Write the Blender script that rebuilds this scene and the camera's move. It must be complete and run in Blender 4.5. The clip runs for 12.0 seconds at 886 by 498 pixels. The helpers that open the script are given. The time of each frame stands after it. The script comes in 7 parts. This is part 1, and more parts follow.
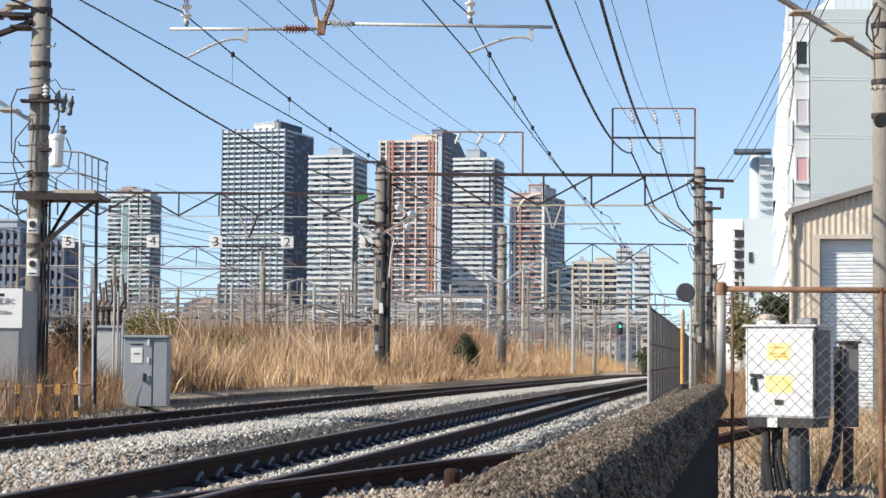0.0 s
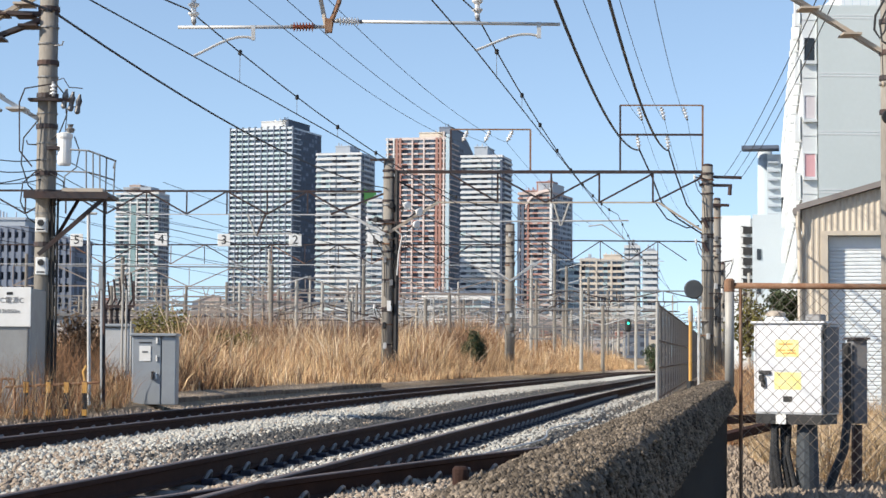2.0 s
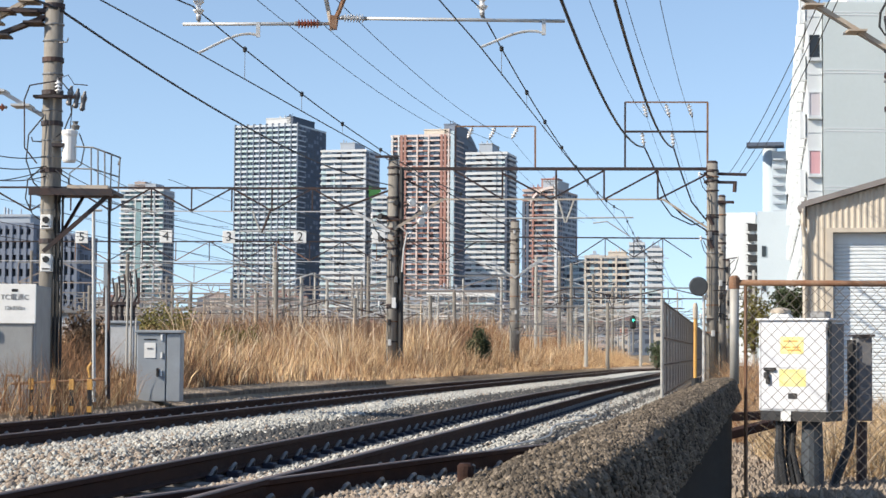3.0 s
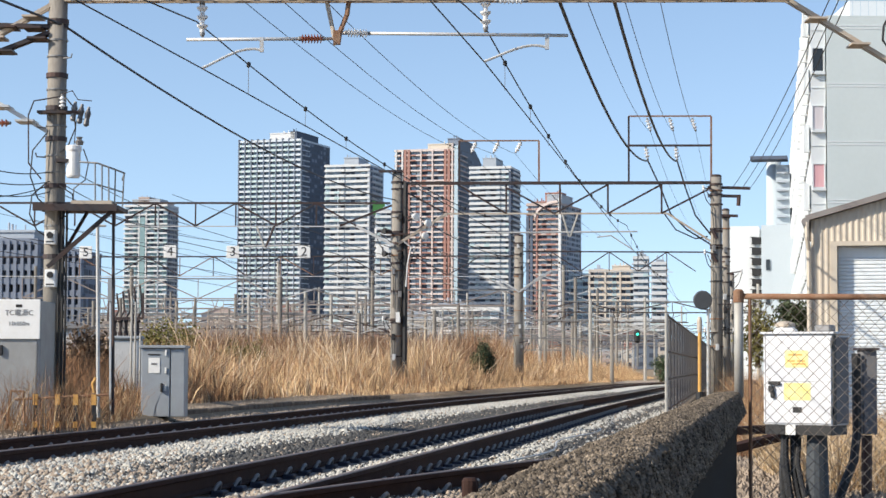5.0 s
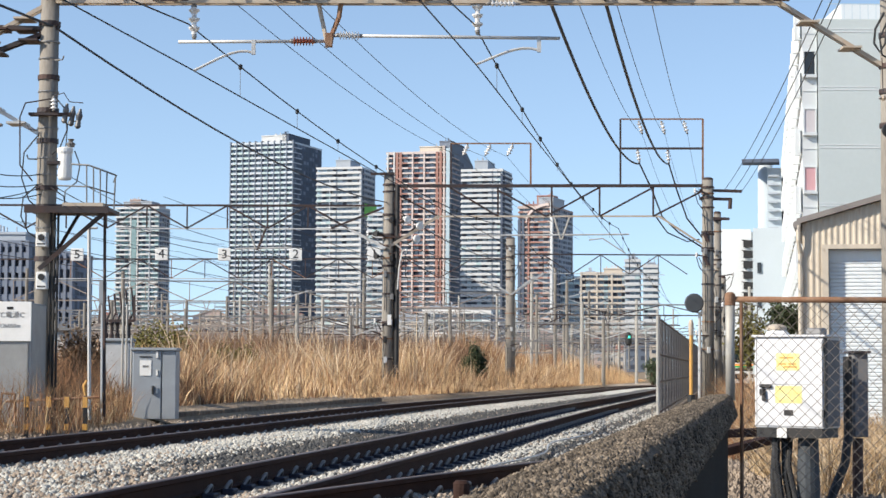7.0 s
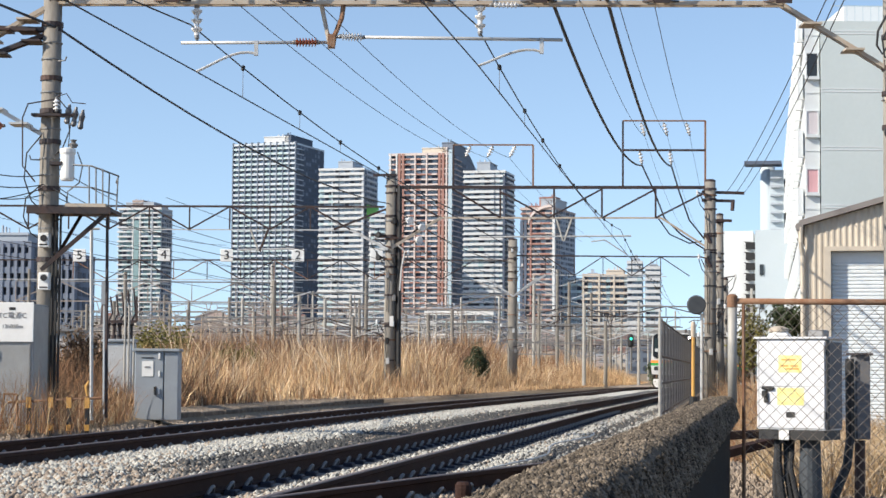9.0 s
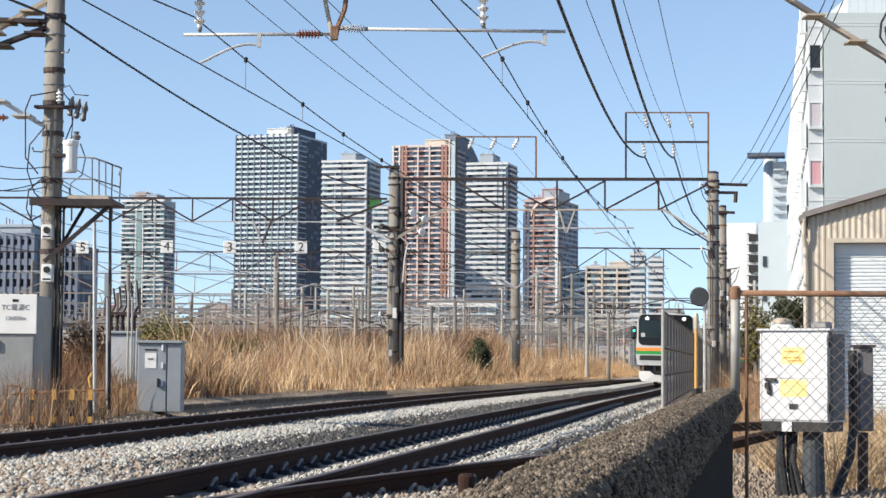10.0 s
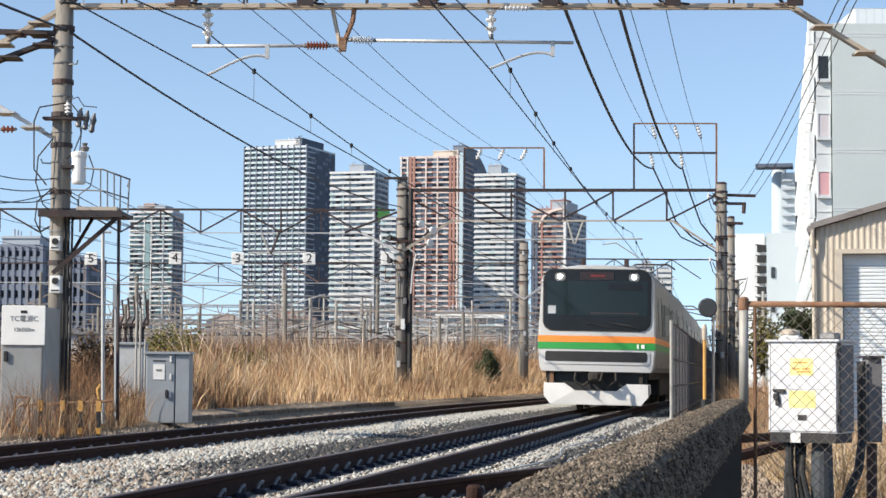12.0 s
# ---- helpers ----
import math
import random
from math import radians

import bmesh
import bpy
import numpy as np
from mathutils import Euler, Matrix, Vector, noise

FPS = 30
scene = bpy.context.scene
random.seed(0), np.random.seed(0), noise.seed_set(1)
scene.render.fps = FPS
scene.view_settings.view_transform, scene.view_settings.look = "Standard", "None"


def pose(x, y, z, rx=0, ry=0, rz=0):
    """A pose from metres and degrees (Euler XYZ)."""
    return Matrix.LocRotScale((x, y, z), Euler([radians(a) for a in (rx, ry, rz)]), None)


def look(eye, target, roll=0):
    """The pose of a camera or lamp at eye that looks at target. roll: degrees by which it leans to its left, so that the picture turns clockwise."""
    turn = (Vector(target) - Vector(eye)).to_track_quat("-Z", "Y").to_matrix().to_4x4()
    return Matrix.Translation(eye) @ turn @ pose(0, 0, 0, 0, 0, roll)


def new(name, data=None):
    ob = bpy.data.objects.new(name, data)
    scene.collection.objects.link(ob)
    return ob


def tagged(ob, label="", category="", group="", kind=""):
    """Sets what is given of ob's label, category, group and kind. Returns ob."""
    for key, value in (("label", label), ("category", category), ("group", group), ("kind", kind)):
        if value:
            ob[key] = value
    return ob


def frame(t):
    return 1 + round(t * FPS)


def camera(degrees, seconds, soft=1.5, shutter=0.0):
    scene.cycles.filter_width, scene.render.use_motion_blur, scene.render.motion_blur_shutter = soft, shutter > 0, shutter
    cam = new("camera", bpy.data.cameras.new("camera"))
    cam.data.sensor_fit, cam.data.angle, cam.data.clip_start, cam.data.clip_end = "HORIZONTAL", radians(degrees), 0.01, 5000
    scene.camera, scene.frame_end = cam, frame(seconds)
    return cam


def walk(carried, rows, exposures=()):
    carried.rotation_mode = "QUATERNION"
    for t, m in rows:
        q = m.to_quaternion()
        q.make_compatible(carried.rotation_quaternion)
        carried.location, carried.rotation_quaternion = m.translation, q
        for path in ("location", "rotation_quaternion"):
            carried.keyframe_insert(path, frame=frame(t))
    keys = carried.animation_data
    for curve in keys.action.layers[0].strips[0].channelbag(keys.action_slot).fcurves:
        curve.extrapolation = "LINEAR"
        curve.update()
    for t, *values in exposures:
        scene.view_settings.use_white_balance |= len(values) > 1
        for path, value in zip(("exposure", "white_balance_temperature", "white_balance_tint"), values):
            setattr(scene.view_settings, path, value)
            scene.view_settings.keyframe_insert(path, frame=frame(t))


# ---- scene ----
EYE = (0.0, 0.0, 0.9)        # metres; rail tops lie at z = 0
cam = camera(26.6, 12.0, soft=1.5)


def aim(pan, tilt, roll):
    """The camera's pose: degrees to the right, upwards and of lean."""
    p, q = radians(pan), radians(tilt)
    way = Vector((math.sin(p) * math.cos(q), math.cos(p) * math.cos(q), math.sin(q)))
    return look(EYE, Vector(EYE) + 10 * way, roll)


walk(cam, [
    (0.0, aim(0.666, 3.297, 0.534)),
    (0.5, aim(0.661, 3.218, 0.511)),
    (1.0, aim(0.610, 3.207, 0.475)),
    (1.5, aim(0.530, 3.250, 0.431)),
    (2.0, aim(0.425, 3.219, 0.395)),
    (2.5, aim(0.367, 3.176, 0.396)),
    (3.0, aim(0.279, 3.124, 0.412)),
    (5.0, aim(0.155, 3.565, 0.271)),
    (5.5, aim(0.304, 3.701, 0.351)),
    (6.0, aim(0.373, 3.722, 0.363)),
    (6.5, aim(0.400, 3.670, 0.352)),
    (7.0, aim(0.409, 3.647, 0.321)),
    (9.0, aim(0.339, 3.688, 0.422)),
    (9.5, aim(0.299, 3.653, 0.502)),
    (10.0, aim(0.251, 3.439, 0.421)),
    (10.5, aim(0.249, 3.287, 0.302)),
    (11.0, aim(0.305, 3.491, 0.287)),
    (11.5, aim(0.260, 3.723, 0.309)),
    (12.0, aim(0.000, 3.777, 0.400))])

# ---- light ----
SUN_TO = Vector((-0.815, -0.36, 0.58)).normalized()
world = bpy.data.worlds.new("clear_winter_sky")
scene.world = world
world.use_nodes = True
wn = world.node_tree
sky = wn.nodes.new("ShaderNodeTexSky")
sky.sky_type = "NISHITA"
sky.sun_disc = False
sky.sun_elevation = math.asin(SUN_TO.z)
sky.sun_rotation = math.atan2(SUN_TO.x, SUN_TO.y)
sky.altitude = 0
sky.air_density, sky.dust_density, sky.ozone_density = 0.97, 0.15, 0.45
wn.nodes["Background"].inputs[1].default_value = 0.15
wn.links.new(sky.outputs[0], wn.nodes["Background"].inputs[0])
# the dry winter air keeps the sky blue down to the skyline
way = wn.nodes.new("ShaderNodeTexCoord")
lift = wn.nodes.new("ShaderNodeVectorMath")
lift.operation = "ADD"
lift.inputs[1].default_value = (0.0, 0.0, 0.115)
wn.links.new(way.outputs["Generated"], lift.inputs[0])
wn.links.new(lift.outputs[0], sky.inputs["Vector"])
sun_data = bpy.data.lights.new("sun", "SUN")
sun_data.energy, sun_data.angle, sun_data.color = 5.0, radians(0.5), (1.0, 0.90, 0.76)
sun = new("sun", sun_data)
sun.matrix_world = look(SUN_TO * 50, (0, 0, 0))
scene.view_settings.exposure = 0.44


# ---- materials ----
def surface(name, base, other, scale=3.0, rough=0.7, metal=0.0, bump=0.2, fine=40.0, amount=0.6, vary=0.0, stretch=(1, 1, 1), glow=0.0):
    """A surface whose colour wanders from base to other in broad stains and fine grain, with a slight relief."""
    m = bpy.data.materials.new(name)
    m.use_nodes = True
    n, l = m.node_tree.nodes, m.node_tree.links
    b = n["Principled BSDF"]
    co = n.new("ShaderNodeTexCoord")
    mp = n.new("ShaderNodeMapping")
    mp.inputs["Scale"].default_value = stretch
    l.new(co.outputs["Object"], mp.inputs[0])
    big, small = n.new("ShaderNodeTexNoise"), n.new("ShaderNodeTexNoise")
    for k, s in ((big, scale), (small, fine)):
        k.inputs["Scale"].default_value = s
        k.inputs["Detail"].default_value = 5
        l.new(mp.outputs[0], k.inputs["Vector"])
    add = n.new("ShaderNodeMath")
    add.operation = "MULTIPLY_ADD"
    l.new(small.outputs[0], add.inputs[0])
    add.inputs[1].default_value = 0.5
    half = n.new("ShaderNodeMath")
    half.operation = "MULTIPLY_ADD"
    l.new(big.outputs[0], half.inputs[0])
    half.inputs[1].default_value = 1.0
    half.inputs[2].default_value = -0.25
    l.new(half.outputs[0], add.inputs[2])
    ramp = n.new("ShaderNodeMapRange")
    ramp.inputs["From Min"].default_value, ramp.inputs["From Max"].default_value = 0.3, 0.7
    ramp.inputs["To Max"].default_value = amount
    l.new(add.outputs[0], ramp.inputs[0])
    mix = n.new("ShaderNodeMix")
    mix.data_type = "RGBA"
    mix.inputs["A"].default_value, mix.inputs["B"].default_value = (*base, 1), (*other, 1)
    l.new(ramp.outputs[0], mix.inputs["Factor"])
    col = mix.outputs["Result"]
    if vary:
        info = n.new("ShaderNodeObjectInfo")
        geo = n.new("ShaderNodeNewGeometry")
        both = n.new("ShaderNodeMath")
        l.new(info.outputs["Random"], both.inputs[0])
        l.new(geo.outputs["Random Per Island"], both.inputs[1])
        rng = n.new("ShaderNodeMapRange")
        rng.inputs["From Max"].default_value = 2.0
        rng.inputs["To Min"].default_value, rng.inputs["To Max"].default_value = 1 - vary, 1 + vary
        l.new(both.outputs[0], rng.inputs[0])
        hsv = n.new("ShaderNodeHueSaturation")
        l.new(rng.outputs[0], hsv.inputs["Value"])
        l.new(col, hsv.inputs["Color"])
        col = hsv.outputs[0]
    l.new(col, b.inputs["Base Color"])
    b.inputs["Roughness"].default_value, b.inputs["Metallic"].default_value = rough, metal
    if rough >= 0.8:
        b.inputs["Specular IOR Level"].default_value = 0.2
    if bump:
        bp = n.new("ShaderNodeBump")
        bp.inputs["Strength"].default_value = bump
        bp.inputs["Distance"].default_value = 0.02
        l.new(small.outputs[0], bp.inputs["Height"])
        l.new(bp.outputs[0], b.inputs["Normal"])
    if glow:
        b.inputs["Emission Color"].default_value = (*base, 1)
        b.inputs["Emission Strength"].default_value = glow
    return m


def glass(name, tint, rough=0.05):
    """Dark window glass, seen from outside against an unlit room."""
    m = bpy.data.materials.new(name)
    m.use_nodes = True
    b = m.node_tree.nodes["Principled BSDF"]
    b.inputs["Base Color"].default_value = (*tint, 1)
    b.inputs["Roughness"].default_value = rough
    b.inputs["Specular IOR Level"].default_value = 0.4
    return m


EARTH = surface("dry_earth", (0.28, 0.215, 0.14), (0.16, 0.12, 0.08), 0.4, 0.95, fine=12)
BALLAST = surface("pale_ballast", (0.49, 0.48, 0.435), (0.31, 0.30, 0.27), 1.2, 0.95, bump=1.0, fine=28, vary=0.36)
BALLAST_RUST = surface("rusty_ballast", (0.37, 0.305, 0.24), (0.21, 0.165, 0.13), 1.0, 0.95, bump=1.0, fine=28, vary=0.4)
BALLAST_DARK = surface("dark_grey_ballast", (0.10, 0.10, 0.098), (0.05, 0.05, 0.05), 1.5, 0.95, bump=1.0, fine=28, vary=0.4)
RAIL = surface("rusty_rail", (0.048, 0.023, 0.017), (0.024, 0.013, 0.010), 6, 0.85, 0.0, 0.3, fine=60)
RAIL_TOP = surface("worn_rail_head", (0.20, 0.15, 0.125), (0.12, 0.08, 0.065), 8, 0.55, 0.4, 0.05)
CLIP = surface("rail_clip_steel", (0.25, 0.245, 0.24), (0.13, 0.125, 0.12), 20, 0.5, 0.6, 0.1)
PAD_BLUE = surface("blue_rail_pad", (0.012, 0.017, 0.04), (0.01, 0.01, 0.014), 20, 0.6)
SLEEPER = surface("concrete_sleeper", (0.2, 0.19, 0.18), (0.1, 0.09, 0.08), 4, 0.9, fine=50)
WALLC = surface("weathered_concrete", (0.225, 0.18, 0.138), (0.08, 0.066, 0.052), 5, 0.95, bump=1.0, fine=70, amount=0.9)
# near-black colour stands in for the shade under the wall's lip
WALL_BASE = surface("shade_dark_wall_base", (0.016, 0.014, 0.013), (0.03, 0.026, 0.023), 4, 0.95, bump=0.6, fine=40)
PEBBLE = surface("exposed_pebbles", (0.34, 0.275, 0.205), (0.07, 0.058, 0.046), 9, 0.9, bump=0.3, fine=80, amount=1.0, vary=0.85)
POLE = surface("pole_concrete", (0.29, 0.27, 0.24), (0.12, 0.105, 0.088), 2, 0.9, fine=30, stretch=(1, 1, 0.25))
STEEL_DARK = surface("dark_painted_steel", (0.042, 0.042, 0.046), (0.10, 0.046, 0.03), 3, 0.6, 0.4, 0.1)
STEEL_PALE = surface("galvanised_steel", (0.56, 0.57, 0.57), (0.40, 0.39, 0.37), 4, 0.5, 0.25, 0.1)
STEEL_GREY = surface("grey_steel", (0.25, 0.25, 0.25), (0.15, 0.14, 0.13), 4, 0.55, 0.5, 0.1)
RUST = surface("rusted_steel", (0.21, 0.10, 0.055), (0.34, 0.25, 0.18), 5, 0.8, 0.2, 0.3)
CREAM = surface("cream_painted_steel", (0.50, 0.44, 0.36), (0.38, 0.28, 0.2), 3, 0.6, 0.1, 0.1)
WIRE = surface("copper_wire", (0.03, 0.03, 0.034), (0.02, 0.02, 0.022), 4, 0.6, 0.4, 0)
PORCELAIN = surface("white_porcelain", (0.75, 0.75, 0.74), (0.55, 0.55, 0.55), 10, 0.25, 0, 0)
PORCELAIN_RED = surface("brown_porcelain", (0.42, 0.16, 0.09), (0.3, 0.1, 0.06), 10, 0.3, 0, 0)
GREY_PAINT = surface("grey_painted_metal", (0.30, 0.33, 0.36), (0.24, 0.26, 0.28), 3, 0.5, 0.1, 0.05)
WHITE_PAINT = surface("white_paint", (0.78, 0.78, 0.76), (0.66, 0.66, 0.63), 3, 0.5, 0, 0.05)
CABINET = surface("galvanised_cabinet", (0.31, 0.315, 0.31), (0.22, 0.22, 0.215), 5, 0.55, 0.2, 0.05, fine=60)
POST_GREY = surface("dull_zinc_post", (0.40, 0.39, 0.36), (0.28, 0.26, 0.23), 4, 0.6, 0.15, 0.05)
BLACK = surface("black_rubber", (0.012, 0.012, 0.013), (0.025, 0.025, 0.025), 6, 0.6, 0, 0.1)
YELLOW = surface("yellow_paint", (0.66, 0.35, 0.07), (0.42, 0.24, 0.10), 6, 0.6, 0, 0.1)


# ---- mesh helpers ----
class Shape:
    """Gathers boxes, tubes and strips into one mesh."""

    def __init__(self):
        self.v, self.f, self.m = [], [], []

    def face(self, pts, mat=0):
        k = len(self.v)
        self.v += [tuple(p) for p in pts]
        self.f.append(tuple(range(k, k + len(pts))))
        self.m.append(mat)
        return self

    def box(self, lo, hi, mat=0, turn=None, bevel=0.0):
        x0, y0, z0 = lo
        x1, y1, z1 = hi
        c = Vector(((x0 + x1) / 2, (y0 + y1) / 2, (z0 + z1) / 2))
        k = len(self.v)
        e = min(bevel, (x1 - x0) / 3, (y1 - y0) / 3, (z1 - z0) / 3)
        if e > 0:
            rings = [(z0, e), (z0 + e, 0), (z1 - e, 0), (z1, e)]
            for z, i in rings:
                a, b_, g = x0 + i, y0 + i, e if i == 0 else e * 0.5
                A, B = x1 - i, y1 - i
                ring = [(a + g, b_), (A - g, b_), (A, b_ + g), (A, B - g), (A - g, B), (a + g, B), (a, B - g), (a, b_ + g)]
                self.v += [(x, y, z) for x, y in ring]
            for r in range(3):
                for j in range(8):
                    p, q = k + r * 8 + j, k + r * 8 + (j + 1) % 8
                    self.f.append((p, q, q + 8, p + 8))
            self.f += [tuple(k + j for j in reversed(range(8))), tuple(k + 24 + j for j in range(8))]
            self.m += [mat] * 26
        else:
            self.v += [(x0, y0, z0), (x1, y0, z0), (x1, y1, z0), (x0, y1, z0), (x0, y0, z1), (x1, y0, z1), (x1, y1, z1), (x0, y1, z1)]
            self.f += [tuple(k + j for j in q) for q in ((3, 2, 1, 0), (4, 5, 6, 7), (0, 1, 5, 4), (1, 2, 6, 5), (2, 3, 7, 6), (3, 0, 4, 7))]
            self.m += [mat] * 6
        if turn is not None:
            for j in range(k, len(self.v)):
                self.v[j] = tuple(c + turn @ (Vector(self.v[j]) - c))
        return self

    def tube(self, a, b, r, r2=None, n=8, mat=0, caps=True):
        a, b = Vector(a), Vector(b)
        r2 = r if r2 is None else r2
        w = (b - a).normalized()
        s = w.orthogonal().normalized()
        t = w.cross(s)
        k = len(self.v)
        for c, q in ((a, r), (b, r2)):
            for j in range(n):
                g = 2 * math.pi * j / n
                self.v.append(tuple(c + s * (q * math.cos(g)) + t * (q * math.sin(g))))
        for j in range(n):
            i = (j + 1) % n
            self.f.append((k + j, k + i, k + n + i, k + n + j))
            self.m.append(mat)
        if caps:
            self.f += [tuple(k + j for j in reversed(range(n))), tuple(k + n + j for j in range(n))]
            self.m += [mat, mat]
        return self

    def path(self, pts, r, n=6, mat=0):
        """One unbroken tube through the points."""
        pts = [Vector(p) for p in pts]
        ways = [(b - a).normalized() for a, b in zip(pts, pts[1:])]
        s = ways[0].orthogonal().normalized()
        k = len(self.v)
        for i, p in enumerate(pts):
            w = (ways[max(i - 1, 0)] + ways[min(i, len(ways) - 1)]).normalized()
            s = (s - w * s.dot(w)).normalized()
            t = w.cross(s)
            for j in range(n):
                g = 2 * math.pi * j / n
                self.v.append(tuple(p + s * (r * math.cos(g)) + t * (r * math.sin(g))))
        for i in range(len(pts) - 1):
            for j in range(n):
                a, b = k + i * n + j, k + i * n + (j + 1) % n
                self.f.append((a, b, b + n, a + n))
                self.m.append(mat)
        e = k + (len(pts) - 1) * n
        self.f += [tuple(k + j for j in reversed(range(n))), tuple(e + j for j in range(n))]
        self.m += [mat, mat]
        return self

    def lathe(self, base, rings, n=12, mat=0, axis=(0, 0, 1)):
        """Rings of (distance along the axis, radius)."""
        w = Vector(axis).normalized()
        s = w.orthogonal().normalized()
        t = w.cross(s)
        k = len(self.v)
        for h, q in rings:
            for j in range(n):
                g = 2 * math.pi * j / n
                self.v.append(tuple(Vector(base) + w * h + s * (q * math.cos(g)) + t * (q * math.sin(g))))
        for i in range(len(rings) - 1):
            for j in range(n):
                a, b = k + i * n + j, k + i * n + (j + 1) % n
                self.f.append((a, b, b + n, a + n))
                self.m.append(mat)
        self.f += [tuple(k + j for j in reversed(range(n))), tuple(k + (len(rings) - 1) * n + j for j in range(n))]
        self.m += [mat, mat]
        return self

    def strip(self, rows, mat=0, mats=None, closed=False):
        """Rows of points, joined row to row."""
        k, w = len(self.v), len(rows[0])
        for r in rows:
            self.v += [tuple(p) for p in r]
        for i in range(len(rows) - 1):
            for j in range(w if closed else w - 1):
                a, b = k + i * w + j, k + i * w + (j + 1) % w
                self.f.append((a, b, b + w, a + w))
                self.m.append(mats[j] if mats else mat)
        return self

    def mesh(self, name, materials, shift=(0, 0, 0), smooth=False):
        me = bpy.data.meshes.new(name)
        sx, sy, sz = shift
        me.from_pydata([(x - sx, y - sy, z - sz) for x, y, z in self.v], [], self.f)
        for q in materials:
            me.materials.append(q)
        if len(materials) > 1:
            me.polygons.foreach_set("material_index", self.m)
        if smooth:
            me.polygons.foreach_set("use_smooth", [True] * len(self.f))
        me.update()
        return me


def stack(mat):
    return list(mat) if isinstance(mat, (list, tuple)) else [mat]


def thing(name, label, category, at=(0, 0, 0), group="", kind=""):
    """A thing's base, an empty under which its parts stand."""
    ob = new(name)
    ob.location = at
    ob.empty_display_size = 0.2
    ob["base"] = tuple(at)
    return tagged(ob, label, category, group, kind)


def base_of(ob):
    while ob.parent:
        ob = ob.parent
    return tuple(ob["base"]) if "base" in ob else (0, 0, 0)


def part(name, shape, mat, parent, label="", smooth=False, kind=""):
    """A shape in the world's space becomes one part under a thing or a part."""
    ob = new(name, shape.mesh(name, stack(mat), base_of(parent), smooth))
    ob.parent = parent
    return tagged(ob, label, kind=kind)


def solid(name, shape, mat, label, category, group="", kind="", smooth=False):
    """A thing that is one mesh."""
    return tagged(new(name, shape.mesh(name, stack(mat), (0, 0, 0), smooth)), label, category, group, kind)


def piece(name, me, parent, m):
    """A part on a mesh that alike pieces share, at the pose m in its thing's space."""
    ob = new(name, me)
    ob.parent = parent
    ob.matrix_basis = m
    return ob


# ---- the line ----
SLOPE = 0.168                 # the line's run to the right for each metre onwards
BEND = 117.0                  # from here on it bears to the right


def line_x(y, u=0.0):
    """x of a line u metres to the right of the train's track."""
    d = max(0.0, min(y, 128.0) - 55.0)
    x = -4.03 + SLOPE * y + u * 1.014 - 0.00013 * d * d
    if y > 128.0:
        x -= 0.019 * (y - 128.0)
    if y > BEND:
        x += (y - BEND) ** 2 / 500.0
    return x


def line_turn(y):
    return math.atan(SLOPE - 0.00026 * max(0.0, min(y, 128.0) - 55.0) + max(0.0, y - BEND) / 250.0)


def line_z(y):
    """The line falls gently beyond the first gantry."""
    return -0.0036 * max(0.0, min(y, 160.0) - 45.0)


LINE_ROWS = [-40, -20, 0, 10, 20, 40, 50, 60, 70, 80, 90, 100, 110, 117, 124, 132, 140, 150, 160, 170, 185, 200, 225, 250, 280, 320]

# ---- ground ----
g = Shape()
cols = [(-2600, 0.0), (-300, 0.1), (-60, 0.12), (-12, 0.15), (-6.9, 0.14), (-6.1, 0.0), (-5.2, -0.5), (2.6, -0.55), (4.2, -0.6), (12, -0.5), (60, -0.5), (400, -0.4), (2600, -0.3)]
g.strip([[(-4.03 + SLOPE * y + u, y, z + line_z(y)) for u, z in cols] for y in (-400, -60, 0, 30, 45, 60, 80, 100, 120, 140, 160, 250, 600, 1500, 4200)])
solid("ground", g, EARTH, "dry brown earth around the railway", "ground", kind="structure")

# ballast: pale, dark grey and rusty strips side by side
zones = [(-7.2, 0.15, 2), (-6.4, 0.05, 2), (-5.6, -0.16, 2), (-4.6, -0.15, 2), (-3.2, -0.11, 0), (-2.6, -0.10, 0), (-2.1, -0.13, 1), (-1.2, -0.17, 1), (-0.8, -0.2, 1), (-0.62, -0.29, 1), (-0.42, -0.27, 1), (-0.12, -0.17, 0), (0.40, -0.165, 0), (0.56, -0.27, 1), (0.74, -0.27, 1), (0.95, -0.19, 0),
         (1.3, -0.2, 1), (1.75, -0.2, 0), (2.6, -0.24, 0), (3.1, -0.56, 0)]
bl = Shape()
rows = []
yy = -40.0
while yy < 320:
    rows.append([(line_x(yy, u) + 0.05 * noise.noise((u * 3, yy, 1)), yy, z + line_z(yy) + 0.035 * noise.noise((u * 2.3, yy * 1.7, 5))) for u, z, _ in zones])
    yy += 0.4 if 4 <= yy < 60 else 4.0
bl.strip(rows, mats=[m for _, _, m in zones[:-1]])
ballast = solid("ballast_bed", bl, [BALLAST, BALLAST_DARK, BALLAST_RUST], "bed of pale crushed stone between the rails", "ballast", kind="structure")


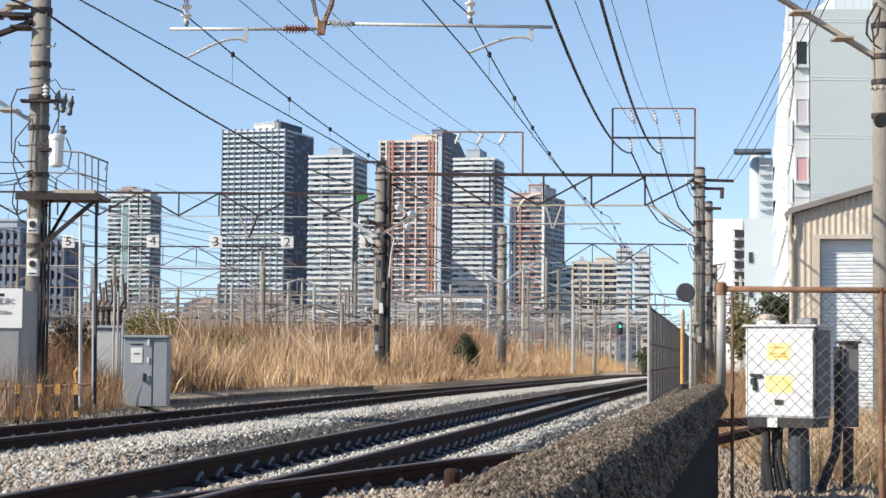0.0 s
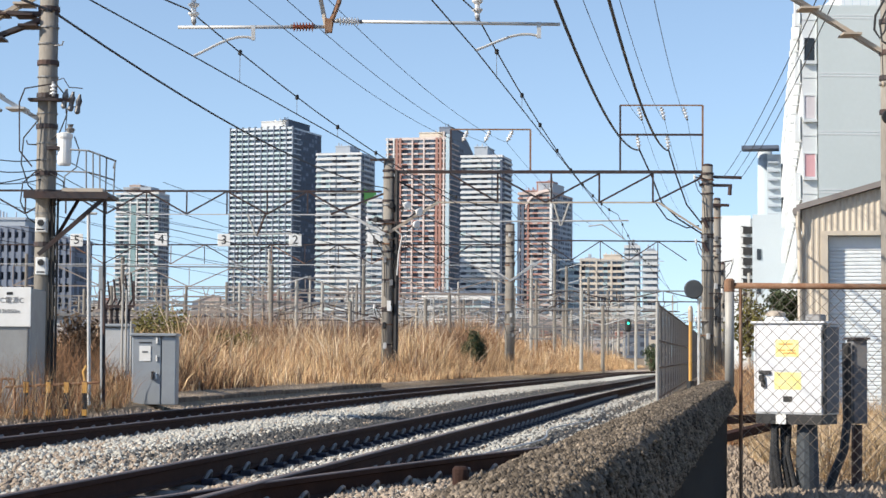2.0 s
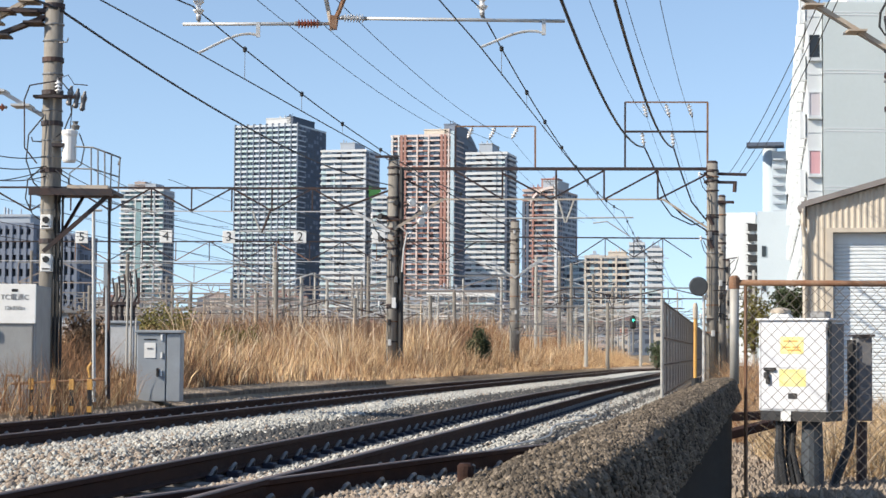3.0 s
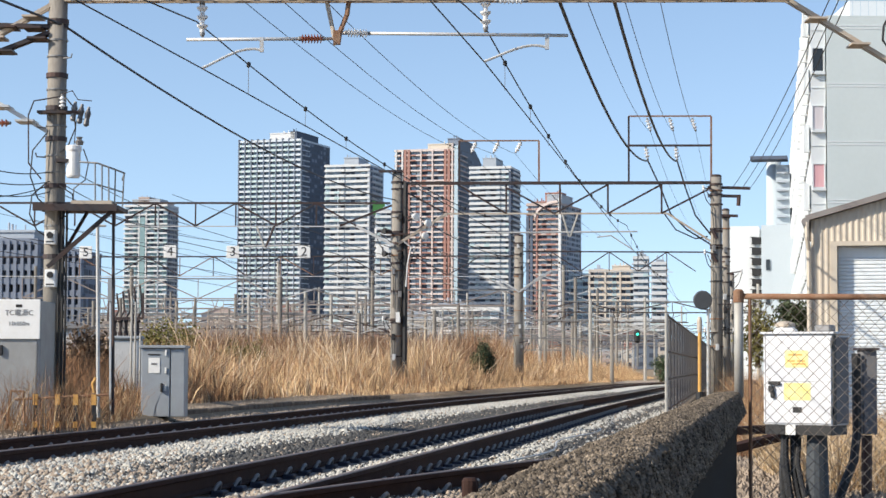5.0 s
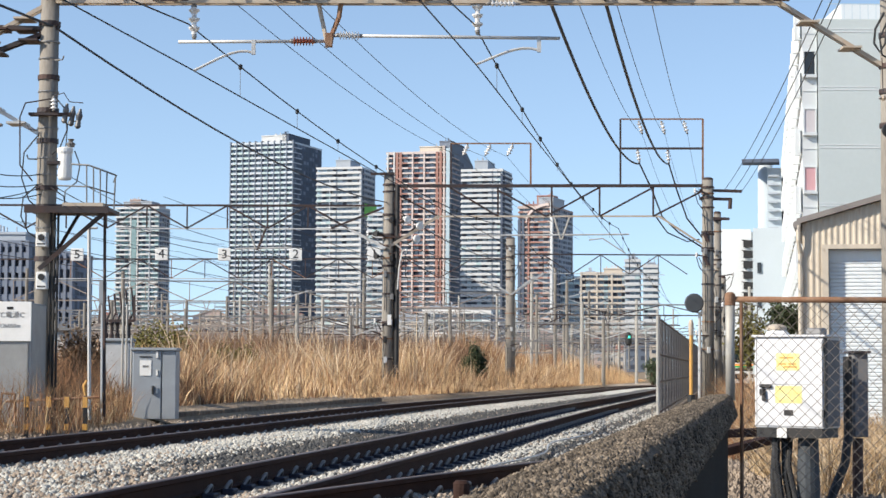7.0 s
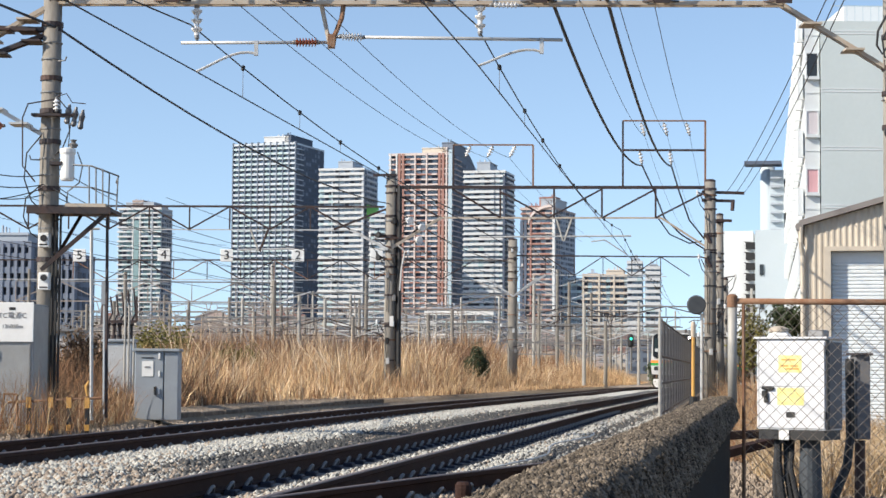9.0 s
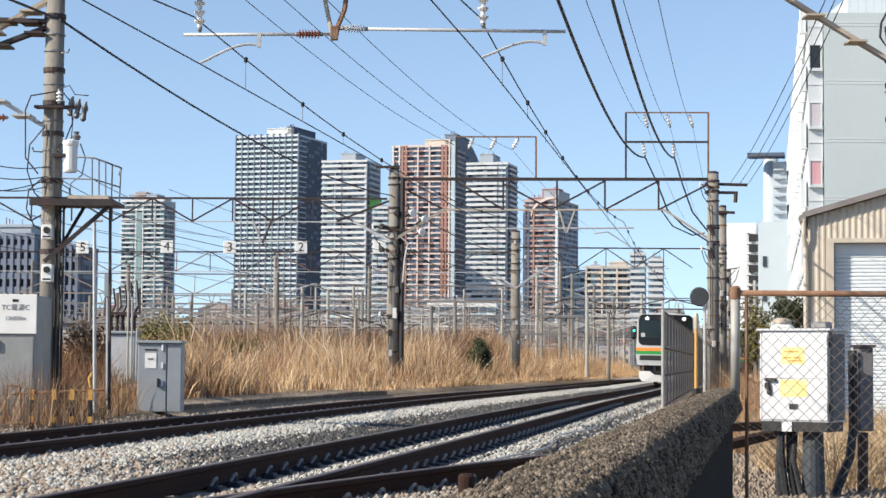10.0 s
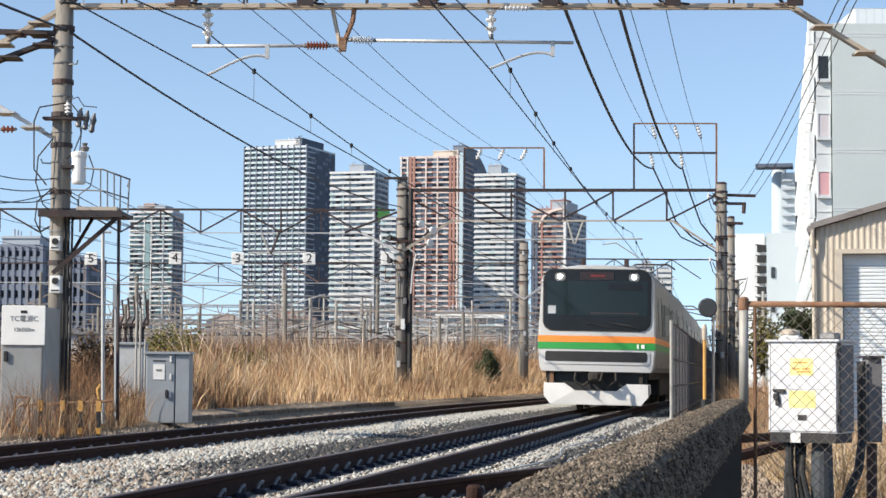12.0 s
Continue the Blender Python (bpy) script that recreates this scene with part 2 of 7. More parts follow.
def stones(name, count, y0, y1, size, u0=-6.8, u1=2.9, seed=4):
    """Loose crushed stones over the bed."""
    rng = np.random.default_rng(seed)
    yv = y0 + (y1 - y0) * rng.random(count) ** 1.7
    u = u0 + (u1 - u0) * rng.random(count)
    us, zs, ms = np.array([z[0] for z in zones]), np.array([z[1] for z in zones]), np.array([z[2] for z in zones])
    zv = np.interp(u, us, zs)
    mi = ms[np.clip(np.searchsorted(us, u + 0.12 * rng.normal(size=count)) - 1, 0, len(ms) - 2)]
    flip = rng.random(count)
    mi = np.where((mi == 0) & (yv < 16 + 7 * rng.random(count)) & (u < -0.6) & (rng.random(count) < 0.6), 2, mi)
    mi = np.where((mi == 1) & (u < -0.6) & (yv < 16 + 5 * rng.random(count)), np.where(rng.random(count) < 0.5, 2, 0), mi)
    mi = np.where((u > -0.7) & (u < 2.0) & (yv < 14.5 + 2.0 * rng.random(count)) & (rng.random(count) < 0.9), 2, mi)
    mi = np.where(flip < 0.06, 2, mi)
    c = np.stack([-4.03 + SLOPE * yv + u * 1.014, yv, zv + 0.01 - 0.0036 * np.maximum(0, yv - 45)], 1)
    octa = np.array([(1, 0, 0), (0, 1, 0), (-1, 0, 0), (0, -1, 0), (0, 0, 1), (0, 0, -1)], float)
    s = size * (0.5 + rng.random((count, 1, 1)))
    pts = octa[None] * s * (0.6 + 0.7 * rng.random((count, 6, 1))) + 0.3 * s * (rng.random((count, 6, 3)) - 0.5)
    ang = rng.random(count) * 6.28
    ca, sa = np.cos(ang)[:, None], np.sin(ang)[:, None]
    pts = np.stack([pts[..., 0] * ca - pts[..., 1] * sa, pts[..., 0] * sa + pts[..., 1] * ca, pts[..., 2] * 0.8], 2) + c[:, None]
    tri = np.array([(0, 1, 4), (1, 2, 4), (2, 3, 4), (3, 0, 4), (1, 0, 5), (2, 1, 5), (3, 2, 5), (0, 3, 5)])
    faces = (tri[None] + 6 * np.arange(count)[:, None, None]).reshape(-1)
    me = bpy.data.meshes.new(name)
    me.vertices.add(count * 6)
    me.vertices.foreach_set("co", pts.reshape(-1))
    me.loops.add(count * 24)
    me.loops.foreach_set("vertex_index", faces.astype(np.int32))
    me.polygons.add(count * 8)
    me.polygons.foreach_set("loop_start", np.arange(0, count * 24, 3, dtype=np.int32))
    for q in (BALLAST, BALLAST_DARK, BALLAST_RUST):
        me.materials.append(q)
    me.polygons.foreach_set("material_index", np.repeat(mi, 8).astype(np.int32))
    me.update(calc_edges=True)
    me.validate()
    return me


tagged(new("ballast_stones", stones("ballast_stones", 165000, 9.0, 85.0, 0.031)), "loose crushed stones of the track bed", "ballast", kind="stuff")

tagged(new("ballast_stones", stones("shoulder_stones", 36000, 16.0, 75.0, 0.033, -7.1, -4.5, 6)), "loose rusty stones on the track's shoulder", "ballast", kind="stuff")

# ---- tracks ----
SECTION = [(-0.0725, -0.174), (0.0725, -0.174), (0.0725, -0.162), (0.012, -0.145), (0.0085, -0.055), (0.0325, -0.043), (0.0325, -0.008), (0.025, 0.0), (-0.025, 0.0), (-0.0325, -0.008), (-0.0325, -0.043), (-0.0085, -0.055), (-0.012, -0.145), (-0.0725, -0.162)]


def rail(parent, u, z, rows=LINE_ROWS):
    s = Shape()
    rings = []
    for y in rows:
        a = line_turn(y)
        x0 = line_x(y, u)
        rings.append([(x0 + p * math.cos(a), y - p * math.sin(a), z + q + line_z(y)) for p, q in SECTION])
    s.strip(rings, closed=True, mats=[1 if 6 <= j <= 8 else 0 for j in range(len(SECTION))])
    return part("rail", s, [RAIL, RAIL_TOP], parent)


def sleeper_mesh():
    s = Shape()
    s.box((-1.0, -0.12, -0.17), (1.0, 0.12, 0.0), bevel=0.02)
    return s.mesh("sleeper", [SLEEPER])


def clip_mesh():
    """A spring clip bowed over the rail's foot, on its pad."""
    s = Shape()
    s.box((0.02, -0.085, -0.05), (0.13, 0.085, 0.012), mat=1, bevel=0.01)
    arc = [(0.05 + 0.03 * math.sin(a), -0.07 + 0.045 * a, 0.01 + 0.062 * math.sin(a)) for a in np.linspace(0, math.pi, 8)]
    s.path(arc, 0.019, n=5)
    return s.mesh("rail_clip", [CLIP, PAD_BLUE])


SLEEPER_ME, CLIP_ME = sleeper_mesh(), clip_mesh()


def track(name, label, u, cant, near, far, clips_from, clips_to, lift=0.0):
    tr = thing(name, label, "railway track", kind="structure")
    half = 0.566
    rail(tr, u - half, cant + lift)
    rail(tr, u + half, -cant + lift)
    y = near
    while y < far:
        a = line_turn(y)
        piece("sleeper", SLEEPER_ME, tr, pose(line_x(y, u), y, -0.186 + lift + line_z(y), 0, math.degrees(math.atan(cant / half)), -math.degrees(a)))
        if clips_from < y < clips_to:
            for side, z in ((-half, cant), (half, -cant)):
                for w in (-1, 1):
                    cx = line_x(y, u + side)
                    piece("rail_clip", CLIP_ME, tr, pose(cx + 0.055 * w, y, z - 0.174 + lift + line_z(y), 0, 0, -math.degrees(a) + (0 if w > 0 else 180)))
        y += 0.6
    return tr


track("main_track", "rusty main line track on concrete sleepers", 0.0, 0.012, -10.0, 120.0, 15.5, 50.0)
track("second_track", "parallel rusty track on concrete sleepers", -3.9, 0.0, -6.2, 100.0, 8.0, 44.0, 0.045)
# a short rail that parts from the main line
branch = thing("branch_rail", "rusty rail that parts from the main line", "rail")
s = Shape()
rings = []
for y in np.linspace(11.2, 20.0, 12):
    k = (y - 13.8)
    x0 = -1.06 + 0.40 * k + 0.006 * k * k
    a = math.atan(0.42)
    rings.append([(x0 + p * math.cos(a), y - p * math.sin(a), -0.02 + q) for p, q in SECTION])
s.strip(rings, closed=True, mats=[1 if 6 <= j <= 8 else 0 for j in range(len(SECTION))])
part("rail", s, [RAIL, RAIL_TOP], branch)
for y in np.arange(11.5, 19.8, 0.6):
    k = y - 13.8
    x0 = -1.06 + 0.40 * k + 0.006 * k * k
    for w in (-1, 1):
        piece("rail_clip", CLIP_ME, branch, pose(x0 + 0.055 * w, y, -0.194, 0, 0, -22.8 + (0 if w > 0 else 180)))

# ---- the low wall beside the camera ----
WALL_SLOPE = 0.181


WALL_SECTION = [(-0.66, -0.6), (-0.655, 0.3), (-0.65, 0.59), (-0.635, 0.628), (-0.60, 0.645), (-0.56, 0.653), (-0.50, 0.657), (-0.44, 0.657), (-0.40, 0.656), (-0.378, 0.651), (-0.364, 0.628), (-0.349, 0.585), (-0.336, 0.54), (-0.322, 0.485), (-0.312, 0.445), (-0.40, 0.425), (-0.405, 0.1), (-0.41, -0.7)]


def wall_bumps(u, y, z):
    return noise.noise((u * 30, y * 16, z * 22)) * 0.006 + noise.noise((u * 9, y * 5, z * 7)) * 0.010


def wall_row(y):
    """The wall's section: a worn, slightly crowned top and a rough face."""
    sec = WALL_SECTION
    out = []
    for k, (u, z) in enumerate(sec):
        n = wall_bumps(u, y, z)
        if k > 9:
            out.append((u + WALL_SLOPE * y + n * (1.9 if k < 15 else 0.4), y, z + n * (0.8 if k < 15 else 0)))
        else:
            out.append((u + WALL_SLOPE * y, y, z + n * (1 if k > 2 else 0)))
    return out


w = Shape()
w.strip([wall_row(y) for y in np.concatenate([np.arange(-9.0, 3.0, 0.25), np.arange(3.0, 8.0, 0.03), np.arange(8.0, 18.62, 0.06)])])
w.face(wall_row(18.62)[::-1])
# undercut and lower face take the painted shade colour
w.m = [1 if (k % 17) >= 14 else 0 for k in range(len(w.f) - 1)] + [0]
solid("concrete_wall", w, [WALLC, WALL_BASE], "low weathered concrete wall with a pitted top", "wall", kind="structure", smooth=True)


def pebbles(count):
    """Small stones laid bare in the wall's worn top and face."""
    rng = np.random.default_rng(8)
    y = 2.6 + 15.5 * rng.random(count) ** 1.8
    sec = np.array(WALL_SECTION[2:15])
    run = np.concatenate([[0], np.cumsum(np.linalg.norm(np.diff(sec, axis=0), axis=1))])
    d = run[-1] * rng.random(count)
    u, z = np.interp(d, run, sec[:, 0]), np.interp(d, run, sec[:, 1])
    n = np.array([wall_bumps(*q) for q in zip(u, y, z)])
    face = d > run[8]
    c = np.stack([u + np.where(face, n * 1.9, 0) + WALL_SLOPE * y, y, z + np.where(face, n * 0.8, n)], 1)
    octa = np.array([(1, 0, 0), (0, 1, 0), (-1, 0, 0), (0, -1, 0), (0, 0, 1), (0, 0, -1)], float)
    s = 0.0072 * (0.4 + rng.random((count, 1, 1)) ** 2)
    v = octa[None] * s * (0.6 + 0.7 * rng.random((count, 6, 1))) + 0.4 * s * (rng.random((count, 6, 3)) - 0.5) + c[:, None]
    tri = np.array([(0, 1, 4), (1, 2, 4), (2, 3, 4), (3, 0, 4), (1, 0, 5), (2, 1, 5), (3, 2, 5), (0, 3, 5)])
    me = bpy.data.meshes.new("wall_pebbles")
    me.vertices.add(count * 6)
    me.vertices.foreach_set("co", v.reshape(-1))
    me.loops.add(count * 24)
    me.loops.foreach_set("vertex_index", (tri[None] + 6 * np.arange(count)[:, None, None]).reshape(-1).astype(np.int32))
    me.polygons.add(count * 8)
    me.polygons.foreach_set("loop_start", np.arange(0, count * 24, 3, dtype=np.int32))
    me.materials.append(PEBBLE)
    me.update(calc_edges=True)
    me.validate()
    return tagged(new("wall_pebbles", me), "pebbles laid bare in the wall's worn concrete", "aggregate", kind="stuff")


pebbles(52000)


# ---- overhead line structures ----
def chord(s, a, b, w=0.05, h=0.06, mat=0):
    """A square bar from a to b."""
    s.tube(a, b, (w + h) / 2 * 0.7, n=4, mat=mat)


def brace(s, a, b, drop, bays, r=0.04, mat=0):
    a, b = Vector(a), Vector(b)
    d = Vector((0, 0, -drop))
    for k in range(bays):
        p, q = a.lerp(b, k / bays), a.lerp(b, (k + 1) / bays)
        s.tube(p, p + d, r * 0.7, n=4, mat=mat)
        if k % 2:
            s.tube(p, q + d, r, n=4, mat=mat)
        else:
            s.tube(p + d, q, r, n=4, mat=mat)
    s.tube(b, b + d, r * 0.7, n=4, mat=mat)


def insulator(parent, a, b, mat=PORCELAIN, r=0.06, discs=5, name="insulator"):
    """A string of thin porcelain sheds between two metal caps."""
    a, b = Vector(a), Vector(b)
    L = (b - a).length
    cap = min(0.14 * L, 0.09)
    core = L - 2 * cap
    rings = [(0, r * 0.22), (cap * 0.4, r * 0.5), (cap, r * 0.5)]
    for k in range(discs):
        h = cap + core * (k + 0.12) / discs
        rings += [(h, r * 0.42), (h + core * 0.10 / discs, r), (h + core * 0.28 / discs, r * 0.95), (h + core * 0.60 / discs, r * 0.45)]
    rings += [(L - cap, r * 0.45), (L - cap * 0.5, r * 0.45), (L, r * 0.22)]
    me = Shape().lathe(a, rings, 10, axis=b - a)
    n = len(rings) - 1
    me.m = [1 if (k // 10 < 2 or k // 10 >= n - 2) else 0 for k in range(n * 10)] + [1, 1]
    return part(name, me, [mat, STEEL_GREY], parent, smooth=False)


def pole(label, x, y, z0, z1, r, bands=()):
    p = thing("overhead_line_pole", label, "pole", (x, y, z0))
    part("shaft", Shape().tube((x, y, z0 - 0.4), (x, y, z1), r * 1.08, r * 0.92, n=18), POLE, p, smooth=True)
    part("cap", Shape().lathe((x, y, z1 - 0.02), [(0, r * 0.95), (0.05, r * 0.95), (0.09, r * 0.6)], 16), STEEL_DARK, p)
    for z in bands:
        part("clamp_band", Shape().lathe((x, y, z), [(0, r * 1.12), (0.07, r * 1.12)], 16), STEEL_DARK, p)
    return p


# -- the near gantry, 28 m off --
NP = (-5.742, 28.0)
near_pole = pole("tall weathered concrete pole with switchgear and a service platform", NP[0], NP[1], 0.0, 7.125, 0.148, (6.006, 4.693, 4.231, 3.243, 5.189, 3.524, 2.463))
RP = (6.933, 28.0)
far_pole = pole("weathered concrete pole with insulators and cable loops", RP[0], RP[1], -0.5, 7.175, 0.152, (5.923, 5.451, 5.065, 4.551))
beam = thing("overhead_beam", "cream-painted lattice beam over both tracks", "gantry", (-0.284, 28, 6.417))
s = Shape()
a, b = Vector((-5.759, 28.000, 6.377)), Vector((5.248, 28.000, 6.454))
for dy in (-0.07, 0.07):
    o = Vector((0, dy, 0))
    chord(s, a + o, b + o, 0.06, 0.07)
part("lower_chord", s, CREAM, beam, "cream paint worn to rust")
s = Shape()
up = Vector((0, 0, 0.95))
for dy in (-0.22, 0.22):
    o = Vector((0, dy, 0))
    chord(s, a + up + o, b + up + o, 0.06, 0.08)
part("upper_chord", s, CREAM, beam)
for k in range(6):
    s = Shape()
    p, q = a.lerp(b, k / 6), a.lerp(b, (k + 1) / 6)
    m = p.lerp(q, 0.5)
    for dy in (-0.22, 0.22):
        o = Vector((0, dy, 0))
        s.tube(p + o, m + up + o, 0.03, n=4).tube(m + up + o, q + o, 0.03, n=4).tube(m + up + o, m + o, 0.02, n=4)
    s.tube(p + Vector((0, -0.22, 0.02)), m + Vector((0, 0.22, 0.02)), 0.02, n=4).tube(m + Vector((0, 0.22, 0.02)), q + Vector((0, -0.22, 0.02)), 0.02, n=4)
    part("lattice_brace", s, [STEEL_DARK], beam)
    g = Shape().box(tuple(q + Vector((-0.12, -0.26, -0.03))), tuple(q + Vector((0.12, -0.22, 0.2))))
    part("gusset_plate", g, STEEL_DARK, beam)
# knee braces down to the poles and outward arms
for name, pts in (("knee_brace", ((5.146, 28.000, 6.505), (6.962, 28.000, 5.399))), ("knee_brace", ((-5.640, 28.000, 6.412), (-7.206, 28.000, 5.506))), ("bracket_arm", ((-5.597, 28.000, 5.981), (-7.033, 28.000, 5.421))), ("bracket_arm", ((-5.767, 28.000, 5.963), (-6.876, 28.000, 5.990))), ("bracket_arm", ((-5.863, 28.000, 4.376), (-6.938, 28.000, 4.993)))):
    s = Shape()
    p, q = Vector(pts[0]), Vector(pts[1])
    for dy in (-0.06, 0.06):
        s.tube(p + Vector((0, dy, 0)), q + Vector((0, dy, 0)), 0.042, n=4)
    for k in (0.3, 0.65):
        c = p.lerp(q, k)
        s.box(tuple(c + Vector((-0.14, -0.2, -0.05))), tuple(c + Vector((0.14, 0.2, -0.02))))
    part(name, s, CREAM if "knee" in name else (STEEL_DARK if pts[0][2] > 5.5 else STEEL_PALE), beam)
# the drop frame and its long rod with registration arms
reg = thing("registration_rod", "long pale steel rod with ribbed insulators and bowed arms", "overhead fitting", (-1.504, 28.000, 5.821))
s = Shape().tube((-1.707, 28.000, 6.422), (-1.554, 28.000, 5.717), 0.035, n=5)
part("drop_arm", s, CREAM, reg)
s = Shape().path([(-1.357, 28.000, 6.442), (-1.388, 28.000, 6.183), (-1.496, 28.000, 5.907), (-1.520, 28.000, 5.735)], 0.04, n=6)
part("drop_arm", s, RUST, reg, "rusty bent arm")
s = Shape().box((-1.592, 28.060, 5.727), (-1.485, 27.940, 5.931))
part("joint_box", s, RUST, reg)
part("rod", Shape().tube((-3.804, 28.000, 5.787), (-1.589, 28.000, 5.812), 0.026, n=8), STEEL_PALE, reg, smooth=True)
part("rod", Shape().tube((-1.488, 28.000, 5.898), (1.947, 28.000, 5.880), 0.026, n=8), STEEL_PALE, reg, smooth=True)
insulator(reg, (-2.134, 28.000, 5.808), (-1.691, 28.000, 5.811), PORCELAIN_RED, 0.075, 7)
insulator(reg, (-1.437, 28.000, 5.907), (-1.011, 28.000, 5.893), PORCELAIN, 0.07, 7)
insulator(reg, (-3.575, 28.000, 6.392), (-3.566, 28.000, 5.824), PORCELAIN, 0.085, 3)
insulator(reg, (0.699, 28.000, 6.474), (0.702, 28.000, 5.922), PORCELAIN, 0.085, 3)
insulator(reg, (0.827, 27.700, 6.347), (1.334, 27.700, 6.342), PORCELAIN, 0.05, 6)
for end, knee, tip in (((-2.671, 28.000, 5.795), (-2.669, 28.000, 5.632), (-3.567, 28.000, 5.351)), ((1.631, 28.000, 5.877), (1.632, 28.000, 5.697), (0.679, 28.000, 5.475))):
    e, k, t_ = Vector(end), Vector(knee), Vector(tip)
    part("arm_clamp", Shape().box(tuple(k + Vector((-0.03, -0.03, -0.03))), tuple(e + Vector((0.03, 0.03, 0.03)))), STEEL_PALE, reg)
    pts = [k.lerp(t_, f) + Vector((0, 0, 0.42 * f * (1 - f) * (1.3 - f))) for f in np.linspace(0, 1, 9)]
    part("steady_arm", Shape().path(pts, 0.02, n=6), STEEL_PALE, reg)

# -- switchgear and platform on the near pole --
plat = thing("pole_platform", "dark steel service platform with a railing on the pole", "platform", (-5.289, 28.000, 3.246))
s = Shape().box((-5.96, 27.500, 3.19), (-4.73, 28.500, 3.245)).box((-5.96, 27.46, 3.15), (-4.73, 27.52, 3.25))
part("deck", s, STEEL_DARK, plat)
part("plank", Shape().box((-5.40, 27.46, 3.249), (-4.80, 27.900, 3.30)), CREAM, plat, "weathered timber plank")
for foot, head in (((-5.054, 27.550, 3.226), (-5.066, 27.550, 3.863)), ((-4.954, 27.550, 3.227), (-4.965, 27.550, 3.838)), ((-4.854, 27.550, 3.228), (-4.865, 27.550, 3.814)), ((-4.779, 27.600, 3.233), (-4.773, 27.600, 3.778)), ((-4.696, 27.800, 3.234), (-4.680, 27.800, 3.741))):
    part("baluster", Shape().tube(foot, head, 0.012, n=5), STEEL_GREY, plat)
part("handrail", Shape().path([(-5.310, 27.600, 3.883), (-5.033, 27.550, 3.863), (-4.848, 27.550, 3.797), (-4.671, 27.800, 3.741), (-4.805, 28.400, 3.698)], 0.014, n=5), STEEL_GREY, plat)
part("handrail", Shape().path([(-5.512, 27.600, 3.563), (-5.027, 27.550, 3.545), (-4.683, 27.800, 3.453)], 0.012, n=5), STEEL_GREY, plat)
part("support_strut", Shape().tube((-5.78, 27.74, 2.335), (-4.80, 27.60, 3.17), 0.045, n=4), STEEL_DARK, plat)
part("support_strut", Shape().tube((-5.654, 28.000, 2.463), (-5.301, 28.300, 3.212), 0.03, n=4), STEEL_DARK, plat)
can = thing("pole_transformer", "white cylindrical transformer can with bushings", "transformer", (-5.453, 27.800, 3.676))
part("tank", Shape().lathe((-5.436, 27.800, 3.668), [(0, 0.09), (0.03, 0.105), (0.38, 0.105), (0.42, 0.12), (0.47, 0.12), (0.49, 0.06)], 16), WHITE_PAINT, can)
part("bushing", Shape().lathe((-5.353, 27.800, 4.159), [(0, 0.05), (0.05, 0.07), (0.08, 0.03), (0.12, 0.05)], 10), STEEL_GREY, can)
part("bracket", Shape().box((-5.688, 27.900, 3.897), (-5.498, 27.700, 3.944)), STEEL_DARK, can)
part("lead", Shape().path([(-5.293, 27.800, 4.100), (-5.213, 27.800, 3.889), (-5.259, 27.800, 3.635), (-5.425, 27.800, 3.507), (-5.437, 27.800, 3.279)], 0.011, n=5), STEEL_GREY, can)
part("lead", Shape().path([(-5.429, 27.800, 4.159), (-5.402, 27.800, 4.524), (-5.276, 27.800, 4.550)], 0.008, n=5), STEEL_DARK, can)
DARK_GLAZE = surface("dark_glazed_porcelain", (0.06, 0.065, 0.075), (0.10, 0.10, 0.11), 8, 0.35, 0, 0)
sw = thing("cutout_switches", "row of dark fuse cutouts on a crossarm", "switchgear", (-5.447, 27.800, 4.651))
part("crossarm", Shape().box((-5.985, 27.950, 4.633), (-5.354, 27.750, 4.670)), STEEL_DARK, sw)
for k, (x_, m_) in enumerate(((0.0, STEEL_GREY), (0.1, DARK_GLAZE), (0.2, DARK_GLAZE))):
    c = Vector((-5.483, 27.800, 4.735)) + Vector((x_ + 0.02, 0, 0))
    part("cutout", Shape().lathe(c - Vector((0, 0, 0.22 + 0.04 * k)), [(0, 0.02), (0.03, 0.045), (0.12, 0.035), (0.2, 0.05), (0.26, 0.025), (0.3, 0.02)], 10, axis=(0.15, 0, 1)), m_, sw)
insulator(sw, (-5.597, 27.700, 4.678), (-5.601, 27.700, 4.907), PORCELAIN, 0.05, 3)
part("lead", Shape().path([(-5.601, 27.700, 4.907), (-5.451, 27.700, 4.959), (-5.364, 27.700, 4.824), (-5.162, 27.700, 4.808)], 0.008, n=5), STEEL_DARK, sw)
part("lead", Shape().path([(-5.617, 27.700, 4.873), (-6.020, 27.700, 4.802), (-6.099, 27.700, 4.590), (-6.084, 27.700, 3.872), (-5.894, 27.700, 3.637)], 0.012, n=5), STEEL_DARK, sw)
insulator(sw, (-6.672, 28.000, 4.507), (-6.417, 28.000, 4.509), PORCELAIN_RED, 0.06, 3)
for y_ in (0, 1):
    spk = thing("pole_speaker", "small white box with a round black horn on the pole", "loudspeaker", (-5.746, 27.800, 2.788) if y_ == 0 else (-5.733, 27.800, 2.132))
    lo, hi = ((-5.819, 27.840, 2.664), (-5.661, 27.660, 2.879)) if y_ == 0 else ((-5.806, 27.840, 2.033), (-5.649, 27.660, 2.293))
    part("housing", Shape().box((lo[0], hi[1], lo[2]), (hi[0], lo[1], hi[2]), bevel=0.01), WHITE_PAINT, spk)
    cx, cz = (lo[0] + hi[0]) / 2, hi[2] - 0.08
    part("horn", Shape().lathe((cx, hi[1] - 0.03, cz), [(0, 0.045), (0.03, 0.05)], 14, axis=(0, 1, 0)), BLACK, spk)
    part("label_plate", Shape().box((lo[0] + 0.02, hi[1] - 0.004, lo[2] + 0.03), (hi[0] - 0.02, hi[1], lo[2] + 0.05)), BLACK, spk)
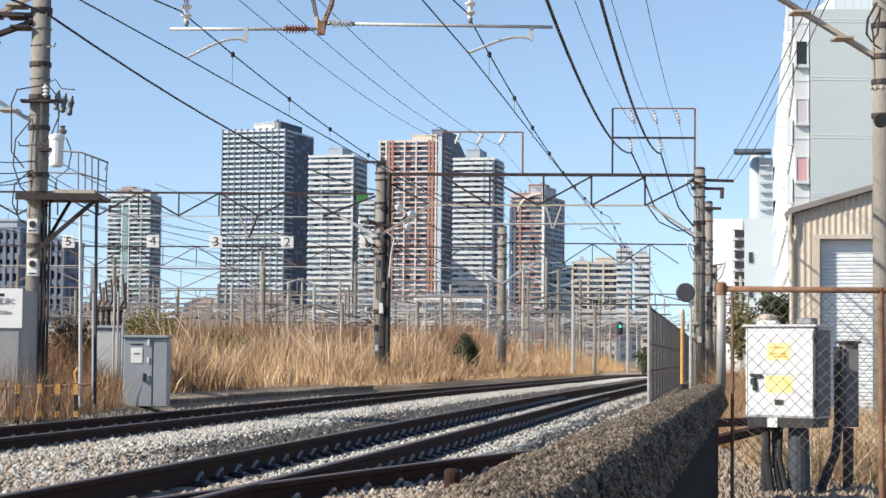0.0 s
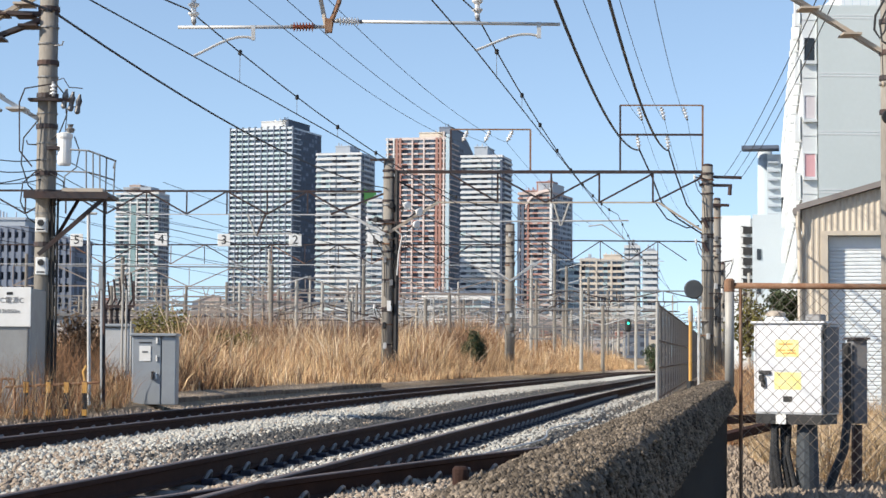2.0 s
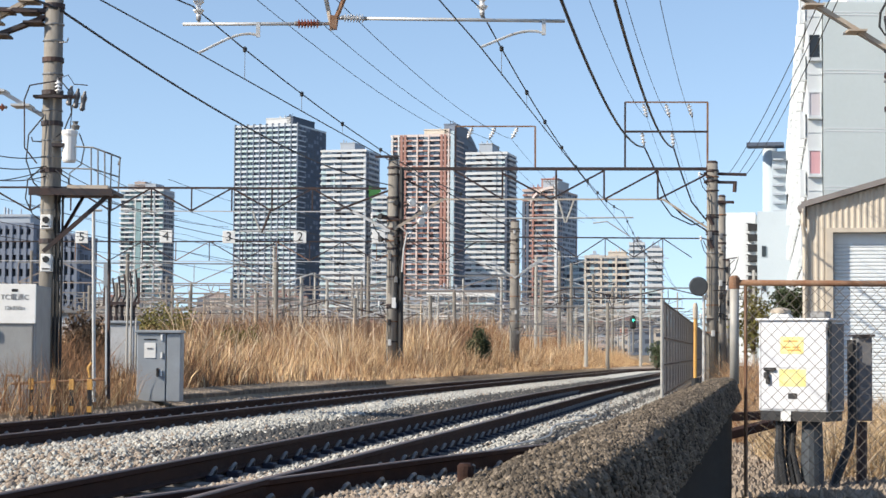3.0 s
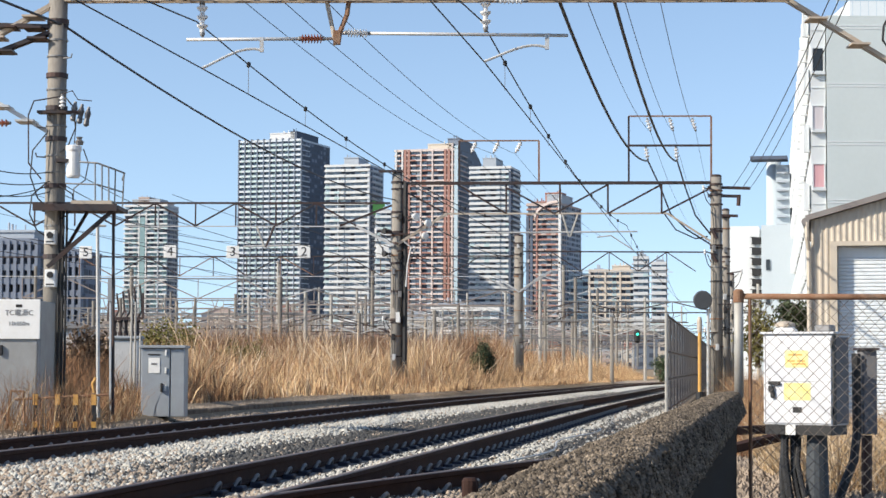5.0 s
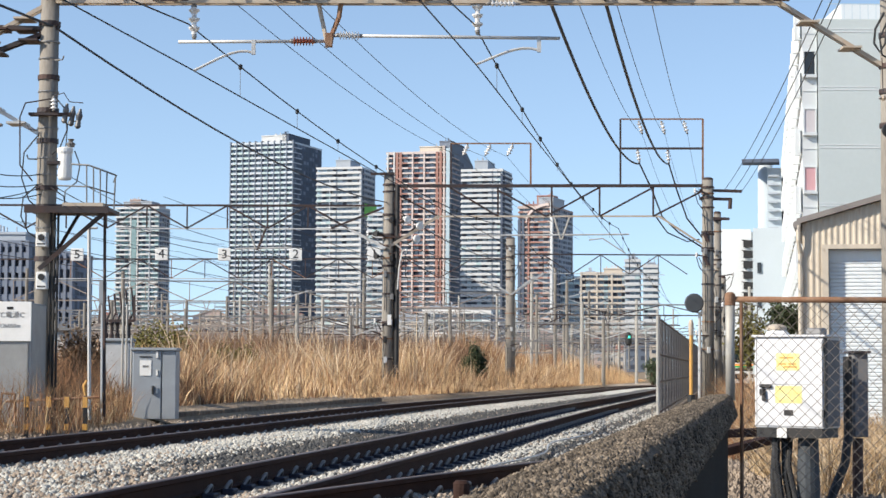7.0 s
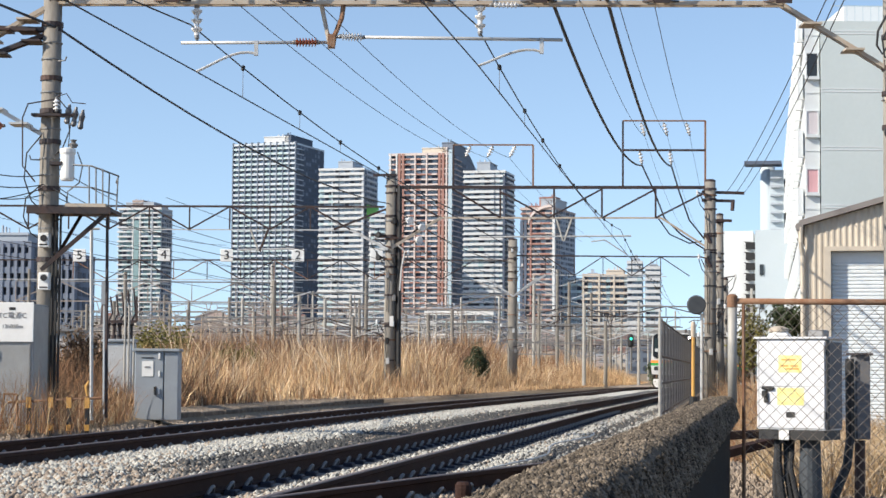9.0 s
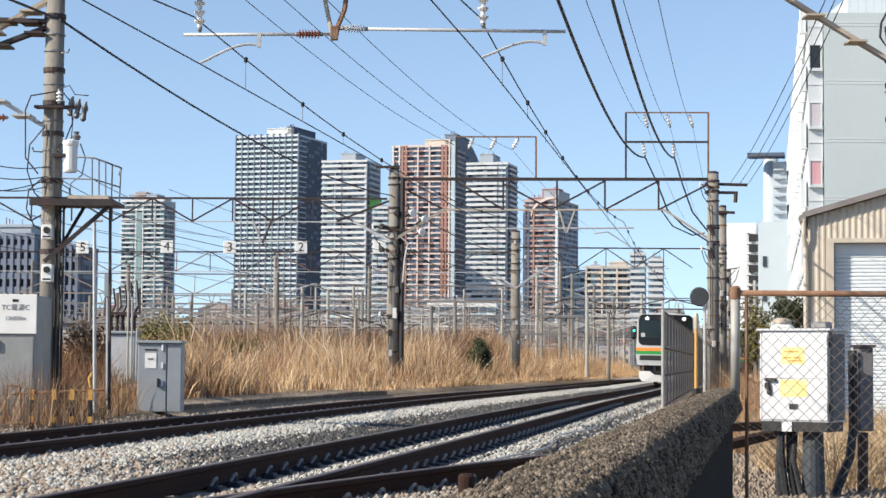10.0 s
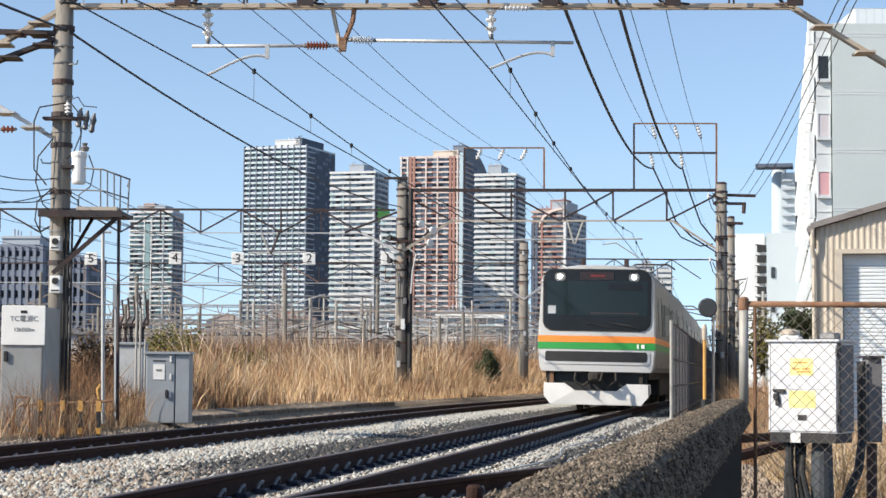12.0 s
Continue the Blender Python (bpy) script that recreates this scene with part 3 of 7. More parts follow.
for dx in (-0.02, 0.04, 0.09):
    part("cable_conduit", Shape().tube((NP[0] + 0.12 + dx, 27.87, 0.1), (NP[0] + 0.12 + dx, 27.87, 3.184), 0.02, n=6), BLACK, near_pole)
part("upright_post", Shape().tube((-4.825, 28.000, 0.153), (-4.864, 28.000, 3.190), 0.025, n=6), STEEL_DARK, plat)
for z in (2.05, 2.95, 3.75, 4.0, 4.45, 5.0, 5.5, 5.75):
    part("wire_strap", Shape().lathe((NP[0], NP[1], z), [(0, 0.150), (0.0, 0.158), (0.022, 0.158), (0.022, 0.150)], 18), STEEL_GREY, near_pole)
for z, sx in ((5.47, 1), (4.42, -1), (3.98, -1), (2.6, 1)):
    part("step_bolt", Shape().path([(NP[0] + 0.12 * sx, 27.86, z), (NP[0] + 0.24 * sx, 27.80, z), (NP[0] + 0.26 * sx, 27.80, z + 0.06)], 0.012, n=5), STEEL_GREY, near_pole)
for z, sx, drop in ((4.95, 1, 0.9), (4.35, -1, 1.1), (3.6, -1, 0.8), (3.55, 1, 0.5)):
    part("cable_loop", Shape().path([(NP[0] + 0.10 * sx, 27.84, z), (NP[0] + 0.30 * sx, 27.78, z - drop * 0.25), (NP[0] + 0.33 * sx, 27.78, z - drop * 0.6), (NP[0] + 0.22 * sx, 27.80, z - drop * 0.9), (NP[0] + 0.10 * sx, 27.84, z - drop)], 0.011, n=5), BLACK, near_pole)
# cable loops and fittings on the pole beyond the gate
fit_ = thing("pole_fittings", "dark cable loops and insulators on the pole", "switchgear", (6.771, 27.700, 5.486))
part("cable_loop", Shape().path([(6.778, 27.700, 6.252), (6.640, 27.700, 5.996), (6.622, 27.700, 5.783), (6.705, 27.700, 5.656), (6.790, 27.700, 5.784), (6.827, 27.700, 6.167)], 0.018, n=6), BLACK, fit_)
part("cable_loop", Shape().path([(6.820, 27.600, 6.149), (6.682, 27.600, 5.851), (6.714, 27.600, 5.596), (6.814, 27.600, 5.538)], 0.014, n=6), BLACK, fit_)
part("drop_wire", Shape().tube((6.713, 27.600, 5.554), (6.725, 27.600, 4.979), 0.008, n=4), STEEL_DARK, fit_)
insulator(fit_, (6.658, 27.600, 4.945), (6.926, 27.600, 4.964), CREAM, 0.05, 2)
part("horn", Shape().lathe((6.796, 27.500, 4.461), [(0, 0.10), (0.06, 0.11), (0.12, 0.06)], 16, axis=(0, 1, 0)), BLACK, fit_)

# -- the portal at 66 m --
MP, QP = (-1.446, 66.0), (9.828, 66.0)
mid_pole = pole("concrete pole carrying two lattice beams and lamps", MP[0], MP[1], -0.1, 7.712, 0.199, (7.330, 6.268, 5.168, 5.567, 4.469, 3.472, 2.378))
part("cable_conduit", Shape().tube((MP[0] + 0.249, 65.95, -0.4), (MP[0] + 0.219, 65.95, 7.170), 0.070, n=8), STEEL_DARK, mid_pole, "dark cable duct")
right_pole = pole("concrete pole with crossarms at the end of the portal", QP[0], QP[1], -0.5, 7.630, 0.209, (7.309, 6.948, 5.146, 5.646))
slim_a = pole("slender concrete pole beside the portal pole", 10.783, 70.0, -0.5, 6.764, 0.148, (6.467, 4.983))
slim_b = pole("slender concrete pole beside the fence", 12.250, 78.0, -0.5, 4.744, 0.118)
portal = thing("overhead_portal", "rusty dark lattice portal beam over the main tracks", "gantry", (4.302, 66.000, 7.370))
s = Shape()
chord(s, (-1.433, 66.000, 7.330), (9.837, 66.000, 7.409), 0.1, 0.12)
part("upper_chord", s, STEEL_DARK, portal)
s = Shape()
chord(s, (0.312, 66.000, 6.260), (8.097, 66.000, 6.314), 0.05, 0.07)
chord(s, (-1.415, 65.75, 5.168), (0.312, 65.95, 6.260), 0.09, 0.11)
chord(s, (8.097, 66.000, 6.314), (9.831, 66.000, 5.206), 0.06, 0.08)
part("lower_chord", s, CREAM, portal, "faded cream lower chord")
BR = [((-1.432, 66.000, 7.170), (0.312, 66.000, 6.260)), ((0.705, 66.000, 7.285), (2.408, 66.000, 6.275)), ((2.408, 66.000, 6.275), (2.404, 66.000, 7.297)), ((2.404, 66.000, 7.197), (4.105, 66.000, 6.287)), ((4.105, 66.000, 6.287), (6.000, 66.000, 7.322)), ((4.302, 66.000, 7.310), (4.305, 66.000, 6.288)), ((6.000, 66.000, 7.322), (6.001, 66.000, 6.300)), ((6.001, 66.000, 6.300), (7.899, 66.000, 7.335)), ((7.899, 66.000, 7.335), (7.898, 66.000, 6.313)), ((7.898, 66.000, 6.313), (9.697, 66.000, 7.248))]
for p, q in BR:
    part("brace", Shape().tube(p, q, 0.045, n=4), STEEL_DARK, portal)
# wire frames that stand on the beam
for fx in (0, 1):
    fr = thing("wire_frame", "rusty steel goalpost frame with small white insulators", "gantry", ((8.198, 66.000, 7.398) if fx == 0 else (2.104, 66.000, 7.355)))
    P4 = (((6.740, 66.000, 7.388), (6.739, 66.000, 9.761), (9.664, 66.000, 9.782), (9.657, 66.000, 7.408)) if fx == 0 else ((0.745, 66.000, 7.345), (0.735, 66.000, 8.853), (3.557, 66.000, 8.873), (3.562, 66.000, 7.365)))
    part("upright", Shape().tube(P4[0], P4[1], 0.045, n=4), STEEL_DARK, fr)
    part("upright", Shape().tube(P4[3], P4[2], 0.045, n=4), RUST, fr)
    part("top_bar", Shape().tube(P4[1], P4[2], 0.035, n=4), RUST, fr)
    if fx == 0:
        part("middle_bar", Shape().tube((6.739, 66.000, 8.714), (9.661, 66.000, 8.734), 0.05, n=4), STEEL_DARK, fr)
    INS = (((7.380, 66.000, 9.705), (7.520, 66.000, 9.223)), ((8.181, 66.000, 9.711), (8.321, 66.000, 9.228)), ((8.982, 66.000, 9.716), (9.122, 66.000, 9.234)), ((7.340, 66.000, 8.678), (7.419, 66.000, 8.196)), ((8.400, 66.000, 8.685), (8.459, 66.000, 8.183))) if fx == 0 else (((1.336, 66.000, 8.817), (1.158, 66.000, 8.413)), ((2.136, 66.000, 8.822), (1.938, 66.000, 8.419)), ((2.937, 66.000, 8.828), (2.719, 66.000, 8.424)))
    for p, q in INS:
        insulator(fr, p, q, PORCELAIN, 0.09, 3)
# crossarms of the right-hand pole
for y_, pts in enumerate((((9.537, 66.000, 7.247), (11.035, 66.000, 7.217)), ((9.536, 66.000, 6.946), (10.695, 66.000, 6.934)), ((10.569, 69.800, 6.556), (11.202, 69.800, 6.539)))):
    part("crossarm", Shape().tube(*pts, 0.07, n=4), STEEL_DARK, right_pole)
for pts in (((10.635, 66.000, 6.913), (10.614, 66.000, 6.593)), ((9.649, 65.700, 5.723), (9.807, 65.700, 5.406)), ((9.646, 65.700, 4.888), (9.804, 65.700, 4.571))):
    part("fitting", Shape().tube(*pts, 0.07, n=8), STEEL_DARK, right_pole)
# lamps on the portal pole
for lx, at in enumerate(((-0.832, 65.000, 6.072), (-0.417, 65.000, 5.839), (-0.512, 65.000, 5.404))):
    lamp = thing("floodlight", "round white floodlight on the portal", "lamp", at)
    part("bowl", Shape().lathe(at, [(0, 0.06), (0.05, 0.12), (0.14, 0.14), (0.16, 0.10)], 14, axis=(0.6, -0.8, -0.1)), WHITE_PAINT, lamp)
    part("bracket", Shape().tube(at, tuple(Vector(at) + Vector((-0.25, 0.9, -0.1))), 0.03, n=5), STEEL_DARK, lamp)
for at in ((-1.787, 65.600, 5.596), (-1.780, 65.600, 4.802)):
    lamp = thing("pole_speaker", "small dark horn on the portal pole", "loudspeaker", at)
    part("horn", Shape().lathe(at, [(0, 0.06), (0.14, 0.11), (0.17, 0.10)], 12, axis=(-0.7, -0.7, 0)), BLACK, lamp)
    part("bracket", Shape().tube(at, (MP[0] - 0.15, 65.9, at[2]), 0.03, n=5), STEEL_DARK, lamp)
part("cable_conduit", Shape().tube((MP[0] + 0.30, 65.85, 0.0), (MP[0] + 0.30, 65.85, 7.370), 0.085, n=8), BLACK, mid_pole)
part("crossarm", Shape().tube((-2.090, 65.800, 7.726), (-1.253, 65.800, 7.752), 0.06, n=4), STEEL_DARK, mid_pole)
part("crossarm", Shape().tube((-1.991, 65.800, 5.569), (-0.976, 65.800, 5.497), 0.05, n=4), STEEL_DARK, mid_pole)
part("cable_loop", Shape().path([(-1.191, 65.700, 5.249), (-0.951, 65.700, 5.052), (-1.066, 65.700, 4.455), (-1.119, 65.700, 3.661)], 0.03, n=6), STEEL_PALE, mid_pole)
part("notice_plate", Shape().box((-1.465, 65.720, 2.411), (-1.329, 65.680, 2.767)), WHITE_PAINT, mid_pole)
# the beam over the yard, to the left of the portal pole
yard = thing("overhead_beam", "dark lattice beam over the yard tracks", "gantry", (-8.675, 66.000, 6.578))
s = Shape()
chord(s, (-17.460, 66.000, 6.556), (-1.687, 66.000, 6.627), 0.06, 0.08)
part("upper_chord", s, STEEL_DARK, yard)
s = Shape()
chord(s, (-10.957, 66.000, 5.761), (-2.877, 66.000, 5.797), 0.03, 0.05)
chord(s, (-2.877, 65.8, 5.797), (-1.55, 65.75, 5.106), 0.09, 0.10)
part("lower_chord", s, STEEL_PALE, yard)
a, b = Vector((-15.663, 66.000, 6.549)), Vector((-2.885, 66.000, 6.618))
for k in range(9):
    p, q = a.lerp(b, k / 9), a.lerp(b, (k + 1) / 9)
    d = Vector((0, 0, -0.8))
    s = Shape().tube(p, p + d, 0.035, n=4)
    if k % 2:
        s.tube(p + d, q, 0.04, n=4)
    else:
        s.tube(p, q + d, 0.04, n=4)
    part("brace", s, STEEL_DARK, yard)
part("brace", Shape().tube((-3.476, 66.000, 5.813), (-1.587, 66.000, 6.567), 0.05, n=4), STEEL_DARK, yard)
# registration under the portal
rg = thing("registration_rod", "pale steel rod under the portal beam", "overhead fitting", (4.705, 66.000, 5.610))
part("rod", Shape().tube((1.673, 66.000, 5.589), (7.039, 66.000, 5.667), 0.03, n=6), STEEL_PALE, rg)
part("drop_arm", Shape().tube((4.384, 66.000, 6.288), (4.626, 66.000, 5.470), 0.038, n=5), POST_GREY, rg)
part("drop_arm", Shape().tube((4.943, 66.000, 6.292), (4.666, 66.000, 5.470), 0.038, n=5), POST_GREY, rg)
part("steady_arm", Shape().path([(5.623, 66.000, 5.457), (6.102, 66.000, 5.520), (6.900, 66.000, 5.006)], 0.025, n=5), STEEL_PALE, rg)
rg = thing("registration_rod", "pale steel rod with arms over the yard", "overhead fitting", (-6.264, 66.000, 5.434))
part("rod", Shape().tube((-6.857, 66.000, 5.070), (-4.864, 66.000, 5.124), 0.03, n=6), STEEL_PALE, rg)
part("drop_arm", Shape().tube((-6.408, 66.000, 5.793), (-6.119, 66.000, 5.035), 0.038, n=5), POST_GREY, rg)
part("drop_arm", Shape().tube((-5.790, 66.000, 5.797), (-6.079, 66.000, 5.035), 0.045, n=5), STEEL_DARK, rg)



def dress(p, x, y, r, z0, z1, seed, arms=3):
    """Straps, step bolts, junction boxes and loose cables on a pole's shaft."""
    rng = random.Random(seed)
    z = z0
    while z < z1:
        part("strap", Shape().lathe((x, y, z), [(0, r * 1.06), (0.0, r * 1.13), (0.045, r * 1.13), (0.045, r * 1.06)], 14), rng.choice((STEEL_DARK, STEEL_GREY, RUST)), p)
        if rng.random() < 0.6:
            g = rng.uniform(-0.6, 0.9)
            c = Vector((x + r * math.sin(g), y - r * math.cos(g), z))
            part("junction_box", Shape().box(tuple(c + Vector((-0.06, -0.12, -0.12))), tuple(c + Vector((0.06, 0.02, 0.10))), bevel=0.015), rng.choice((STEEL_GREY, BLACK, STEEL_PALE)), p)
        z += rng.uniform(0.45, 1.0)
    for k in range(arms):
        z = rng.uniform(z0 + 0.5, z1)
        sx = rng.choice((-1, 1))
        reach = rng.uniform(0.35, 0.8)
        part("bracket", Shape().tube((x, y - r, z), (x + sx * reach, y - r, z + rng.uniform(-0.05, 0.1)), 0.03, n=4).tube((x + sx * r, y - r, z - 0.3), (x + sx * reach * 0.8, y - r, z), 0.02, n=4), STEEL_DARK, p)
        e = Vector((x + sx * reach, y - r, z))
        part("pin_insulator", Shape().lathe(e, [(0, 0.02), (0.04, 0.05), (0.09, 0.03), (0.12, 0.055), (0.18, 0.02)], 8), PORCELAIN, p)
        part("loose_cable", Shape().path([e, e + Vector((-sx * 0.1, -0.03, -0.35)), e + Vector((-sx * 0.3, -0.03, -0.6)), Vector((x + sx * r * 0.6, y - r * 1.1, z - 1.2)), Vector((x + sx * r * 0.6, y - r * 1.1, max(z - 2.6, z0 - 2)))], 0.016, n=5), BLACK, p)


dress(mid_pole, MP[0], MP[1], 0.199, 1.2, 7.3, 3, 4)
dress(slim_a, 10.783, 70.0, 0.148, 1.6, 6.4, 7, 3)
dress(slim_b, 12.250, 78.0, 0.118, 1.6, 4.4, 8, 2)
dress(right_pole, QP[0], QP[1], 0.209, 1.6, 7.2, 5, 4)

# -- the numbered gantry, 98 m off --
GP = (4.241, 98.0)
num_pole = pole("pale concrete pole of the numbered gantry", GP[0], GP[1], -0.1, 7.726, 0.251, (7.281, 5.651))
part("bracket_arm", Shape().tube((GP[0], 97.7, 4.75), (3.10, 97.7, 5.52), 0.06, n=4).box((3.02, 97.6, 5.44), (3.2, 97.8, 5.58)), STEEL_PALE, num_pole, "pale steel bracket arm")
part("bracket_arm", Shape().tube((GP[0], 97.7, 4.75), (5.45, 97.7, 5.66), 0.06, n=4).box((5.36, 97.6, 5.58), (5.54, 97.8, 5.72)), STEEL_PALE, num_pole, "pale steel bracket arm")
dress(num_pole, GP[0], GP[1], 0.251, 1.0, 7.2, 11, 3)
num = thing("overhead_beam", "dark lattice beam with white number boards", "gantry", (-8.398, 98.000, 6.511))
s = Shape()
chord(s, (-24.969, 98.000, 6.454), (4.237, 98.000, 6.658), 0.06, 0.08)
part("upper_chord", s, STEEL_DARK, num)
s = Shape()
chord(s, (4.236, 98.000, 6.896), (14.152, 98.000, 6.906), 0.06, 0.08)
part("upper_chord", s, STEEL_DARK, num)
s = Shape()
chord(s, (-23.171, 98.000, 5.460), (2.260, 98.000, 5.578), 0.03, 0.05)
chord(s, (2.260, 98.000, 5.578), (4.245, 98.000, 4.764), 0.09, 0.11)
chord(s, (4.245, 98.000, 4.764), (5.956, 98.000, 5.900), 0.09, 0.11)
chord(s, (5.956, 98.000, 5.900), (12.316, 98.000, 5.856), 0.03, 0.05)
part("lower_chord", s, STEEL_PALE, num)
a, b = Vector((-18.756, 98.000, 6.498)), Vector((2.254, 98.000, 6.645))
for k in range(12):
    p, q = a.lerp(b, k / 12), a.lerp(b, (k + 1) / 12)
    d = Vector((0, 0, -1.0))
    part("brace", Shape().tube(p, p + d, 0.03, n=4).tube(*((p + d, q) if k % 2 else (p, q + d)), 0.035, n=4), STEEL_DARK if k % 3 else RUST, num)
a, b = Vector((5.953, 98.000, 6.878)), Vector((13.501, 98.000, 6.901))
for k in range(5):
    p, q = a.lerp(b, k / 5), a.lerp(b, (k + 1) / 5)
    d = Vector((0, 0, -1.0))
    part("brace", Shape().tube(p, p + d, 0.03, n=4).tube(*((p + d, q) if k % 2 else (p, q + d)), 0.035, n=4), STEEL_DARK, num)


def board(digit, at):
    """A square white board with one black numeral, hung on the gantry."""
    x, y, z = at
    t = thing("number_board", "square white number board with the numeral " + digit, "sign", at, group="number boards on the gantry")
    part("plate", Shape().box((x - 0.33, y - 0.03, z - 0.33), (x + 0.33, y + 0.03, z + 0.33), bevel=0.02), WHITE_PAINT, t)
    c = bpy.data.curves.new("numeral", "FONT")
    c.body, c.size, c.align_x, c.align_y, c.extrude = digit, 0.66, "CENTER", "CENTER", 0.004
    c.materials.append(BLACK)
    o = new("numeral", c)
    o.parent = t
    o.matrix_basis = pose(0, -0.037, 0, 90, 0, 0)
    return t


for digit, at in (("5", (-18.422, 97.930, 6.733)), ("4", (-14.016, 97.930, 6.793)), ("3", (-10.732, 97.930, 6.787)), ("2", (-7.006, 97.930, 6.813)), ("1", (-2.895, 97.930, 6.842))):
    board(digit, at)


# -- farther gantries over the yard --
YARD_BROWN = surface("browned_steel", (0.31, 0.265, 0.235), (0.21, 0.17, 0.145), 3, 0.7, 0.1, 0.1)


def far_gantry(y, z, xs, x_to, low=1.2):
    """A lattice beam on slim poles across the yard."""
    t = thing("overhead_portal", "distant steel lattice portal across the yard", "gantry", (xs[0], y, 0), group="gantries over the yard")
    a, b = Vector((xs[0] - 1, y, z)), Vector((x_to, y, z))
    tone = (STEEL_PALE, STEEL_GREY, YARD_BROWN, STEEL_DARK, POST_GREY)[int(y * 7 + z * 3) % 5]
    s = Shape()
    chord(s, a, b, 0.09, 0.11)
    part("upper_chord", s, STEEL_GREY, t)
    s = Shape()
    chord(s, a - Vector((0, 0, low)), b - Vector((0, 0, low)), 0.08, 0.10)
    part("lower_chord", s, tone, t)
    n = int((b - a).length / 3.2)
    s = Shape()
    brace(s, a, b, low, n, 0.055)
    part("lattice", s, tone, t)
    for k, x in enumerate(xs):
        part("post", Shape().tube((x, y, -0.6), (x, y, z + 0.9 + 0.5 * (k % 2)), 0.13, 0.11, n=10), POST_GREY if k % 3 else POLE, t)
        s = Shape()
        c = Vector((x, y, z - low - 1.0))
        for sx in (-1, 1):
            s.tube(c, c + Vector((sx * 2.2, 0, 1.0)), 0.05, n=4)
        part("knee_brace", s, tone, t)
    for k, x in enumerate(np.arange(xs[0] + 1, x_to - 1, 4.1)):
        s = Shape().tube((x, y, z - low), (x + 0.25, y, z - low - 0.8), 0.04, n=4).tube((x + 0.5, y, z - low), (x + 0.25, y, z - low - 0.8), 0.04, n=4)
        s.tube((x - 1.3, y, z - low - 0.75), (x + 1.6, y, z - low - 0.75), 0.05, n=4)
        part("drop_bracket", s, tone, t)
    return t


yard_rng = random.Random(5)
for y, z, n in ((132, 6.9, 3), (168, 7.0, 4), (206, 7.0, 5), (248, 7.2, 6), (296, 7.2, 6), (350, 7.4, 7), (415, 7.4, 8)):
    xr = line_x(y + 16) + 3.0 if y < 160 else -4.03 + SLOPE * y - 6.0
    xl = -0.23 * y
    cut = [xl, xl + (xr - xl) * yard_rng.uniform(0.25, 0.4), xl + (xr - xl) * yard_rng.uniform(0.55, 0.75), xr]
    for k in range(3):
        if k == 2:
            cut[3] = xr
        m = max(2, round(n * (cut[k + 1] - cut[k]) / (xr - xl)) + 1)
        dy, dz = yard_rng.uniform(-16, 16), yard_rng.uniform(-1.7, 0.6)
        far_gantry(y + dy, z + dz, [cut[k] + (cut[k + 1] - cut[k] - 0.6) * j / (m - 1) for j in range(m)], cut[k + 1], yard_rng.choice((0.8, 1.1, 1.5)))
for k in range(70):
    y = yard_rng.uniform(112, 430)
    x = y * yard_rng.uniform(-0.2, 0.085)
    wide = min(yard_rng.uniform(6, 15), line_x(y) - 6 - x)
    if wide < 4:
        continue
    far_gantry(y, min(yard_rng.uniform(3.0, 6.6), 0.9 + 0.027 * y), [x, x + wide], x + wide, yard_rng.choice((0.6, 0.9, 1.2)))
for y, x, top in [(yy_, yy_ * yard_rng.uniform(-0.2, 0.095), yard_rng.uniform(3.5, 8.0)) for yy_ in [yard_rng.uniform(125, 380) for _ in range(30)]] + [(112, -9.415, 6.2), (150, 11.019, 8.0), (150, 10.068, 9.0), (175, 14.915, 8.2), (190, 18.143, 7.5), (230, 23.351, 8.0), (140, -4.883, 8.0), (120, -19.611, 7.0), (125, -0.211, 4.6), (125, -5.228, 4.4), (180, -12.145, 6.0), (220, -24.469, 7.5), (160, -20.693, 6.5), (200, 3.405, 6.5), (230, 11.898, 7.5), (165, 18.245, 5.6)]:
    t = thing("line_mast", "slim distant mast with a bracket arm beside the yard", "pole", (x, y, 0), group="masts in the yard")
    part("shaft", Shape().tube((x, y, -0.5), (x, y, top), 0.15, 0.12, n=10), POLE, t)
    part("bracket", Shape().tube((x, y, top - 1.4), (x - 2.2, y, top - 0.7), 0.05, n=4).tube((x, y, top - 1.4), (x + 2.2, y, top - 0.7), 0.05, n=4), STEEL_PALE, t)
    part("arm", Shape().tube((x - 1.2, y, top - 2.2), (x + 1.2, y, top - 2.2), 0.05, n=4), STEEL_GREY, t)


# ---- wires ----
def wire(name, label, pts, r, sag=0.0, group="overhead wires"):
    """A wire through support points, hanging slack between them."""
    run = [Vector(pts[0])]
    for a, b in zip(pts, pts[1:]):
        a, b = Vector(a), Vector(b)
        n = 14 if sag else 1
        run += [a.lerp(b, k / n) - Vector((0, 0, sag * 4 * (k / n) * (1 - k / n))) for k in range(1, n + 1)]
    s = Shape().path(run, r, n=5)
    return solid(name, s, WIRE, label, "wire", group)


def back(p, q, y):
    """The line from q through p carried on to y."""
    p, q = Vector(p), Vector(q)
    return tuple(p + (p - q) * ((p.y - y) / (q.y - p.y)))


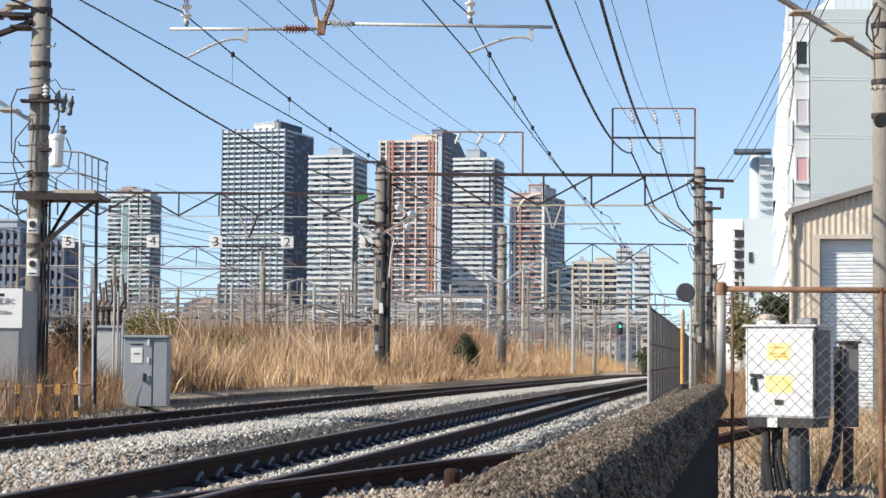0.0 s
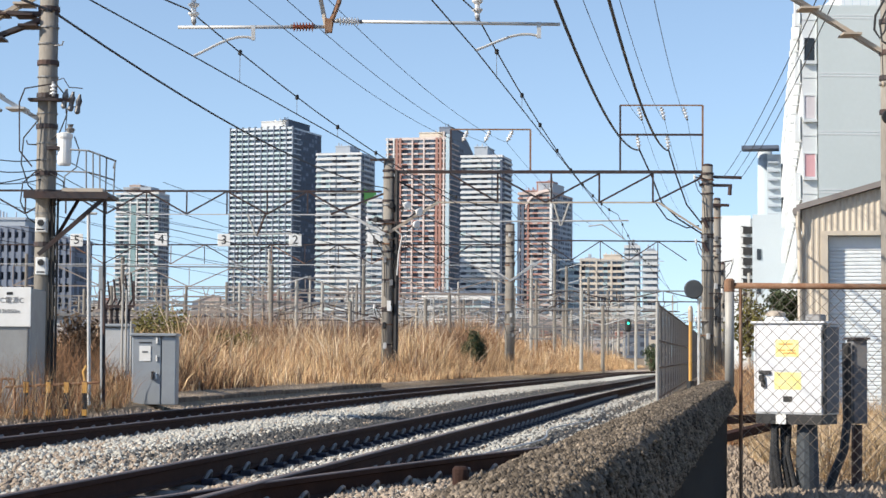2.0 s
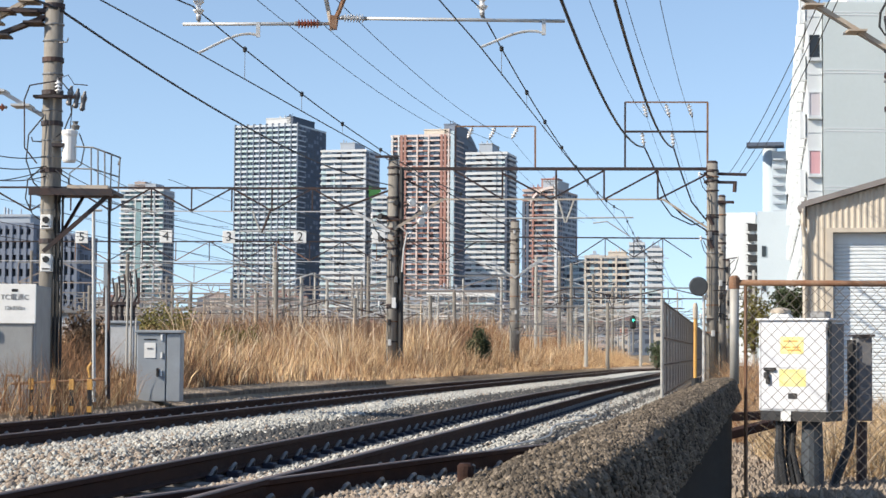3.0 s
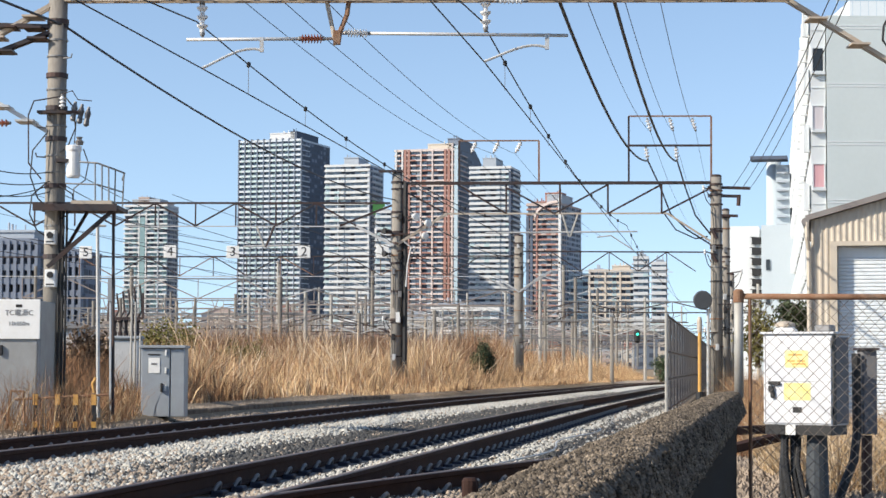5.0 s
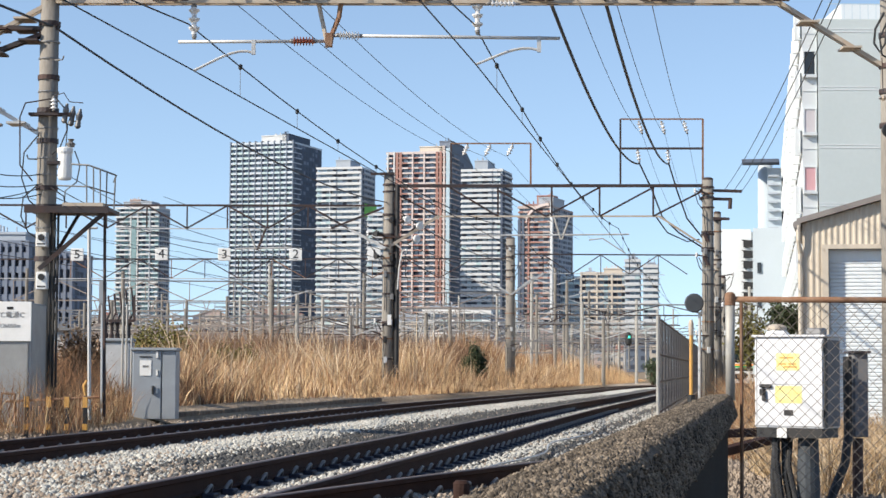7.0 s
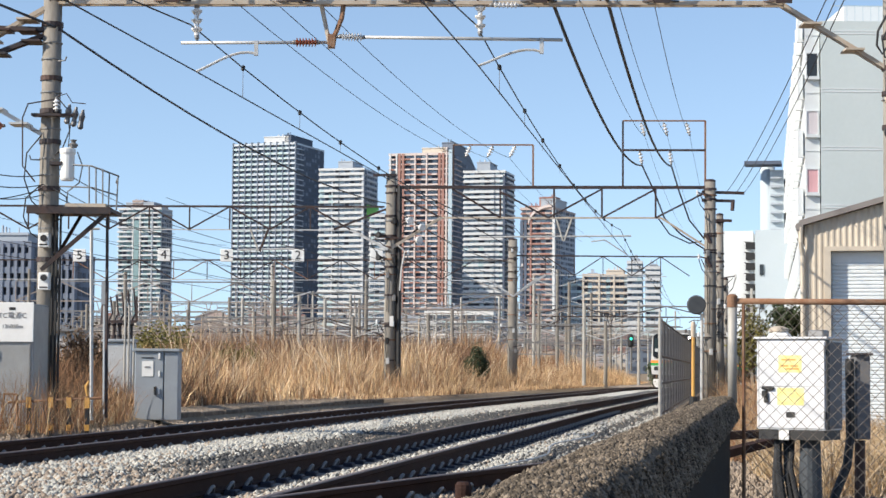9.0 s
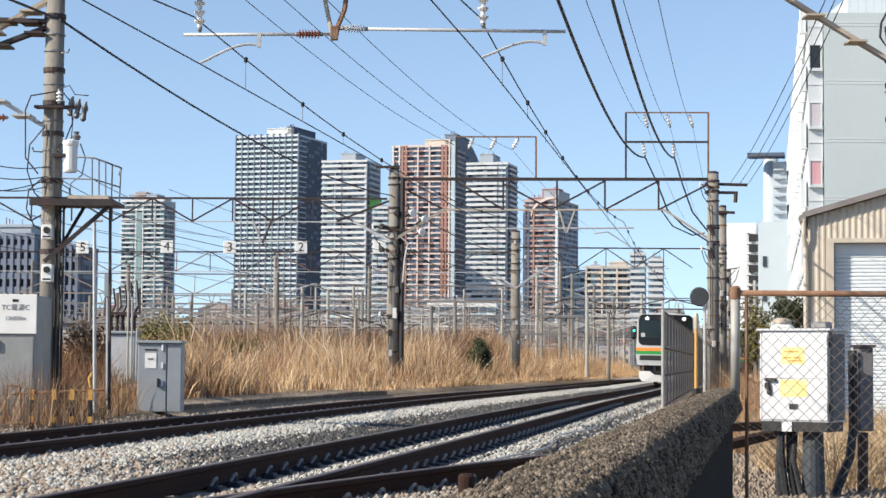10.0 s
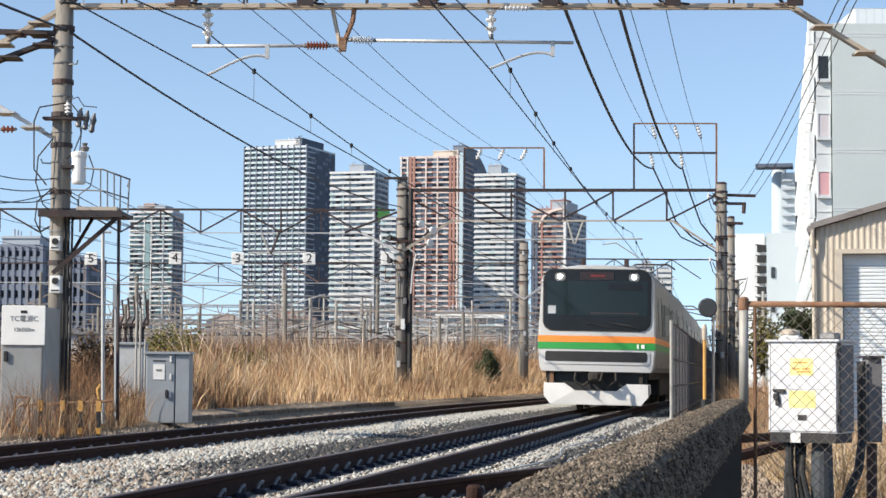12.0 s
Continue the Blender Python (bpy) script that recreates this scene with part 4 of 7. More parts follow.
def catenary(label, c0, c1, m0, m1, sag):
    """A contact wire with its messenger above and droppers between."""
    c0, c1, m0, m1 = (Vector(v) for v in (c0, c1, m0, m1))
    e = Vector((line_x(104) - line_x(66), 38, 0))
    nb = Vector((-SLOPE * 38, -38, 0))
    cat = thing("catenary_wire", label, "wire", tuple(c0), group="overhead wires")
    part("contact_wire", Shape().path([c0 + nb, c0, c1, c1 + e, c1 + e * 2], 0.011, n=5), WIRE, cat)
    run = [m0 + nb]
    for a, b in ((m0 + nb, m0), (m0, m1), (m1, m1 + e), (m1 + e, m1 + e * 2)):
        run += [a.lerp(b, k / 14) - Vector((0, 0, sag * 4 * (k / 14) * (1 - k / 14))) for k in range(1, 15)]
    part("messenger_wire", Shape().path(run, 0.012, n=5), WIRE, cat)
    for a, b, ca, cb in ((m0 + nb, m0, c0 + nb, c0), (m0, m1, c0, c1), (m1, m1 + e, c1, c1 + e)):
        for f in (0.076, 0.178, 0.268, 0.37, 0.47, 0.57, 0.67, 0.77, 0.87):
            p = a.lerp(b, f) - Vector((0, 0, sag * 4 * f * (1 - f)))
            q = ca.lerp(cb, f)
            q = Vector((p.x, p.y, q.z + 0.5 * (q.x - p.x)))
            if p.y < 6:
                continue
            part("dropper", Shape().tube(p, q, 0.0065, n=4), STEEL_GREY, cat)
            part("dropper_clamp", Shape().lathe(p - Vector((0, 0, 0.05)), [(0, 0.01), (0.02, 0.035), (0.08, 0.035), (0.1, 0.01)], 8), BLACK, cat)


catenary("contact wire and messenger over the second track", (-3.567, 28.000, 5.351), (3.072, 66.000, 5.059), (-3.662, 28.000, 6.063), (2.949, 66.000, 5.898), 0.62)
catenary("contact wire and messenger over the main track", (0.679, 28.000, 5.475), (6.880, 66.000, 5.026), (0.642, 28.000, 6.095), (6.660, 66.000, 5.884), 0.55)
wire("feeder_cable", "thick black feeder cable slung between poles", [back((-5.666, 28.000, 5.998), (-1.687, 66.000, 6.627), -10), (-5.666, 28.000, 5.998), (-1.528, 66.000, 6.748), (4.178, 98.000, 6.539)], 0.02, 0.45)
wire("feeder_cable", "thick black feeder cable hung from the wire frame", [back((1.792, 28.000, 6.464), (7.419, 66.000, 8.176), -10), (1.792, 28.000, 6.464), (7.419, 66.000, 8.176)], 0.03, 0.66)
wire("feeder_cable", "thick black feeder cable hung from the wire frame", [back((2.628, 28.000, 6.470), (8.459, 66.000, 8.163), -10), (2.628, 28.000, 6.470), (8.459, 66.000, 8.163)], 0.03, 0.62)
wire("feeder_cable", "black cable looping down to the portal pole", [(7.419, 66.000, 8.176), (7.859, 66.000, 7.235), (8.217, 66.000, 6.295), (8.795, 66.000, 5.739), (9.651, 66.000, 5.205)], 0.03)
wire("feeder_cable", "black cable looping down to the portal pole", [(8.459, 66.000, 8.163), (8.738, 66.000, 7.241), (9.095, 66.000, 6.241), (9.652, 66.000, 5.545)], 0.03)
wire("feeder_cable", "slack cable under the portal beam", [(7.997, 66.000, 6.294), (8.396, 66.000, 5.736), (9.094, 66.000, 5.421), (9.533, 66.000, 5.504)], 0.025)
for a, b in (((2.219, 28.000, 6.450), (7.520, 66.000, 9.202)), ((2.790, 28.000, 6.454), (8.321, 66.000, 9.208)), ((3.328, 28.000, 6.458), (9.122, 66.000, 9.214)), ((-3.047, 28.000, 6.456), (1.158, 66.000, 8.393)), ((-2.380, 28.000, 6.400), (1.938, 66.000, 8.398)), ((-1.801, 28.000, 6.474), (2.719, 66.000, 8.404))):
    c = Vector(b) + Vector((6.4, 38, -0.3))
    wire("line_wire", "thin line wire held by small insulators", [back(a, b, -6), a, b, tuple(c)], 0.007, 0.32)
for a, b in (((6.336, 30.000, 6.893), (10.416, 66.000, 7.253)), ((6.492, 30.000, 6.894), (10.696, 66.000, 7.154)), ((6.629, 30.000, 6.895), (11.015, 66.000, 7.197))):
    wire("line_wire", "thin line wire running to the portal pole", [back(a, b, 0), a, b], 0.01, 0.25)
for a, b in (((-5.808, 28.000, 3.779), (-5.489, 20.000, 3.270)), ((-5.805, 28.000, 3.634), (-5.485, 20.000, 3.099)), ((-5.802, 28.000, 3.481), (-5.480, 20.000, 2.929)), ((-5.804, 28.000, 3.583), (-6.572, 24.000, 3.145)), ((-5.720, 28.000, 3.652), (-9.880, 60.000, 5.865)), ((-5.700, 28.000, 3.465), (-9.059, 66.000, 5.614)), ((-5.697, 28.000, 3.354), (-7.258, 66.000, 5.227)), ((-5.683, 28.000, 3.908), (-9.267, 66.000, 6.113))):
    wire("line_wire", "thin line wire fixed to the pole", [a, b], 0.008, 0.15)
# wires over the yard
for x1 in (-13, -9, -4, 0, 3):
    for z, r in ((5.3, 0.014), (6.0, 0.012), (6.9, 0.01)):
        wire("yard_wire", "overhead wire above the yard tracks", [(x1 - 5.4, 66, z), (x1, 98, z), (x1 + 5.1, 132, z), (x1 + 10.2, 168, z), (x1 + 15.0, 206, z)], r, 0.18 if z > 5.5 else 0.0, group="wires over the yard")


# ---- distant buildings ----
def window_material(name, glass_a, glass_b, rough=0.15):
    return surface(name, glass_a, glass_b, 0.25, rough, 0.1, 0, fine=1.2, vary=0.3)


CONC_WHITE = surface("white_cladding", (0.58, 0.595, 0.60), (0.50, 0.515, 0.52), 0.05, 0.8, 0, 0, fine=0.5)
CONC_GREY = surface("grey_cladding", (0.36, 0.40, 0.45), (0.30, 0.34, 0.39), 0.05, 0.7, 0, 0, fine=0.5)
CONC_SLATE = surface("slate_cladding", (0.10, 0.122, 0.165), (0.08, 0.10, 0.135), 0.05, 0.9, 0, 0, fine=0.5)
BRICK_RED = surface("red_brown_cladding", (0.34, 0.19, 0.16), (0.29, 0.17, 0.14), 0.05, 0.8, 0, 0, fine=0.5)
TAN = surface("tan_cladding", (0.45, 0.365, 0.33), (0.38, 0.31, 0.28), 0.05, 0.8, 0, 0, fine=0.5)
PINK = surface("pinkish_cladding", (0.60, 0.52, 0.49), (0.52, 0.44, 0.41), 0.05, 0.8, 0, 0, fine=0.5)
TAN2 = surface("pale_tan_cladding", (0.62, 0.55, 0.46), (0.54, 0.47, 0.39), 0.05, 0.8, 0, 0, fine=0.5)
GLASS_PALE = surface("pale_blue_panels", (0.42, 0.52, 0.58), (0.34, 0.44, 0.5), 0.05, 0.4, 0, 0, fine=0.5)
GLASS_FAR = window_material("far_windows", (0.22, 0.265, 0.31), (0.12, 0.155, 0.19))
# darker copy of the far windows; the flanks' shade is in its colour
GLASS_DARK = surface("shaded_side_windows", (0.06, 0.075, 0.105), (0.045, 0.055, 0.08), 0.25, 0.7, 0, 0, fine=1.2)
CRANE_RED = surface("faded_red_paint", (0.55, 0.09, 0.10), (0.45, 0.07, 0.08), 0.1, 0.7, 0, 0)
OFFICE = surface("blue_grey_cladding", (0.19, 0.22, 0.28), (0.15, 0.18, 0.23), 0.05, 0.8, 0, 0, fine=0.5)
GLASS_TEAL = window_material("teal_windows", (0.20, 0.29, 0.29), (0.12, 0.18, 0.19))


SILL_GREY = surface("pale_grey_sill_panels", (0.50, 0.55, 0.60), (0.42, 0.47, 0.52), 0.05, 0.6, 0, 0, fine=0.5)
BALUSTRADE = surface("greenish_glass_balustrade", (0.46, 0.56, 0.56), (0.36, 0.46, 0.47), 0.05, 0.25, 0, 0, fine=0.5)
PIER_SLATE = surface("slate_piers", (0.16, 0.19, 0.235), (0.13, 0.155, 0.195), 0.05, 0.8, 0, 0, fine=0.5)
GLASS_BLUE = window_material("blue_grey_windows", (0.21, 0.26, 0.33), (0.13, 0.165, 0.21))
GREEN_SHEET = surface("lime_green_sheeting", (0.27, 0.78, 0.14), (0.22, 0.68, 0.11), 0.1, 0.7, 0, 0)


def arc_z(y, depth, z1, arc):
    """Height of a roof that falls away to the back in a quarter arc."""
    if not arc or y < arc[0]:
        return z1
    f = (y - arc[0]) / (depth - arc[0])
    return z1 - arc[1] * (1 - math.sqrt(max(0.0, 1 - f * f)))


def tower(name, label, x0, x1, y, z1, floors, depth, wall, slab, glass_m, bays=8, balcony=1.6, parapet=1.05, turn=0.0, roof=((0.35, 0.7, 7.0),), fins=(), bulge=(), wrap=0.25, clear=0.25, arc=None, seed=1, panes=(0, 0, 0, 1, 2), alt=None):
    """A tower block: panes bay by bay behind balconies with stepped parapets, upright piers, a banded flank, plant on the roof."""
    wdt = x1 - x0
    rng = random.Random(seed * 7 + floors)
    t = thing(name, label, "tower block", ((x0 + x1) / 2, y, 0))
    ys = [balcony + (depth - balcony) * k / 14 for k in range(15)]
    prof = [(balcony, 0.0)] + [(q, arc_z(q, depth, z1, arc)) for q in ys] + [(depth, 0.0)]
    b = Shape().strip([[(sx * wdt / 2, q, z) for q, z in prof] for sx in (-1, 1)])
    b.face([(-wdt / 2, q, z) for q, z in prof]).face([(wdt / 2, q, z) for q, z in reversed(prof)])
    ob = new("body", b.mesh("body", [wall]))
    ob.parent = t
    h = z1 / floors
    bay = wdt / bays
    # four kinds of storey, dealt out at random, so that no two columns of panes repeat
    decks = []
    gl = Shape()
    for kind in range(4):
        sl = Shape()
        sl.box((-wdt / 2 - 0.5, -0.15, 0), (wdt / 2 + 0.5, balcony + 0.1, 0.32))
        for k in range(bays):
            a = -wdt / 2 + bay * k
            f = (k + 0.5) / bays
            out = 0.15
            for f0, f1, o in bulge:
                if f0 <= f <= f1:
                    out = o
            mat = 1 if rng.random() < clear else 0
            sl.box((a, -out - 0.12, -0.1), (a + bay, 0.06, parapet + (0.28 if out < 0.4 else 0.34)), mat=mat)
        side = depth * wrap
        for sx in (-1, 1):
            e = sx * wdt / 2
            lo, hi = min(e, e + sx * 0.9), max(e, e + sx * 0.9)
            if wrap > 0.3:
                sl.box((lo, balcony + 1.2, 0), (hi, side, 0.30))
                sl.box((hi - 0.12 if sx > 0 else lo, balcony + 1.2, 0.3), (hi if sx > 0 else lo + 0.12, side, parapet + 0.1))
            else:
                sl.box((lo, balcony, 0), (hi, side, 0.5))
        decks.append(sl.mesh("balcony", [slab, alt or BALUSTRADE]))
    for k in range(1, floors):
        piece("balcony", rng.choice(decks), t, pose(0, 0, k * h))
        n = max(1, round(bay / 2.6)) * bays
        for q in range(n):
            a = -wdt / 2 + wdt * q / n
            gl.box((a + 0.08 * wdt / n, balcony - 0.25, k * h + 0.35), (a + 0.92 * wdt / n, balcony + 0.05, k * h + h - 0.25), mat=rng.choice(panes))
    go = tagged(new("front_glazing", gl.mesh("front_glazing", [glass_m, GLASS_PALE, GLASS_DARK])), kind="stuff")
    go.parent = t
    for f, w_, mat, up in fins:
        x = -wdt / 2 + wdt * f
        fo = new("pier", Shape().box((x - w_ / 2, -0.5, 0), (x + w_ / 2, balcony + 0.2, z1 + up)).mesh("pier", [mat]))
        fo.parent = t
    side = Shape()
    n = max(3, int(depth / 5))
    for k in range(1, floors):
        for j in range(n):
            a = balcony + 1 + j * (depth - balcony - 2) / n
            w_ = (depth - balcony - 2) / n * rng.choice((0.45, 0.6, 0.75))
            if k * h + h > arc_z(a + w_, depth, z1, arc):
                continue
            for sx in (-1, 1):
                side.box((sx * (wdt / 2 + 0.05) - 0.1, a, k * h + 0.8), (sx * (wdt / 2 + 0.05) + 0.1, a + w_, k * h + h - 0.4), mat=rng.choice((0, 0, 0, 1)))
    # darker panes paint the flank as shaded
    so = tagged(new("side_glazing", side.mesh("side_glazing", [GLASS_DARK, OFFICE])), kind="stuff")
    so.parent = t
    if arc:
        fl = Shape()
        edge = [(1.0, 0.0), (1.0, z1 + 2.0)] + [(q, arc_z(q, depth, z1 + 6.8, arc)) for q in [3.0 + (depth - 3.0) * k / 18 for k in range(19)]] + [(depth, 0.0)]
        fl.strip([[(x, q, z) for q, z in edge] for x in (wdt / 2 - 4.0, wdt / 2 + 0.02)])
        fl.face([(wdt / 2 + 0.02, q, z) for q, z in reversed(edge)]).face([(wdt / 2 - 4.0, q, z) for q, z in edge])
        fo = new("flank", fl.mesh("flank", [PIER_SLATE]))
        fo.parent = t
    rim = Shape().box((-wdt / 2 - 0.3, -0.2, z1 - 0.5), (wdt / 2 + 0.3, 0.25, z1 + 0.9))
    if not arc:
        rim.box((wdt / 2 - 0.2, 0.25, z1 - 0.4), (wdt / 2 + 0.15, depth, z1 + 0.7)).box((-wdt / 2 - 0.15, 0.25, z1 - 0.4), (-wdt / 2 + 0.2, depth, z1 + 0.7))
    ro = new("roof_parapet", rim.mesh("roof_parapet", [slab]))
    ro.parent = t
    for row in roof:
        f0, f1, up = row[:3]
        a, c = -wdt / 2 + wdt * f0, -wdt / 2 + wdt * f1
        back_to = depth * (row[4] if len(row) > 4 else 0.8)
        r = Shape().box((a, 2.5, z1 - 0.2), (c, back_to, z1 + up)).box((a - 0.25, 2.2, z1 + up - 0.6), (c + 0.25, back_to + 0.2, z1 + up - 0.2))
        for q in range(4):
            px = a + (c - a) * rng.uniform(0.1, 0.9)
            r.tube((px, 5, z1 + up - 0.3), (px, 5, z1 + up + rng.uniform(0.6, 2.0)), rng.uniform(0.12, 0.4), n=6)
        po = new("roof_plant", r.mesh("roof_plant", [row[3] if len(row) > 3 else CONC_GREY]))
        po.parent = t
    t.matrix_basis = pose((x0 + x1) / 2, y, 0, 0, 0, turn)
    return t


# each stands on the far side of the yard, about a kilometre off
tower("tower_block", "tall slate-grey glass tower block", -130.4, -86.3, 1200, 144.673, 44, 46, CONC_SLATE, SILL_GREY, GLASS_BLUE, 20, parapet=1.0, turn=-20, roof=((0.47, 0.86, 5.5, CONC_WHITE), (0.80, 0.90, 6.3, CONC_SLATE)), fins=[(k / 10, 0.75, PIER_SLATE, 1.6) for k in range(11)], clear=0.45, seed=2, panes=(0, 0, 0, 1))
white = tower("tower_block", "white tower block with banded balconies", -70.036, -41.140, 1140, 122.518, 36, 29, CONC_GREY, CONC_WHITE, GLASS_FAR, 9, parapet=1.2, turn=-15, roof=((0.40, 0.72, 5.5),), fins=((0.975, 1.6, CONC_GREY, -3.0), (0.30, 0.7, CONC_GREY, -6.0)), bulge=((0.2, 0.45, 0.7), (0.7, 0.95, 0.7)), wrap=0.85, clear=0.12, seed=3)
sheet = new("sheeting", Shape().box((15.4, 3, 93), (15.7, 28, 101)).mesh("sheeting", [GREEN_SHEET]))
sheet.parent = white
tagged(sheet, "lime-green sheeting")
tower("tower_block", "red-brown tower block with pale storey bands and an arched flank", -26.2, 12.6, 1090, 126.449, 42, 72, CONC_SLATE, PINK, GLASS_FAR, 12, parapet=0.55, turn=-15, roof=((0.50, 0.90, 4.2, TAN2, 0.3), (0.81, 1.0, 7.2, OFFICE, 0.45)), fins=((0.02, 0.9, CONC_WHITE, 0.8), (0.12, 1.0, CONC_WHITE, 0.8), (0.165, 1.5, BRICK_RED, 0.6), (0.22, 1.5, BRICK_RED, 0.6), (0.41, 0.9, PINK, 0.6), (0.59, 0.9, PINK, 0.6), (0.79, 1.5, BRICK_RED, 0.6), (0.845, 1.5, BRICK_RED, 0.6), (0.90, 0.9, PINK, 4.0), (0.96, 2.2, GLASS_PALE, 2.5)), clear=0.4, arc=(14.0, 34.0), seed=4, alt=BRICK_RED)
tower("tower_block", "white and slate tower block with banded balconies", 16.913, 40.225, 1030, 110.076, 38, 26, CONC_SLATE, CONC_WHITE, GLASS_FAR, 8, parapet=1.05, turn=-14, roof=((0.30, 0.62, 6.0),), fins=((0.98, 1.2, CONC_SLATE, -2.0),), bulge=((0.25, 0.7, 0.8),), wrap=0.95, clear=0.2, seed=5)
brown = tower("tower_block", "brown tower block with an arched pale shoulder", 46.6, 65.4, 990, 86.414, 32, 40, CONC_GREY, TAN, GLASS_FAR, 7, parapet=0.6, turn=-20, fins=((0.03, 1.6, CONC_SLATE, -6.0), (0.14, 1.6, CONC_SLATE, -6.0), (0.30, 0.9, BRICK_RED, -2.0), (0.97, 1.4, CONC_WHITE, 3.0)), roof=((0.50, 0.97, 6.6, BRICK_RED, 0.3), (0.55, 0.98, 5.6, CONC_GREY, 0.6), (0.1, 0.5, 2.0, BRICK_RED, 0.5)), wrap=0.2, clear=0.45, seed=6, alt=BRICK_RED)
# the pale arch over the brown tower's front
arch = Shape()
for k in range(10):
    a0, a1 = math.pi / 2 * k / 10, math.pi / 2 * (k + 1) / 10
    p0 = (7.6 - 12.8 * math.cos(a0), 79.0 + 9.5 * math.sin(a0))
    p1 = (7.6 - 12.8 * math.cos(a1), 79.0 + 9.5 * math.sin(a1))
    arch.strip([[(p0[0], -0.9, p0[1]), (p0[0], 3.0, p0[1]), (p0[0] + 0.5, 3.0, p0[1] - 1.3), (p0[0] + 0.5, -0.9, p0[1] - 1.3)], [(p1[0], -0.9, p1[1]), (p1[0], 3.0, p1[1]), (p1[0] + 0.5, 3.0, p1[1] - 1.3), (p1[0] + 0.5, -0.9, p1[1] - 1.3)]], closed=True)
ao = new("arch", arch.mesh("arch", [PINK]))
ao.parent = brown
tower("tower_block", "pale tower block with green-tinted windows", -219.5, -187.5, 1300, 110.880, 34, 21, CONC_GREY, CONC_WHITE, GLASS_TEAL, 10, parapet=0.7, turn=-14, roof=((0.15, 0.8, 5, CONC_GREY), (0.3, 0.55, 6.5, TAN), (0.5, 0.95, 2.5, PINK)), fins=((0.36, 0.8, CONC_WHITE, -4), (0.44, 3.6, GLASS_TEAL, -8), (0.52, 0.8, CONC_WHITE, -4), (0.80, 1.0, CONC_GREY, -3)), bulge=((0.0, 0.3, 0.6), (0.6, 0.8, 0.6)), wrap=0.95, clear=0.2, seed=7)
tower("apartment_block", "tan apartment block with rows of balconies", 72.902, 94.631, 900, 46.651, 16, 18, TAN, TAN2, GLASS_FAR, 10, parapet=0.75, turn=-8, roof=((0.5, 0.9, 3, TAN2), (0.1, 0.3, 1.6)), fins=((0.0, 0.8, TAN2, 1), (0.35, 0.8, TAN2, 1), (0.68, 0.8, TAN2, 1), (1.0, 0.8, TAN2, 1)), seed=8)
tower("apartment_block", "pale twin apartment block with balconies", 87.816, 94.407, 840, 49.620, 18, 16, CONC_GREY, CONC_WHITE, GLASS_FAR, 3, turn=-8, roof=((0.3, 0.8, 2),), seed=9)
tower("apartment_block", "pale twin apartment block with balconies", 91.360, 97.638, 800, 44.940, 17, 16, CONC_GREY, CONC_WHITE, GLASS_FAR, 3, turn=-8, roof=((0.3, 0.8, 2),), seed=10)
tower("apartment_block", "narrow white block behind the portal pole", -33.674, -25.224, 1000, 82.789, 27, 18, CONC_WHITE, CONC_WHITE, GLASS_FAR, 3, turn=-8, roof=((0.3, 0.8, 2),), seed=11)
tower("office_block", "long low white building with glazed bands", -1.981, 19.536, 600, 19.0, 5, 20, WHITE_PAINT, WHITE_PAINT, GLASS_FAR, 8, turn=-4, roof=((0.1, 0.5, 2),), seed=12)
tower("office_block", "slate-blue office block with roof plant", -104.373, -89.801, 420, 28.097, 9, 18, OFFICE, OFFICE, PIER_SLATE, 9, turn=-6, roof=((0.3, 0.9, 3),), fins=[(k / 9, 0.7, OFFICE, 0.4) for k in range(10)], seed=13, clear=0.0, panes=(0, 2, 2))
tower("office_block", "grey-blue office block beyond the yard", -99.047, -87.666, 460, 28.239, 8, 18, OFFICE, OFFICE, PIER_SLATE, 7, turn=-6, roof=((0.2, 0.5, 2),), fins=[(k / 7, 0.7, OFFICE, 0.4) for k in range(8)], seed=14, clear=0.0, panes=(0, 2, 2))
tower("office_block", "pale blue glass block beside the brown tower", 67.723, 80.399, 1000, 49.599, 14, 16, CONC_GREY, GLASS_PALE, GLASS_FAR, 4, turn=-8, roof=((0.3, 0.8, 1),), clear=0.6, seed=15)


def house(x, y, w, d, h, wall, tint):
    """A low house or shed: walls, a pitched or flat roof and a few windows."""
    t = thing("house", "low pale house among the roofs beyond the yard", "house", (x, y, 0), group="houses beyond the yard")
    part("wall", Shape().box((x - w / 2, y, 0), (x + w / 2, y + d, h)), wall, t)
    s = Shape()
    if w < 14:
        s.strip([[(x - w / 2 - 0.4, y - 0.4, h), (x, y - 0.4, h + w * 0.22), (x + w / 2 + 0.4, y - 0.4, h)], [(x - w / 2 - 0.4, y + d, h), (x, y + d, h + w * 0.22), (x + w / 2 + 0.4, y + d, h)]])
        s.face([(x - w / 2, y - 0.02, h), (x + w / 2, y - 0.02, h), (x, y - 0.02, h + w * 0.22)])
    else:
        s.box((x - w / 2 - 0.2, y - 0.2, h), (x + w / 2 + 0.2, y + d, h + 0.5)).box((x - w / 5, y + 2, h + 0.5), (x + w / 8, y + d - 2, h + 2.6))
    part("roof", s, tint, t)
    n = max(2, int(w / 4))
    for f in range(max(1, int(h / 3.2))):
        for k in range(n):
            a = x - w / 2 + w * (k + 0.25) / n
            part("window", Shape().box((a, y - 0.08, 1.0 + f * 3.1), (a + w / n * 0.5, y - 0.02, 2.5 + f * 3.1)), GLASS_DARK, t)


